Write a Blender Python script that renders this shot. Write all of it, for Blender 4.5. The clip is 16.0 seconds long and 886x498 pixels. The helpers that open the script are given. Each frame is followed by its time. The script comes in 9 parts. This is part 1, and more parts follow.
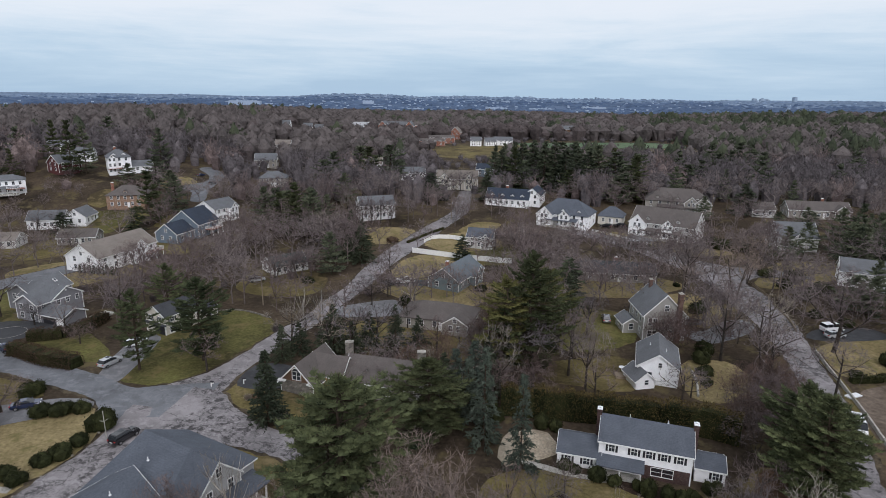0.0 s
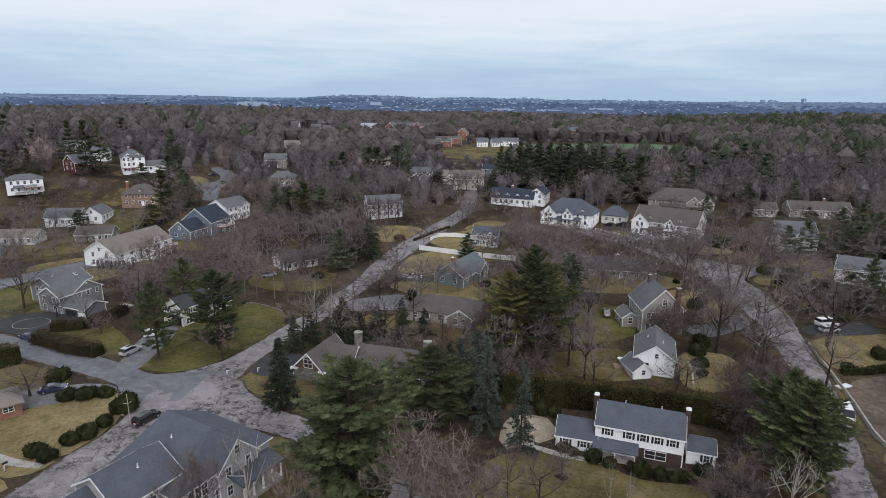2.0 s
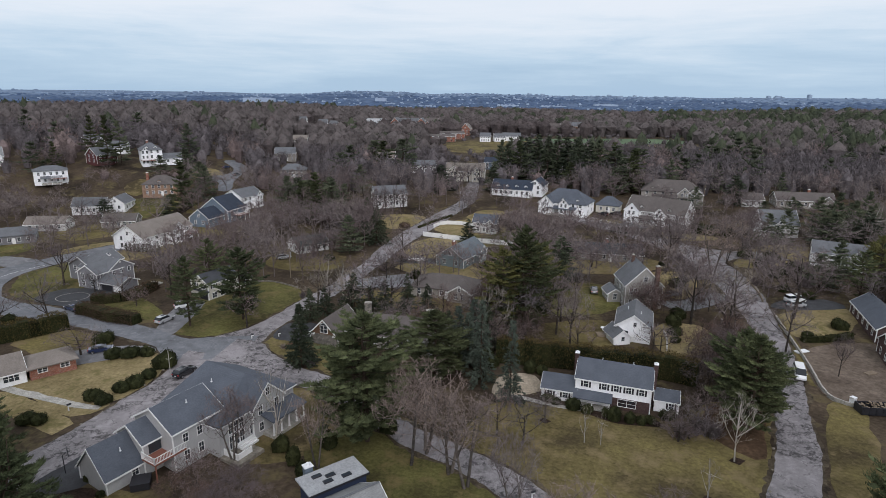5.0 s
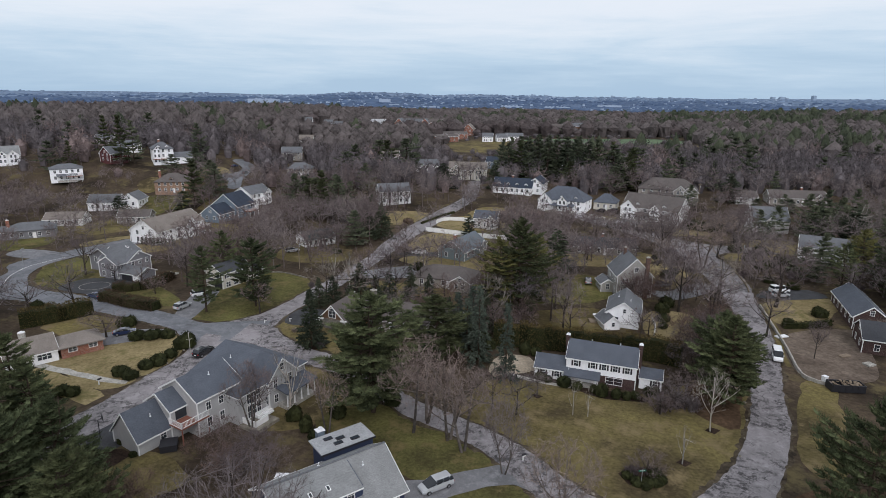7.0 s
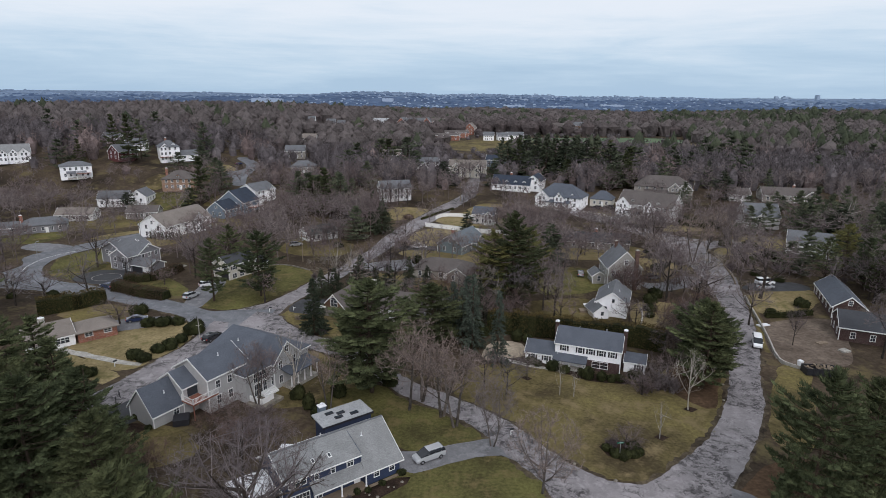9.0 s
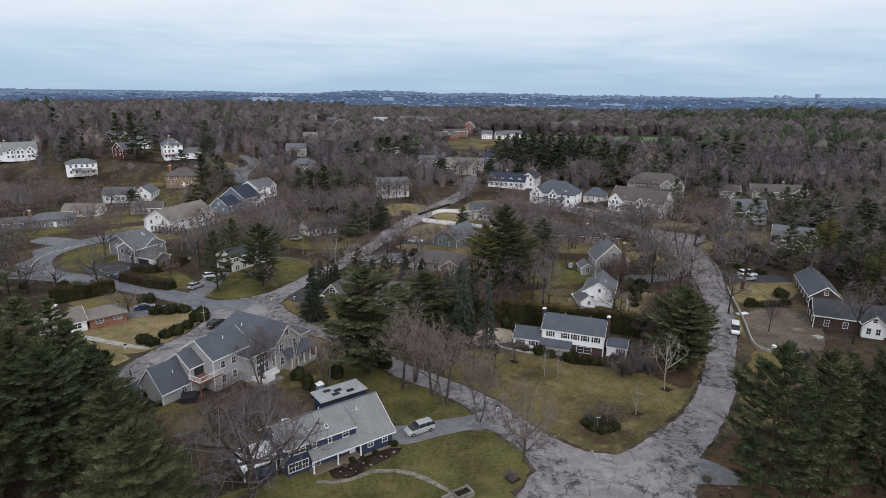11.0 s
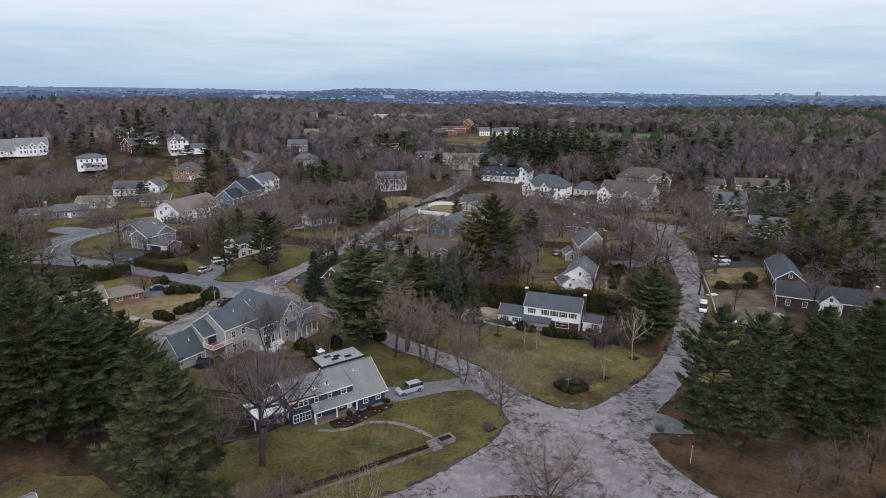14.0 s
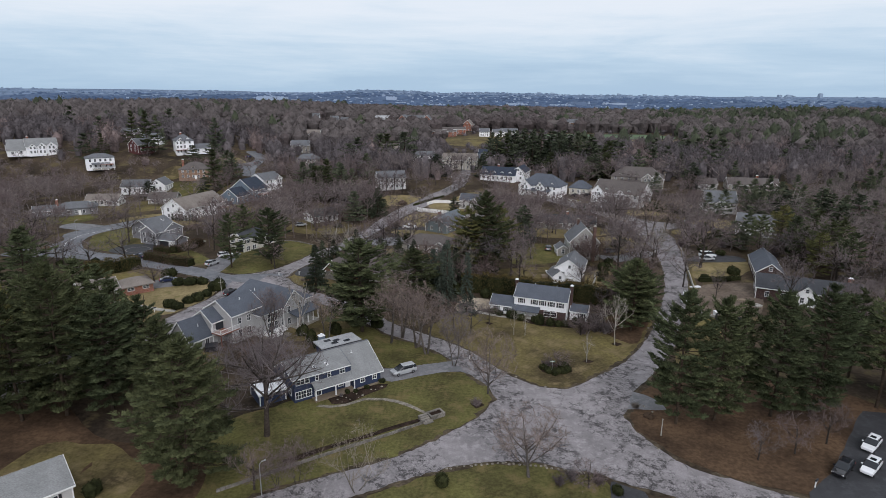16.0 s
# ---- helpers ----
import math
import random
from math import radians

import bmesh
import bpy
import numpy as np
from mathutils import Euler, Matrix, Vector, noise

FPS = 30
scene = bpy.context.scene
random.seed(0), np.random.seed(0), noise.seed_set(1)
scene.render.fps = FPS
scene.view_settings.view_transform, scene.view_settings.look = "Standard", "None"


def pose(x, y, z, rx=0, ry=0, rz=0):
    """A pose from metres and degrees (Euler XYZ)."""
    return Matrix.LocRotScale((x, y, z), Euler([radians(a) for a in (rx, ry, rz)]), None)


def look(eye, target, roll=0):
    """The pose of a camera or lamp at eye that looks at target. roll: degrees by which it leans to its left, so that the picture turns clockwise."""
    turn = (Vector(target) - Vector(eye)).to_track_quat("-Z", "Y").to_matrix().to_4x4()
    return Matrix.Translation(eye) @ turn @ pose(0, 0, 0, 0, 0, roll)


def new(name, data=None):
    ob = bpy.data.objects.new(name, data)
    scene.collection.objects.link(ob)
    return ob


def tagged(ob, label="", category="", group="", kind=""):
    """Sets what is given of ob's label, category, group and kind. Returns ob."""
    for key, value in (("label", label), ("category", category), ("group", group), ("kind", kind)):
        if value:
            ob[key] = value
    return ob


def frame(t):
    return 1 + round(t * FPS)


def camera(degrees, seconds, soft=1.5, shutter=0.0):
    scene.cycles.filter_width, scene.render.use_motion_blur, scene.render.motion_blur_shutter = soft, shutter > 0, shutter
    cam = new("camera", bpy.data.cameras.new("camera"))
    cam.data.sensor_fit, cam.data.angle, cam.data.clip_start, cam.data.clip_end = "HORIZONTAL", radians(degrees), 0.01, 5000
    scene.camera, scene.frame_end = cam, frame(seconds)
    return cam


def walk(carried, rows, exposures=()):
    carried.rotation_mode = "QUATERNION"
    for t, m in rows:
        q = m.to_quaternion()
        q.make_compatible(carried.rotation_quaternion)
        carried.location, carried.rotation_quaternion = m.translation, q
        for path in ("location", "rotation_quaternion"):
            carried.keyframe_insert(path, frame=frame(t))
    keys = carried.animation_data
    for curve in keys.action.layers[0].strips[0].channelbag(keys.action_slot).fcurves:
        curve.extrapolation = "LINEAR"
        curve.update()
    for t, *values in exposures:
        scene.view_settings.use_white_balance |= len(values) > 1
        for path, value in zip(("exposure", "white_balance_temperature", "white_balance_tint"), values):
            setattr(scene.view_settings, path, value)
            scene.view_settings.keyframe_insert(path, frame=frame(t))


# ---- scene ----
cam = camera(74.0, 16.0, 0.8)
PATH = [
    (0, (1.334, 0.35, 54.139), (1.33, 2.284, 53.629), 0.6),
    (0.5, (1.406, -0.681, 54.139), (1.397, 1.252, 53.626), 0.6),
    (1, (1.48, -1.777, 54.141), (1.464, 0.157, 53.632), 0.6),
    (1.5, (1.567, -3.094, 54.139), (1.545, -1.159, 53.631), 0.6),
    (2, (1.671, -4.76, 54.134), (1.644, -2.825, 53.628), 0.6),
    (2.5, (1.807, -6.804, 54.134), (1.775, -4.87, 53.627), 0.6),
    (3, (1.986, -9.177, 54.138), (1.951, -7.243, 53.629), 0.6),
    (3.5, (2.193, -11.726, 54.141), (2.154, -9.793, 53.629), 0.6),
    (4, (2.395, -14.246, 54.125), (2.354, -12.314, 53.61), 0.6),
    (6.3, (3.215, -24.98, 53.89), (3.165, -23.049, 53.371), 0.6),
    (6.5, (3.307, -25.833, 53.884), (3.254, -23.901, 53.369), 0.6),
    (7, (3.591, -27.763, 53.87), (3.536, -25.832, 53.355), 0.6),
    (7.5, (3.952, -29.535, 53.858), (3.895, -27.605, 53.339), 0.6),
    (8, (4.371, -31.201, 53.848), (4.31, -29.27, 53.33), 0.6),
    (8.5, (4.835, -32.82, 53.839), (4.771, -30.888, 53.324), 0.6),
    (9, (5.332, -34.462, 53.832), (5.267, -32.531, 53.315), 0.6),
    (11.5, (7.897, -43.072, 53.808), (7.827, -41.142, 53.288), 0.6),
    (12, (8.371, -44.947, 53.805), (8.296, -43.017, 53.286), 0.6),
    (12.5, (8.832, -46.96, 53.799), (8.757, -45.029, 53.28), 0.6),
    (13, (9.311, -49.084, 53.786), (9.237, -47.155, 53.266), 0.6),
    (13.5, (9.816, -51.256, 53.773), (9.744, -49.328, 53.247), 0.6),
    (14, (10.359, -53.406, 53.763), (10.288, -51.478, 53.236), 0.6),
    (14.5, (10.927, -55.489, 53.754), (10.852, -53.56, 53.231), 0.6),
    (15, (11.497, -57.47, 53.751), (11.418, -55.541, 53.229), 0.6),
    (15.5, (12.068, -59.388, 53.749), (11.989, -57.459, 53.225), 0.6),
    (16, (12.638, -61.277, 53.748), (12.559, -59.348, 53.226), 0.6),
]
walk(cam, [(t, look(eye, target, roll)) for t, eye, target, roll in PATH], [(0, 0.0, 6440, 12), (16, 0.0, 6440, 12)])

# ---- light: overcast daylight ----
SUN_ELEV, SUN_TURN = radians(38), radians(167)
world = bpy.data.worlds.new("overcast_sky")
scene.world = world
world.use_nodes = True
wn, wl = world.node_tree.nodes, world.node_tree.links
wn.clear()


def wnode(kind, **props):
    n = wn.new(kind)
    for k, v in props.items():
        n.inputs[k].default_value = v
    return n


sky = wn.new("ShaderNodeTexSky")
sky.sky_type, sky.sun_disc, sky.sun_elevation, sky.sun_rotation = "NISHITA", False, SUN_ELEV, SUN_TURN
coord = wn.new("ShaderNodeTexCoord")
parts3 = wn.new("ShaderNodeSeparateXYZ")
wl.new(coord.outputs["Generated"], parts3.inputs[0])
# cloud sheets: long soft streaks lying along the horizon
stretch = wn.new("ShaderNodeMapping")
stretch.inputs["Scale"].default_value = (1.5, 1.5, 11.0)
wl.new(coord.outputs["Generated"], stretch.inputs["Vector"])
cloud = wnode("ShaderNodeTexNoise", Scale=1.7, Detail=7.0, Roughness=0.6, Distortion=0.35)
wl.new(stretch.outputs[0], cloud.inputs["Vector"])
wisp = wn.new("ShaderNodeMapping")
wisp.inputs["Scale"].default_value = (3.0, 3.0, 46.0)
wl.new(coord.outputs["Generated"], wisp.inputs["Vector"])
streak = wnode("ShaderNodeTexNoise", Scale=2.0, Detail=6.0, Roughness=0.6, Distortion=0.2)
wl.new(wisp.outputs[0], streak.inputs["Vector"])
bend = wn.new("ShaderNodeMath")
bend.operation = "MULTIPLY_ADD"
wl.new(cloud.outputs["Fac"], bend.inputs[0])
bend.inputs[1].default_value = 0.17
wl.new(parts3.outputs["Z"], bend.inputs[2])
bend2 = wn.new("ShaderNodeMath")
bend2.operation = "MULTIPLY_ADD"
wl.new(streak.outputs["Fac"], bend2.inputs[0])
bend2.inputs[1].default_value = 0.05
wl.new(bend.outputs[0], bend2.inputs[2])
height = wnode("ShaderNodeMapRange")
height.inputs["From Min"].default_value = 0.09
height.inputs["From Max"].default_value = 0.27
wl.new(bend2.outputs[0], height.inputs["Value"])
ramp = wn.new("ShaderNodeValToRGB")
ramp.color_ramp.interpolation = "LINEAR"
STOPS = [(0.0, (0.405, 0.56, 0.72)), (0.14, (0.415, 0.57, 0.725)), (0.34, (0.50, 0.65, 0.79)), (0.55, (0.64, 0.755, 0.86)), (0.78, (0.755, 0.83, 0.905)), (1.0, (0.80, 0.855, 0.92))]
ramp.color_ramp.elements[0].position, ramp.color_ramp.elements[1].position = 0.0, 1.0
for at, colour in STOPS[1:-1]:
    ramp.color_ramp.elements.new(at)
for stop, (at, colour) in zip(ramp.color_ramp.elements, STOPS):
    stop.position, stop.color = at, (*colour, 1)
wl.new(height.outputs[0], ramp.inputs[0])
blue = wnode("ShaderNodeBackground", Strength=0.06)
wl.new(sky.outputs[0], blue.inputs["Color"])
veil = wnode("ShaderNodeBackground", Strength=1.04)
wl.new(ramp.outputs[0], veil.inputs["Color"])
both = wn.new("ShaderNodeMixShader")
both.inputs[0].default_value = 0.95
wl.new(blue.outputs[0], both.inputs[1])
wl.new(veil.outputs[0], both.inputs[2])
wout = wn.new("ShaderNodeOutputWorld")
wl.new(both.outputs[0], wout.inputs[0])

sun = new("sun", bpy.data.lights.new("sun", "SUN"))
sun.data.energy, sun.data.angle, sun.data.color = 1.45, radians(40), (1.0, 0.965, 0.985)
sun.matrix_world = look((25, -110, 88), (0, 0, 0))

# ---- materials ----


def material(name, rough=0.8, metal=0.0):
    m = bpy.data.materials.new(name)
    m.use_nodes = True
    shader = m.node_tree.nodes["Principled BSDF"]
    shader.inputs["Roughness"].default_value = rough
    shader.inputs["Metallic"].default_value = metal
    shader.inputs["Specular IOR Level"].default_value = 0.25
    return m, m.node_tree.nodes, m.node_tree.links, shader


def noise_node(nodes, links, scale, detail=4.0, rough=0.6, vector=None, stretchy=None):
    n = nodes.new("ShaderNodeTexNoise")
    n.inputs["Scale"].default_value, n.inputs["Detail"].default_value, n.inputs["Roughness"].default_value = scale, detail, rough
    if vector is not None:
        if stretchy:
            mp = nodes.new("ShaderNodeMapping")
            mp.inputs["Scale"].default_value = stretchy
            links.new(vector, mp.inputs["Vector"])
            vector = mp.outputs[0]
        links.new(vector, n.inputs["Vector"])
    return n


def ramp_node(nodes, links, value, stops):
    r = nodes.new("ShaderNodeValToRGB")
    els = r.color_ramp.elements
    while len(els) < len(stops):
        els.new(0.5)
    for e, (at, c) in zip(els, stops):
        e.position, e.color = at, (*c, 1) if len(c) == 3 else c
    links.new(value, r.inputs[0])
    return r


def mix_node(nodes, links, fac, a, b, mode="MIX"):
    n = nodes.new("ShaderNodeMix")
    n.data_type, n.blend_type = "RGBA", mode
    for sock, v in ((n.inputs[0], fac), (n.inputs[6], a), (n.inputs[7], b)):
        if isinstance(v, (int, float)):
            sock.default_value = v
        elif isinstance(v, tuple):
            sock.default_value = (*v, 1)
        else:
            links.new(v, sock)
    return n.outputs[2]


def bump_node(nodes, links, value, strength, distance, shader):
    b = nodes.new("ShaderNodeBump")
    b.inputs["Strength"].default_value, b.inputs["Distance"].default_value = strength, distance
    links.new(value, b.inputs["Height"])
    links.new(b.outputs[0], shader.inputs["Normal"])


def scaled(c, k):
    return tuple(max(0.0, min(1.0, v * k)) for v in c)


def mottled(name, dark, light, big=0.12, small=2.0, rough=0.9, bump=0.3, third=None):
    """Two-scale mottled ground or growth."""
    m, n, l, s = material(name, rough)
    s.inputs["Specular IOR Level"].default_value = 0.05
    v = n.new("ShaderNodeTexCoord").outputs["Object"]
    a, b = noise_node(n, l, big, 5, 0.6, v), noise_node(n, l, small, 4, 0.65, v)
    base = ramp_node(n, l, a.outputs["Fac"], [(0.36, dark), (0.64, light)]).outputs[0]
    fine = ramp_node(n, l, b.outputs["Fac"], [(0.25, (0.55, 0.55, 0.55)), (0.75, (1.35, 1.35, 1.35))]).outputs[0]
    col = mix_node(n, l, 1.0, base, fine, "MULTIPLY")
    if third:
        c = noise_node(n, l, big * 2.7, 6, 0.7, v)
        k = ramp_node(n, l, c.outputs["Fac"], [(0.52, (0, 0, 0)), (0.66, (1, 1, 1))]).outputs[0]
        col = mix_node(n, l, k, col, third)
    l.new(col, s.inputs["Base Color"])
    bump_node(n, l, b.outputs["Fac"], bump, 0.15, s)
    return m


def asphalt(name, base, cracks=0.8, patch=0.5):
    m, n, l, s = material(name, 0.85)
    v = n.new("ShaderNodeTexCoord").outputs["Object"]
    big, mid, fine = noise_node(n, l, 0.16, 5, 0.65, v), noise_node(n, l, 0.75, 5, 0.7, v), noise_node(n, l, 9.0, 3, 0.6, v)
    col = ramp_node(n, l, big.outputs["Fac"], [(0.35, scaled(base, 0.78)), (0.65, scaled(base, 1.18))]).outputs[0]
    # dark worn-out and resealed patches
    zone = ramp_node(n, l, noise_node(n, l, 0.085, 4, 0.6, v).outputs["Fac"], [(0.46, (0.12, 0.12, 0.12)), (0.52, (1, 1, 1))]).outputs[0]
    drift = mix_node(n, l, 0.6, v, noise_node(n, l, 0.35, 4, 0.6, v).outputs["Color"], "LINEAR_LIGHT")
    rag = ramp_node(n, l, noise_node(n, l, 0.62, 12, 0.82, drift).outputs["Fac"], [(0.505, (0, 0, 0)), (0.54, (1, 1, 1))]).outputs[0]
    crumb = ramp_node(n, l, noise_node(n, l, 2.6, 8, 0.8, drift).outputs["Fac"], [(0.5, (0, 0, 0)), (0.56, (1, 1, 1))]).outputs[0]
    pale = ramp_node(n, l, noise_node(n, l, 0.5, 7, 0.75, v).outputs["Fac"], [(0.5, (0, 0, 0)), (0.62, (1, 1, 1))]).outputs[0]
    col = mix_node(n, l, pale, col, scaled(base, 1.32))
    worn = mix_node(n, l, 1.0, zone, rag, "MULTIPLY")
    keep = n.new("ShaderNodeMath")
    keep.operation = "MULTIPLY"
    l.new(worn, keep.inputs[0])
    keep.inputs[1].default_value = patch
    col = mix_node(n, l, keep.outputs[0], col, scaled(base, 0.22))
    loose = mix_node(n, l, 1.0, zone, crumb, "MULTIPLY")
    bits = n.new("ShaderNodeMath")
    bits.operation = "MULTIPLY"
    l.new(loose, bits.inputs[0])
    bits.inputs[1].default_value = patch * 0.7
    col = mix_node(n, l, bits.outputs[0], col, scaled(base, 0.5))
    # cracks
    warp = mix_node(n, l, 0.9, v, noise_node(n, l, 0.7, 6, 0.75, v).outputs["Color"], "LINEAR_LIGHT")
    web = n.new("ShaderNodeTexVoronoi")
    web.feature = "DISTANCE_TO_EDGE"
    web.inputs["Scale"].default_value = 0.42
    l.new(warp, web.inputs["Vector"])
    line = ramp_node(n, l, web.outputs["Distance"], [(0.008, (1, 1, 1)), (0.035, (0, 0, 0))]).outputs[0]
    some = ramp_node(n, l, noise_node(n, l, 0.19, 5, 0.65, v).outputs["Fac"], [(0.5, (0, 0, 0)), (0.58, (1, 1, 1))]).outputs[0]
    k = n.new("ShaderNodeMath")
    k.operation = "MULTIPLY"
    l.new(line, k.inputs[0])
    l.new(some, k.inputs[1])
    k2 = n.new("ShaderNodeMath")
    k2.operation = "MULTIPLY"
    l.new(k.outputs[0], k2.inputs[0])
    k2.inputs[1].default_value = cracks
    col = mix_node(n, l, k2.outputs[0], col, scaled(base, 0.3))
    grain = ramp_node(n, l, fine.outputs["Fac"], [(0.3, (0.86, 0.86, 0.86)), (0.7, (1.12, 1.12, 1.12))]).outputs[0]
    col = mix_node(n, l, 1.0, col, grain, "MULTIPLY")
    l.new(col, s.inputs["Base Color"])
    bump_node(n, l, mid.outputs["Fac"], 0.4, 0.05, s)
    return m


def shingles(name, base):
    m, n, l, s = material(name, 0.9)
    v = n.new("ShaderNodeTexCoord").outputs["Object"]
    big, fine = noise_node(n, l, 0.35, 5, 0.65, v), noise_node(n, l, 4.5, 3, 0.6, v, (1, 1, 2.4))
    col = ramp_node(n, l, big.outputs["Fac"], [(0.3, scaled(base, 0.84)), (0.7, scaled(base, 1.14))]).outputs[0]
    tone = ramp_node(n, l, fine.outputs["Fac"], [(0.3, (0.8, 0.8, 0.8)), (0.7, (1.18, 1.18, 1.18))]).outputs[0]
    col = mix_node(n, l, 1.0, col, tone, "MULTIPLY")
    rows = n.new("ShaderNodeTexWave")
    rows.wave_type, rows.bands_direction, rows.wave_profile = "BANDS", "Z", "SAW"
    rows.inputs["Scale"].default_value, rows.inputs["Distortion"].default_value = 2.6, 0.3
    l.new(v, rows.inputs["Vector"])
    course = ramp_node(n, l, rows.outputs["Fac"], [(0.0, (0.8, 0.8, 0.8)), (0.25, (1, 1, 1))]).outputs[0]
    col = mix_node(n, l, 0.7, col, course, "MULTIPLY")
    l.new(col, s.inputs["Base Color"])
    bump_node(n, l, fine.outputs["Fac"], 0.35, 0.03, s)
    return m


def siding(name, base, lap=4.2):
    m, n, l, s = material(name, 0.65)
    v = n.new("ShaderNodeTexCoord").outputs["Object"]
    rows = n.new("ShaderNodeTexWave")
    rows.wave_type, rows.bands_direction, rows.wave_profile = "BANDS", "Z", "SAW"
    rows.inputs["Scale"].default_value = lap
    l.new(v, rows.inputs["Vector"])
    stain = noise_node(n, l, 0.6, 5, 0.65, v, (1, 1, 0.35))
    col = ramp_node(n, l, stain.outputs["Fac"], [(0.3, scaled(base, 0.88)), (0.7, scaled(base, 1.06))]).outputs[0]
    gap = ramp_node(n, l, rows.outputs["Fac"], [(0.0, (0.72, 0.72, 0.72)), (0.16, (1, 1, 1))]).outputs[0]
    l.new(mix_node(n, l, 0.8, col, gap, "MULTIPLY"), s.inputs["Base Color"])
    bump_node(n, l, rows.outputs["Fac"], 0.4, 0.02, s)
    return m


def masonry(name, base, mortar, size=1.0, spread=0.25):
    m, n, l, s = material(name, 0.85)
    v = n.new("ShaderNodeTexCoord").outputs["Object"]
    mp = n.new("ShaderNodeMapping")
    mp.inputs["Rotation"].default_value = (radians(90), 0, radians(40))
    l.new(v, mp.inputs["Vector"])
    b = n.new("ShaderNodeTexBrick")
    b.inputs["Color1"].default_value, b.inputs["Color2"].default_value = (*scaled(base, 1 + spread), 1), (*scaled(base, 1 - spread), 1)
    b.inputs["Mortar"].default_value = (*mortar, 1)
    b.inputs["Scale"].default_value, b.inputs["Mortar Size"].default_value = 2.2 / size, 0.02
    l.new(mp.outputs[0], b.inputs["Vector"])
    tone = ramp_node(n, l, noise_node(n, l, 1.2, 5, 0.6, v).outputs["Fac"], [(0.3, (0.8, 0.8, 0.8)), (0.7, (1.15, 1.15, 1.15))]).outputs[0]
    l.new(mix_node(n, l, 1.0, b.outputs["Color"], tone, "MULTIPLY"), s.inputs["Base Color"])
    bump_node(n, l, b.outputs["Fac"], -0.4, 0.02, s)
    return m


def painted(name, base, rough=0.5, metal=0.0, dirt=0.15, coat=0.0):
    m, n, l, s = material(name, rough, metal)
    v = n.new("ShaderNodeTexCoord").outputs["Object"]
    a = noise_node(n, l, 1.7, 5, 0.7, v)
    l.new(ramp_node(n, l, a.outputs["Fac"], [(0.3, scaled(base, 1 - dirt)), (0.65, base)]).outputs[0], s.inputs["Base Color"])
    s.inputs["Coat Weight"].default_value = coat
    return m


def growth(name, dark, light, rough=0.75, big=0.35, speck=0.45):
    """Leaves, needles and twigs: tone varies from piece to piece and from plant to plant."""
    m, n, l, s = material(name, rough)
    geo = n.new("ShaderNodeNewGeometry")
    info = n.new("ShaderNodeObjectInfo")
    v = n.new("ShaderNodeTexCoord").outputs["Object"]
    a = noise_node(n, l, big, 4, 0.6, v)
    add = n.new("ShaderNodeMath")
    add.operation = "MULTIPLY_ADD"
    l.new(geo.outputs["Random Per Island"], add.inputs[0])
    add.inputs[1].default_value = speck
    sub = n.new("ShaderNodeMath")
    sub.operation = "MULTIPLY_ADD"
    l.new(a.outputs["Fac"], sub.inputs[0])
    sub.inputs[1].default_value, sub.inputs[2].default_value = 1.1, -0.055 - speck / 2
    l.new(sub.outputs[0], add.inputs[2])
    col = ramp_node(n, l, add.outputs[0], [(0.15, dark), (0.85, light)]).outputs[0]
    fleck = ramp_node(n, l, noise_node(n, l, 2.6, 3, 0.7, v).outputs["Fac"], [(0.3, (0.66, 0.66, 0.66)), (0.7, (1.34, 1.34, 1.34))]).outputs[0]
    col = mix_node(n, l, 0.8, col, fleck, "MULTIPLY")
    own = ramp_node(n, l, info.outputs["Random"], [(0.0, (0.78, 0.8, 0.8)), (1.0, (1.25, 1.2, 1.12))]).outputs[0]
    l.new(mix_node(n, l, 1.0, col, own, "MULTIPLY"), s.inputs["Base Color"])
    s.inputs["Specular IOR Level"].default_value = 0.02
    return m


def glass(name, tint):
    m, n, l, s = material(name, 0.08)
    s.inputs["Base Color"].default_value = (*tint, 1)
    s.inputs["Specular IOR Level"].default_value = 0.5
    return m


M = {}
M["earth"] = mottled("woodland_floor", (0.032, 0.025, 0.019), (0.092, 0.069, 0.048), 0.05, 1.3, third=(0.118, 0.096, 0.05))
M["lawn"] = mottled("winter_lawn", (0.066, 0.052, 0.029), (0.162, 0.134, 0.056), 0.075, 1.6, third=(0.185, 0.143, 0.078))
M["lawn_green"] = mottled("mossy_lawn", (0.06, 0.054, 0.024), (0.13, 0.124, 0.045), 0.085, 1.8, third=(0.152, 0.12, 0.056))
M["lawn_tan"] = mottled("dormant_lawn", (0.17, 0.135, 0.068), (0.27, 0.215, 0.115), 0.11, 1.6, third=(0.13, 0.115, 0.048))
M["turf"] = mottled("sports_turf", (0.085, 0.128, 0.075), (0.12, 0.165, 0.098), 0.02, 0.3)
M["mulch"] = mottled("bark_mulch", (0.02, 0.014, 0.011), (0.05, 0.034, 0.026), 0.5, 4.0)
M["verge"] = mottled("leafy_verge", (0.036, 0.029, 0.022), (0.112, 0.09, 0.062), 0.35, 2.2)
M["needles_floor"] = mottled("needle_litter", (0.05, 0.033, 0.022), (0.122, 0.078, 0.048), 0.1, 1.4)
M["bare"] = mottled("bare_soil", (0.10, 0.078, 0.062), (0.17, 0.135, 0.108), 0.12, 1.2)
M["gravel"] = mottled("pale_gravel", (0.3, 0.25, 0.19), (0.42, 0.36, 0.28), 0.3, 3.0)
M["road"] = asphalt("worn_asphalt", (0.236, 0.219, 0.224), 0.9, 1.0)
M["road_smooth"] = asphalt("newer_asphalt", (0.15, 0.155, 0.168), 0.35, 0.15)
M["drive_dark"] = asphalt("sealed_driveway", (0.045, 0.046, 0.05), 0.1, 0.1)
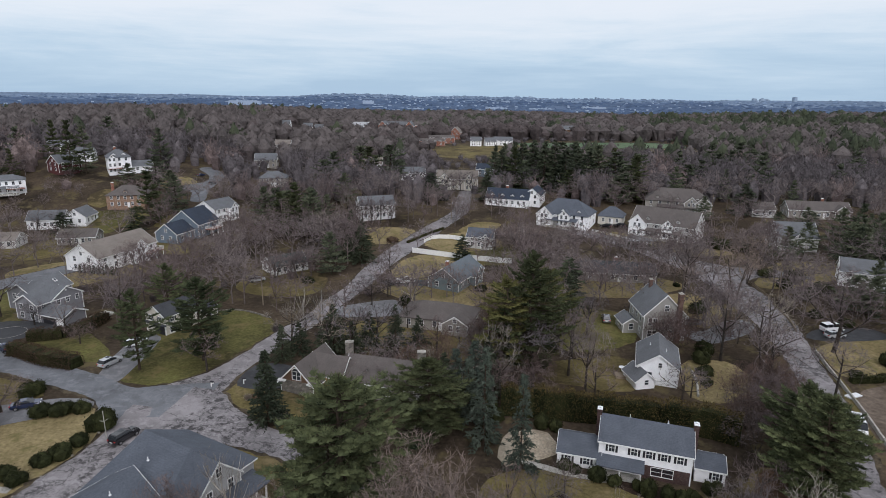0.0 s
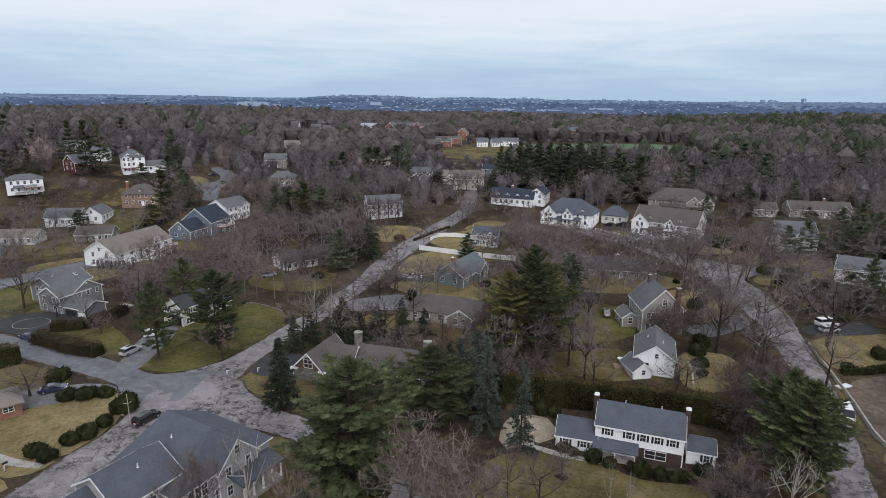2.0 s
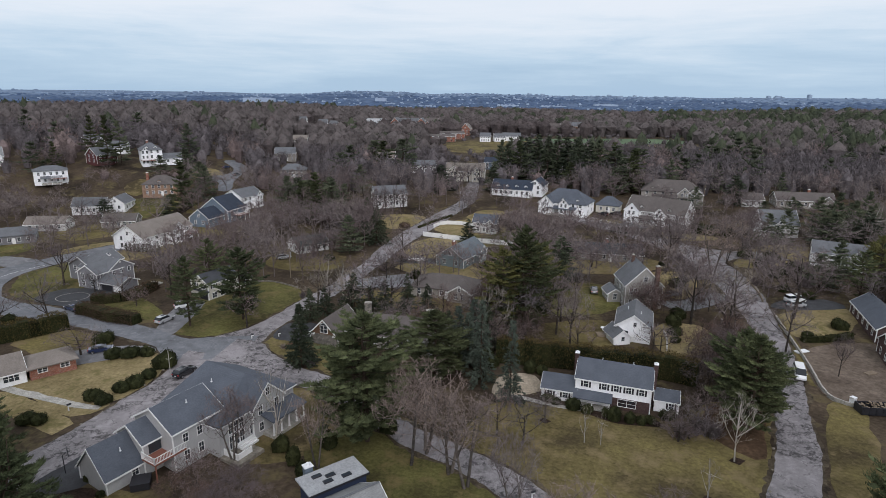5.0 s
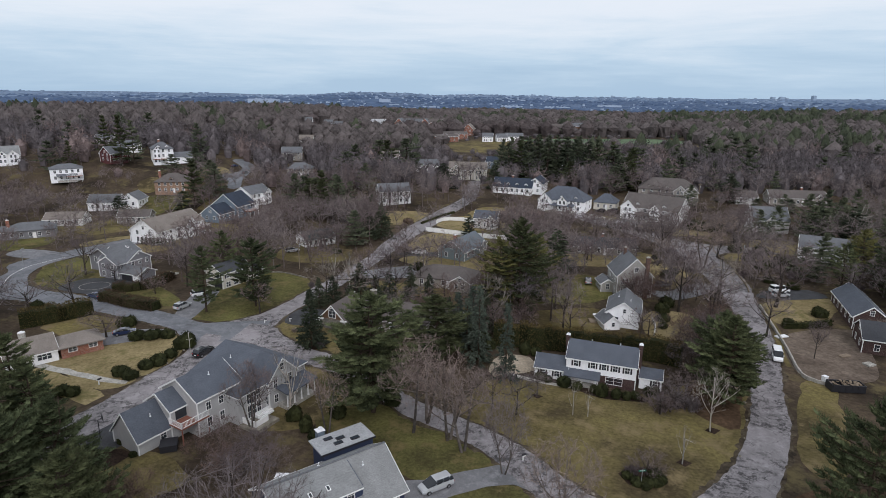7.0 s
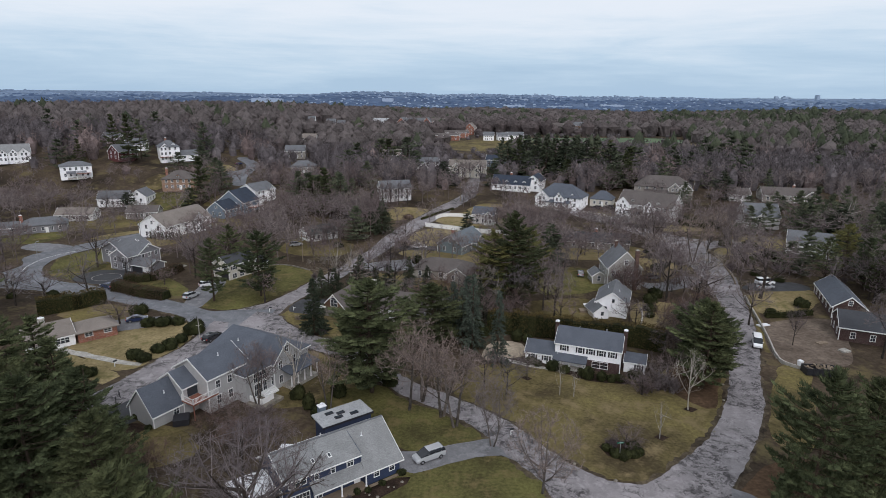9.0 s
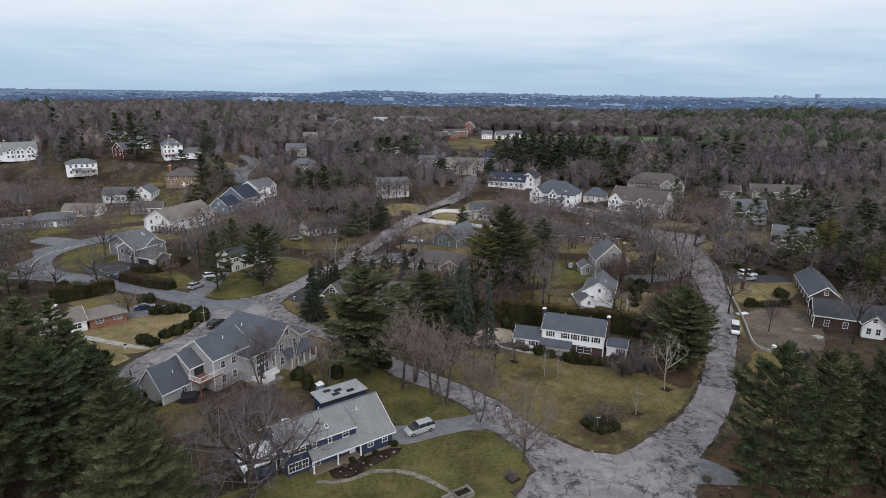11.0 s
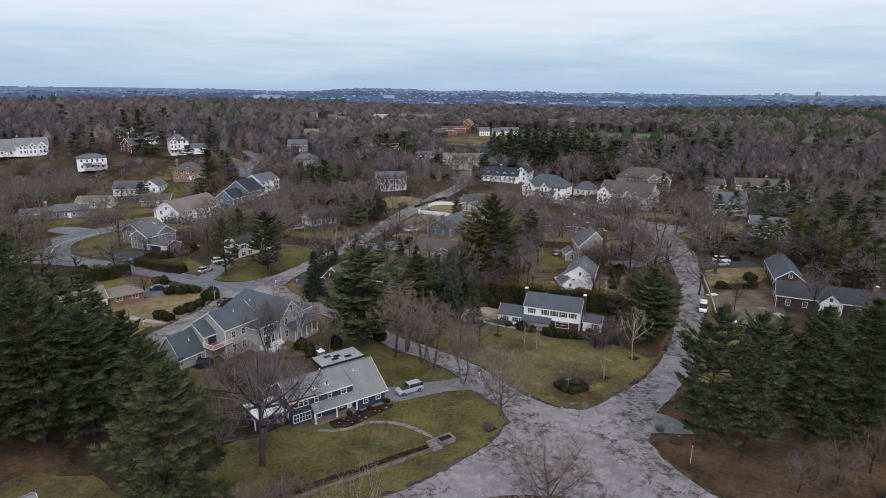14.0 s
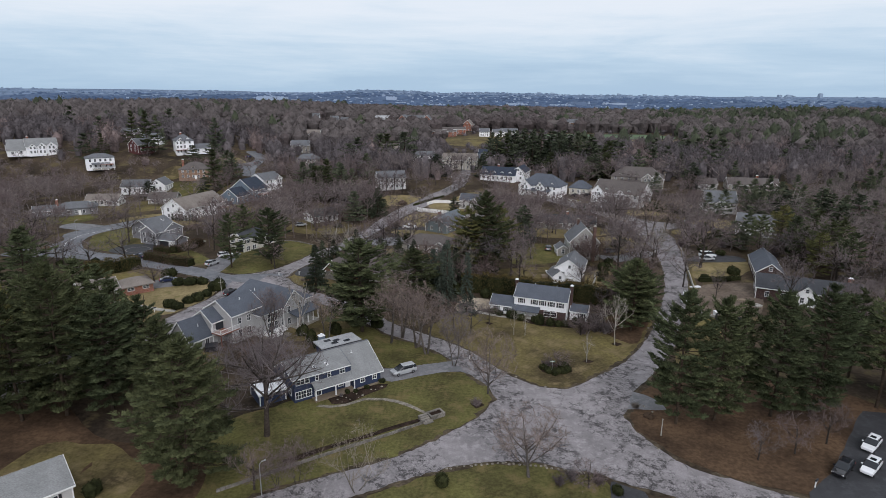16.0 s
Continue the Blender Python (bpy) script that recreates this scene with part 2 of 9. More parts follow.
M["drive_grey"] = asphalt("grey_driveway", (0.17, 0.17, 0.178), 0.3, 0.15)
M["concrete"] = mottled("concrete", (0.32, 0.31, 0.28), (0.46, 0.44, 0.40), 0.6, 4.0)
M["flagstone"] = mottled("garden_flagstone", (0.15, 0.135, 0.112), (0.27, 0.245, 0.205), 0.9, 3.0)
M["stone"] = masonry("field_stone", (0.17, 0.155, 0.135), (0.14, 0.13, 0.12), 3.2, 0.35)
M["brick"] = masonry("red_brick", (0.27, 0.10, 0.065), (0.30, 0.26, 0.22))
# Dark red brick, deepened for shade on the white house's ground floor.
M["brick_dark"] = masonry("dark_brick", (0.062, 0.034, 0.031), (0.12, 0.1, 0.09))
M["brick_brown"] = masonry("brown_chimney_brick", (0.11, 0.06, 0.048), (0.17, 0.14, 0.12))
M["brick_tan"] = masonry("brown_brick", (0.26, 0.15, 0.10), (0.3, 0.27, 0.22))
for key, c in dict(roof_slate=(0.089, 0.1, 0.121), roof_navy=(0.035, 0.045, 0.065), roof_pale=(0.36, 0.37, 0.38), roof_grey=(0.22, 0.225, 0.225), roof_brown=(0.112, 0.098, 0.092), roof_tan=(0.20, 0.175, 0.155), roof_dark=(0.055, 0.058, 0.065), roof_green=(0.05, 0.065, 0.065), roof_mid=(0.13, 0.135, 0.145), roof_blue=(0.125, 0.145, 0.162)).items():
    M[key] = shingles(key.replace("roof_", "") + "_shingles", c)
for key, c in dict(white=(0.94, 0.945, 0.96), grey=(0.44, 0.44, 0.438), blue=(0.038, 0.052, 0.098), cream=(0.60, 0.57, 0.50), taupe=(0.34, 0.33, 0.305), slateblue=(0.15, 0.19, 0.235), bluegreen=(0.19, 0.235, 0.25), brown=(0.14, 0.085, 0.055), darkred=(0.10, 0.035, 0.035), pale=(0.56, 0.55, 0.54), darkgrey=(0.22, 0.22, 0.235), cedar=(0.40, 0.20, 0.07), stonegrey=(0.30, 0.28, 0.25)).items():
    M["side_" + key] = siding(key + "_clapboard", c)
M["trim"] = painted("white_trim", (0.84, 0.84, 0.83), 0.5)
M["trim_dark"] = painted("black_trim", (0.03, 0.03, 0.035), 0.5)
M["deck"] = painted("red_brown_decking", (0.25, 0.105, 0.075), 0.7)
M["wood"] = painted("weathered_wood", (0.24, 0.19, 0.14), 0.85, 0, 0.3)
M["glass"] = glass("window_glass", (0.035, 0.042, 0.05))
M["metal"] = painted("galvanised_metal", (0.4, 0.41, 0.42), 0.45, 0.6)
M["white_metal"] = painted("white_sheet", (0.8, 0.81, 0.83), 0.5)
M["bark"] = growth("grey_bark", (0.024, 0.02, 0.018), (0.078, 0.067, 0.06), 0.9, 0.9)
M["bark_pale"] = growth("birch_bark", (0.2, 0.185, 0.17), (0.44, 0.415, 0.39), 0.8, 1.2)
M["bark_pine"] = growth("pine_bark", (0.03, 0.023, 0.018), (0.085, 0.066, 0.052), 0.9, 0.9)
M["twig"] = growth("bare_twigs", (0.064, 0.055, 0.058), (0.228, 0.198, 0.205), 0.9, speck=0.35)
M["twig_pink"] = growth("pinkish_grey_twigs", (0.085, 0.068, 0.064), (0.285, 0.232, 0.218), 0.9)
M["bark_grey"] = growth("pale_grey_bark", (0.05, 0.045, 0.042), (0.16, 0.142, 0.132), 0.9, 0.9)
M["twig_red"] = growth("reddish_twigs", (0.064, 0.051, 0.053), (0.225, 0.182, 0.184), 0.9, speck=0.35)
M["twig_rust"] = growth("rusty_twigs", (0.06, 0.043, 0.039), (0.165, 0.116, 0.104), 0.9, speck=0.35)
M["twig_pale"] = growth("pale_twigs", (0.12, 0.105, 0.092), (0.26, 0.23, 0.205), 0.9)
M["needle"] = growth("pine_needles", (0.007, 0.011, 0.008), (0.132, 0.154, 0.08), 0.7, speck=0.25)
M["needle_olive"] = growth("olive_pine_needles", (0.008, 0.012, 0.008), (0.112, 0.126, 0.064), 0.7, speck=0.25)
M["needle_yellow"] = growth("yellowish_pine_needles", (0.032, 0.036, 0.015), (0.18, 0.172, 0.07), 0.7, speck=0.25)
# Lighter than the near needles: distance haze put into the colour.
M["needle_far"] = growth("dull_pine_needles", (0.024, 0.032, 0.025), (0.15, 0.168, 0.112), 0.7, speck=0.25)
M["needle_dark"] = growth("hemlock_needles", (0.012, 0.017, 0.013), (0.09, 0.106, 0.07), 0.7, speck=0.3)
M["needle_blue"] = growth("spruce_needles", (0.026, 0.036, 0.03), (0.1, 0.122, 0.102), 0.7)
# Mauve-grey holds distance haze; toned down for the twigs' missing self-shadow.
M["canopy"] = growth("winter_canopy", (0.048, 0.044, 0.046), (0.116, 0.105, 0.109), 0.95)
M["canopy_red"] = growth("reddish_winter_canopy", (0.052, 0.044, 0.045), (0.122, 0.102, 0.103), 0.95)
M["canopy_green"] = growth("far_pine_canopy", (0.03, 0.038, 0.028), (0.084, 0.096, 0.064), 0.9)
M["hedge_leaf"] = growth("bronzed_arborvitae", (0.02, 0.016, 0.008), (0.2, 0.152, 0.062), 0.75, 0.8)
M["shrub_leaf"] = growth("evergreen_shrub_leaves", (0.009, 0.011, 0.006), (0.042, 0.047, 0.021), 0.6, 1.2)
M["brown_leaf"] = growth("dry_brown_leaves", (0.042, 0.029, 0.022), (0.11, 0.077, 0.055), 0.8, 1.0)
# Distance haze is painted into these three: bluer and paler farther out.
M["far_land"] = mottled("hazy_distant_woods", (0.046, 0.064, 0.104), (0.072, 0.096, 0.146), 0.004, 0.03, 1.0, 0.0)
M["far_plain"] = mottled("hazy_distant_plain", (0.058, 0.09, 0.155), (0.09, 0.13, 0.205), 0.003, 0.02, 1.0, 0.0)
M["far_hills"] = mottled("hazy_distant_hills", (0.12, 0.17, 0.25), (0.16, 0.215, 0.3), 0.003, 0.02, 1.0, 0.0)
# Far walls in blue-grey tones that include the haze before them.
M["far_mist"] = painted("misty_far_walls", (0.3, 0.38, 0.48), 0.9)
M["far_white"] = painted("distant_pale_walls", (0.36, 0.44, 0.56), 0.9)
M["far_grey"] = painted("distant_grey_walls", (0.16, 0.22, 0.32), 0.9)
M["rubber"] = painted("tyre_rubber", (0.02, 0.02, 0.02), 0.9)
M["chrome"] = painted("bright_metal", (0.6, 0.6, 0.62), 0.25, 0.9)
M["car_glass"] = glass("tinted_car_glass", (0.015, 0.018, 0.022))
M["lamp_red"] = painted("red_lamp_lens", (0.35, 0.02, 0.02), 0.3)
M["lamp_clear"] = painted("clear_lamp_lens", (0.7, 0.7, 0.7), 0.2)
for key, c in dict(white=(0.78, 0.79, 0.80), black=(0.015, 0.015, 0.018), silver=(0.46, 0.475, 0.49), blue=(0.02, 0.03, 0.075), grey=(0.16, 0.165, 0.175), maroon=(0.07, 0.012, 0.018)).items():
    M["car_" + key] = painted(key + "_car_paint", c, 0.22, 0.15 if key == "silver" else 0.0, 0.04, 1.0)
M["sign_green"] = painted("green_sign", (0.015, 0.14, 0.09), 0.4)

# ---- geometry helpers ----


class Geo:
    def __init__(self):
        self.v, self.f = [], []

    def add(self, verts, faces, m=None):
        k = len(self.v)
        self.v += [tuple(m @ Vector(p)) for p in verts] if m else [tuple(p) for p in verts]
        self.f += [tuple(i + k for i in q) for q in faces]
        return self

    def box(self, x0, y0, z0, x1, y1, z1, m=None):
        vs = [(x0, y0, z0), (x1, y0, z0), (x1, y1, z0), (x0, y1, z0), (x0, y0, z1), (x1, y0, z1), (x1, y1, z1), (x0, y1, z1)]
        return self.add(vs, [(3, 2, 1, 0), (4, 5, 6, 7), (0, 1, 5, 4), (1, 2, 6, 5), (2, 3, 7, 6), (3, 0, 4, 7)], m)

    def tube(self, points, radii, sides=6, cap=True):
        """A tapered tube along points."""
        k = len(self.v)
        for i, p in enumerate(points):
            p = Vector(p)
            a, b = Vector(points[max(0, i - 1)]), Vector(points[min(len(points) - 1, i + 1)])
            d = (b - a).normalized() if (b - a).length > 1e-6 else Vector((0, 0, 1))
            u = d.cross(Vector((0.31, 0.95, 0.1))).normalized()
            w = d.cross(u)
            for j in range(sides):
                t = 2 * math.pi * j / sides
                self.v.append(tuple(p + (u * math.cos(t) + w * math.sin(t)) * radii[i]))
        for i in range(len(points) - 1):
            for j in range(sides):
                q = (j + 1) % sides
                self.f.append((k + i * sides + j, k + i * sides + q, k + (i + 1) * sides + q, k + (i + 1) * sides + j))
        if cap:
            e = k + (len(points) - 1) * sides
            self.f.append(tuple(range(e, e + sides)))
            self.f.append(tuple(range(k + sides - 1, k - 1, -1)))
        return self

    def mesh(self, name, mat, smooth=False):
        me = bpy.data.meshes.new(name)
        me.from_pydata(self.v, [], self.f)
        me.materials.append(mat)
        if smooth:
            me.polygons.foreach_set("use_smooth", [True] * len(me.polygons))
        me.update()
        return me


def part(name, geo, mat, parent, label="", m=None, smooth=False, kind=""):
    ob = new(name, geo if isinstance(geo, bpy.types.Mesh) else geo.mesh(name, mat, smooth))
    ob.parent = parent
    if m is not None:
        ob.matrix_basis = m
    return tagged(ob, label, kind=kind)


def thing(name, label, category, x, y, turn=0.0, z=None, group="", kind=""):
    ob = new(name)
    ob.empty_display_size = 0.1
    ob.matrix_basis = pose(x, y, ground_z(x, y) if z is None else z, 0, 0, turn)
    return tagged(ob, label, category, group, kind)


def smoothstep(a, b, v):
    t = max(0.0, min(1.0, (v - a) / (b - a)))
    return t * t * (3 - 2 * t)


def ground_z(x, y):
    """The lie of the land: nearly level round the junction, climbing to the north and most to the north-west, falling to a plain and rising to far hills."""
    u = max(0.0, min(1.0, (y - 60) / 100 + max(0.0, -x - 10) / 60))
    z = 1.8 * u * u * (3 - 2 * u) - 1.0 * math.exp(-((x - 32) ** 2 + (y - 77) ** 2) / 392)
    r = math.hypot(x, y + 20)
    if y > 205:
        z += 5.5 * smoothstep(205, 275, y) * (1 - 0.8 * smoothstep(650, 1200, r)) + 4.0 * smoothstep(275, 550, y) * (1 - smoothstep(650, 1200, r))
        z += 13.0 * smoothstep(90, 190, -x) * smoothstep(215, 300, y) * (1 - 0.55 * smoothstep(650, 1250, r)) * (1 - smoothstep(1250, 1800, r))
    if r > 1000:
        hill = 20 * math.exp(-((x + 640) / 300) ** 2) + 5 * math.sin(x * 0.0021 + 1.3) + 3 * math.sin(x * 0.0057) + 2 * math.sin(x * 0.013 + 0.4)
        z += -26 * smoothstep(1250, 2100, r) + (52 + hill) * smoothstep(2500, 4700, r)
    if r > 350 and y > 0:
        z += 4 * smoothstep(400, 900, r) * (1 - smoothstep(1500, 2000, r)) * math.sin(x * 0.0061 + 1.0) * math.sin(y * 0.0052 + 0.5)
    if y > 250 and x > 150:
        z += 13 * smoothstep(250, 900, y) * smoothstep(150, 700, x) * (1 - smoothstep(1100, 1500, r))
    return z


# ---- the ground: one sheet out to the horizon ----


def axis_steps(lo, hi, fine, reach):
    near = list(np.arange(lo, hi + 0.1, fine))
    out, step, p = [], fine, hi
    while p < reach:
        step *= 1.22
        p += step
        out.append(min(p, reach))
    back, step, p = [], fine, lo
    while p > -reach:
        step *= 1.22
        p -= step
        back.append(max(p, -reach))
    return back[::-1] + near + out


XS, YS = axis_steps(-259, 259, 7, 4800), axis_steps(-70, 700, 7, 4850)
sheet = Geo()
sheet.v = [(x, y, ground_z(x, y)) for y in YS for x in XS]
W_ = len(XS)
sheet.f = [(j * W_ + i, j * W_ + i + 1, (j + 1) * W_ + i + 1, (j + 1) * W_ + i) for j in range(len(YS) - 1) for i in range(W_ - 1)]
ground_mesh = sheet.mesh("ground", M["earth"], True)
# Painted haze in bands: one tinted material for each reach of distance.
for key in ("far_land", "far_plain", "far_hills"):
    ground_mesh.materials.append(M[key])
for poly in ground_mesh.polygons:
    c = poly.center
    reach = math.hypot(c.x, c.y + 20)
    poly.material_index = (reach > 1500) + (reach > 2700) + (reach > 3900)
tagged(new("ground", ground_mesh), "brown leaf-littered winter ground reaching the horizon", "ground", kind="structure")


def curve_through(points, closed=True, step=2.0):
    """A smooth line through corner points."""
    out, n = [], len(points)
    for i in range(n if closed else n - 1):
        get = (lambda k: Vector((*points[k % n], 0))) if closed else (lambda k: Vector((*points[max(0, min(n - 1, k))], 0)))
        a, b, c, d = get(i - 1), get(i), get(i + 1), get(i + 2)
        m = max(1, int((c - b).length / step))
        for k in range(m):
            t = k / m
            p = 0.5 * (2 * b + (c - a) * t + (2 * a - 5 * b + 4 * c - d) * t * t + (3 * b - a - 3 * c + d) * t ** 3)
            out.append((p.x, p.y))
    if not closed:
        out.append(tuple(points[-1]))
    return out


AREAS = []


def drape(name, outline, mat, lift, label, category, kind="structure", rough=0.25, smooth=True, clear=True):
    """A sheet with a slightly ragged outline, laid over the ground."""
    line = curve_through(outline) if smooth else outline
    line = [(x + rough * (noise.noise((x * 0.6, y * 0.6, 1.7)) + 0.6 * noise.noise((x * 1.9, y * 1.9, 4.1))), y + rough * (noise.noise((x * 0.6, y * 0.6, 8.3)) + 0.6 * noise.noise((x * 1.9, y * 1.9, 2.2)))) for x, y in line]
    bm = bmesh.new()
    bm.faces.new([bm.verts.new((x, y, 0)) for x, y in line])
    bmesh.ops.triangulate(bm, faces=bm.faces[:])
    xs, ys = [p[0] for p in line], [p[1] for p in line]
    size = 7.0
    for lo, hi, nrm in ((min(xs), max(xs), (1, 0, 0)), (min(ys), max(ys), (0, 1, 0))):
        k = math.floor(lo / size) * size
        while k < hi:
            bmesh.ops.bisect_plane(bm, geom=bm.verts[:] + bm.edges[:] + bm.faces[:], plane_co=(k * nrm[0], k * nrm[1], 0), plane_no=nrm, dist=0.001)
            k += size
    for v in bm.verts:
        v.co.z = ground_z(v.co.x, v.co.y) + lift
    for f in bm.faces:
        if f.normal.z < 0:
            f.normal_flip()
    bmesh.ops.recalc_face_normals(bm, faces=bm.faces[:])
    if sum(f.normal.z for f in bm.faces) < 0:
        bmesh.ops.reverse_faces(bm, faces=bm.faces[:])
    me = bpy.data.meshes.new(name)
    bm.to_mesh(me)
    bm.free()
    me.materials.append(mat)
    if clear:
        AREAS.append(line)
    return tagged(new(name, me), label, category, kind=kind)


def inside(x, y, line):
    hit, n = False, len(line)
    j = n - 1
    for i in range(n):
        (xi, yi), (xj, yj) = line[i], line[j]
        if (yi > y) != (yj > y) and x < (xj - xi) * (y - yi) / (yj - yi) + xi:
            hit = not hit
        j = i
    return hit

# ---- roads, drives, lawns ----
LAWN, WALKS, DRIVE, ROAD = 0.05, 0.07, 0.09, 0.12


def widened(line, k):
    """The outline moved outward by k."""
    area = sum(a[0] * b_[1] - b_[0] * a[1] for a, b_ in zip(line, line[1:] + line[:1]))
    s, out, n = (1 if area > 0 else -1), [], len(line)
    for i in range(n):
        (x0, y0), (x1, y1) = line[i - 1], line[(i + 1) % n]
        d = math.hypot(x1 - x0, y1 - y0) or 1.0
        w = k * (0.75 + 0.9 * noise.noise((line[i][0] * 0.25, line[i][1] * 0.25, 2.2)))
        out.append((line[i][0] + s * (y1 - y0) / d * w, line[i][1] - s * (x1 - x0) / d * w))
    return out


ROADS = 0


def road(left, right, mat="road", label="cracked and patched grey asphalt residential street"):
    """A street between its two kerb lines, on a ragged strip of soil and dead leaves."""
    global ROADS
    line = curve_through(left, False, 0.8) + curve_through(right, False, 0.8)[::-1]
    drape("verge", widened(line, 0.8), M["verge"], 0.068 + 0.003 * ROADS, "dark soil and dead leaves along the street edge", "verge", smooth=False, rough=0.8, clear=False)
    drape("road", line, M[mat], ROAD + 0.004 * ROADS, label, "road", smooth=False, rough=0.38)
    ROADS += 1


# northern street
road([(-49.5, 98), (-44, 103.5), (-40, 112), (-36.2, 123.7), (-32, 133.6), (-30, 143.6), (-26.2, 155.2), (-22.8, 177), (-17, 201), (-8.6, 222.9), (0, 238.6), (5.1, 252), (8.7, 292.1)], [(-40, 90), (-38.4, 96), (-37.6, 103), (-34.3, 112), (-31, 121), (-27.5, 130), (-25, 140), (-20.5, 154.4), (-15.2, 177), (-9.5, 195.3), (0.1, 222.4), (7.5, 238.6), (12, 252), (14.9, 292.1)])
# western street and its bend
road([(-40, 99.5), (-49.5, 98), (-55.5, 97.4), (-62.5, 101.2), (-68.5, 103.9), (-80, 108), (-94, 113.6), (-106, 117), (-114, 121)], [(-40, 89), (-53.3, 86.5), (-60, 92.8), (-73, 98.6), (-88, 104.3), (-104, 108.4), (-118, 110.5), (-134, 111), (-134, 118.5)], "road_smooth", "smooth grey asphalt street")
road([(-99, 177), (-109, 166), (-119, 149), (-122, 139), (-119.5, 129), (-112, 119)], [(-104, 182), (-116, 172), (-128, 152), (-133, 140), (-127.5, 131), (-128, 119)], "road_smooth", "smooth grey asphalt bend")
# lane past the grey house
road([(-52, 91), (-52.3, 79), (-55, 70), (-57.8, 60.5), (-63.5, 49), (-73, 32), (-82, 12)], [(-36, 88), (-40.5, 79), (-44, 73), (-48, 65), (-51.5, 57), (-57, 45), (-66, 28), (-74, 10)])
# lane between the two junctions
road([(-44, 97.5), (-38.4, 96), (-33.9, 90.7), (-27.4, 86.2), (-20.5, 83), (-11, 75.5), (-4, 68), (4, 62.5), (10, 58), (15.8, 52), (20.6, 45), (26, 39.8), (32, 38.5)], [(-46, 85), (-40.5, 79.2), (-37, 81), (-32, 80.6), (-27, 79.2), (-20.8, 76.5), (-12, 69), (-4, 61.5), (3, 56.8), (8.8, 51.2), (13.2, 44.4), (17.3, 38.5), (19, 33.5), (24, 30)])
# eastern street
road([(26, 36), (33, 39.4), (38.5, 44.2), (46.5, 52), (54.6, 65), (61, 79), (66.5, 92), (71, 106), (74.5, 121), (76.5, 135), (77, 147), (77.5, 160), (76, 175), (71, 190), (63.5, 206), (54.6, 217), (46.1, 226.3)], [(36, 24), (41, 31.3), (43.5, 37.5), (48.5, 44), (54, 52), (60, 62), (63.5, 71), (68.8, 82), (73.2, 93), (77.6, 106), (81.5, 119), (85.6, 132), (88, 145), (89, 160), (87, 178), (84, 190), (76.5, 204), (68, 215.5), (60.1, 222.9), (51.8, 229.1)])
road([(86, 160), (96, 169), (112, 168)], [(83, 188), (93, 180), (110, 176)])
# south-western and south-eastern arms of the junction
road([(-28, -3), (-14, 6.6), (-4.5, 12), (3, 16.2), (10.5, 22.8), (16, 29), (18.8, 34), (28, 38)], [(-22, -8), (-8, 2.5), (1, 8.5), (9.5, 13.2), (17, 15.6), (24, 15.8), (31, 14.4), (38, 22)])
road([(30, 34), (39, 32), (41.2, 25), (45.5, 17), (52, 13.2), (60, 9.6), (75, 4), (95, -6)], [(22, 17), (31, 14.2), (36, 11.6), (42, 9), (52, 4.5), (68, -4), (90, -13)])
drape("side_street", [(-126.7, 272.7), (-119.8, 292.7), (-123.2, 309.8), (-133.9, 324.1), (-130.5, 332.7), (-118.6, 318.9), (-114.1, 298), (-110.8, 277.2), (-105.8, 258.8), (-111, 256.4), (-116.7, 270.9)], M["road_smooth"], ROAD, "grey street curving between distant houses", "road")

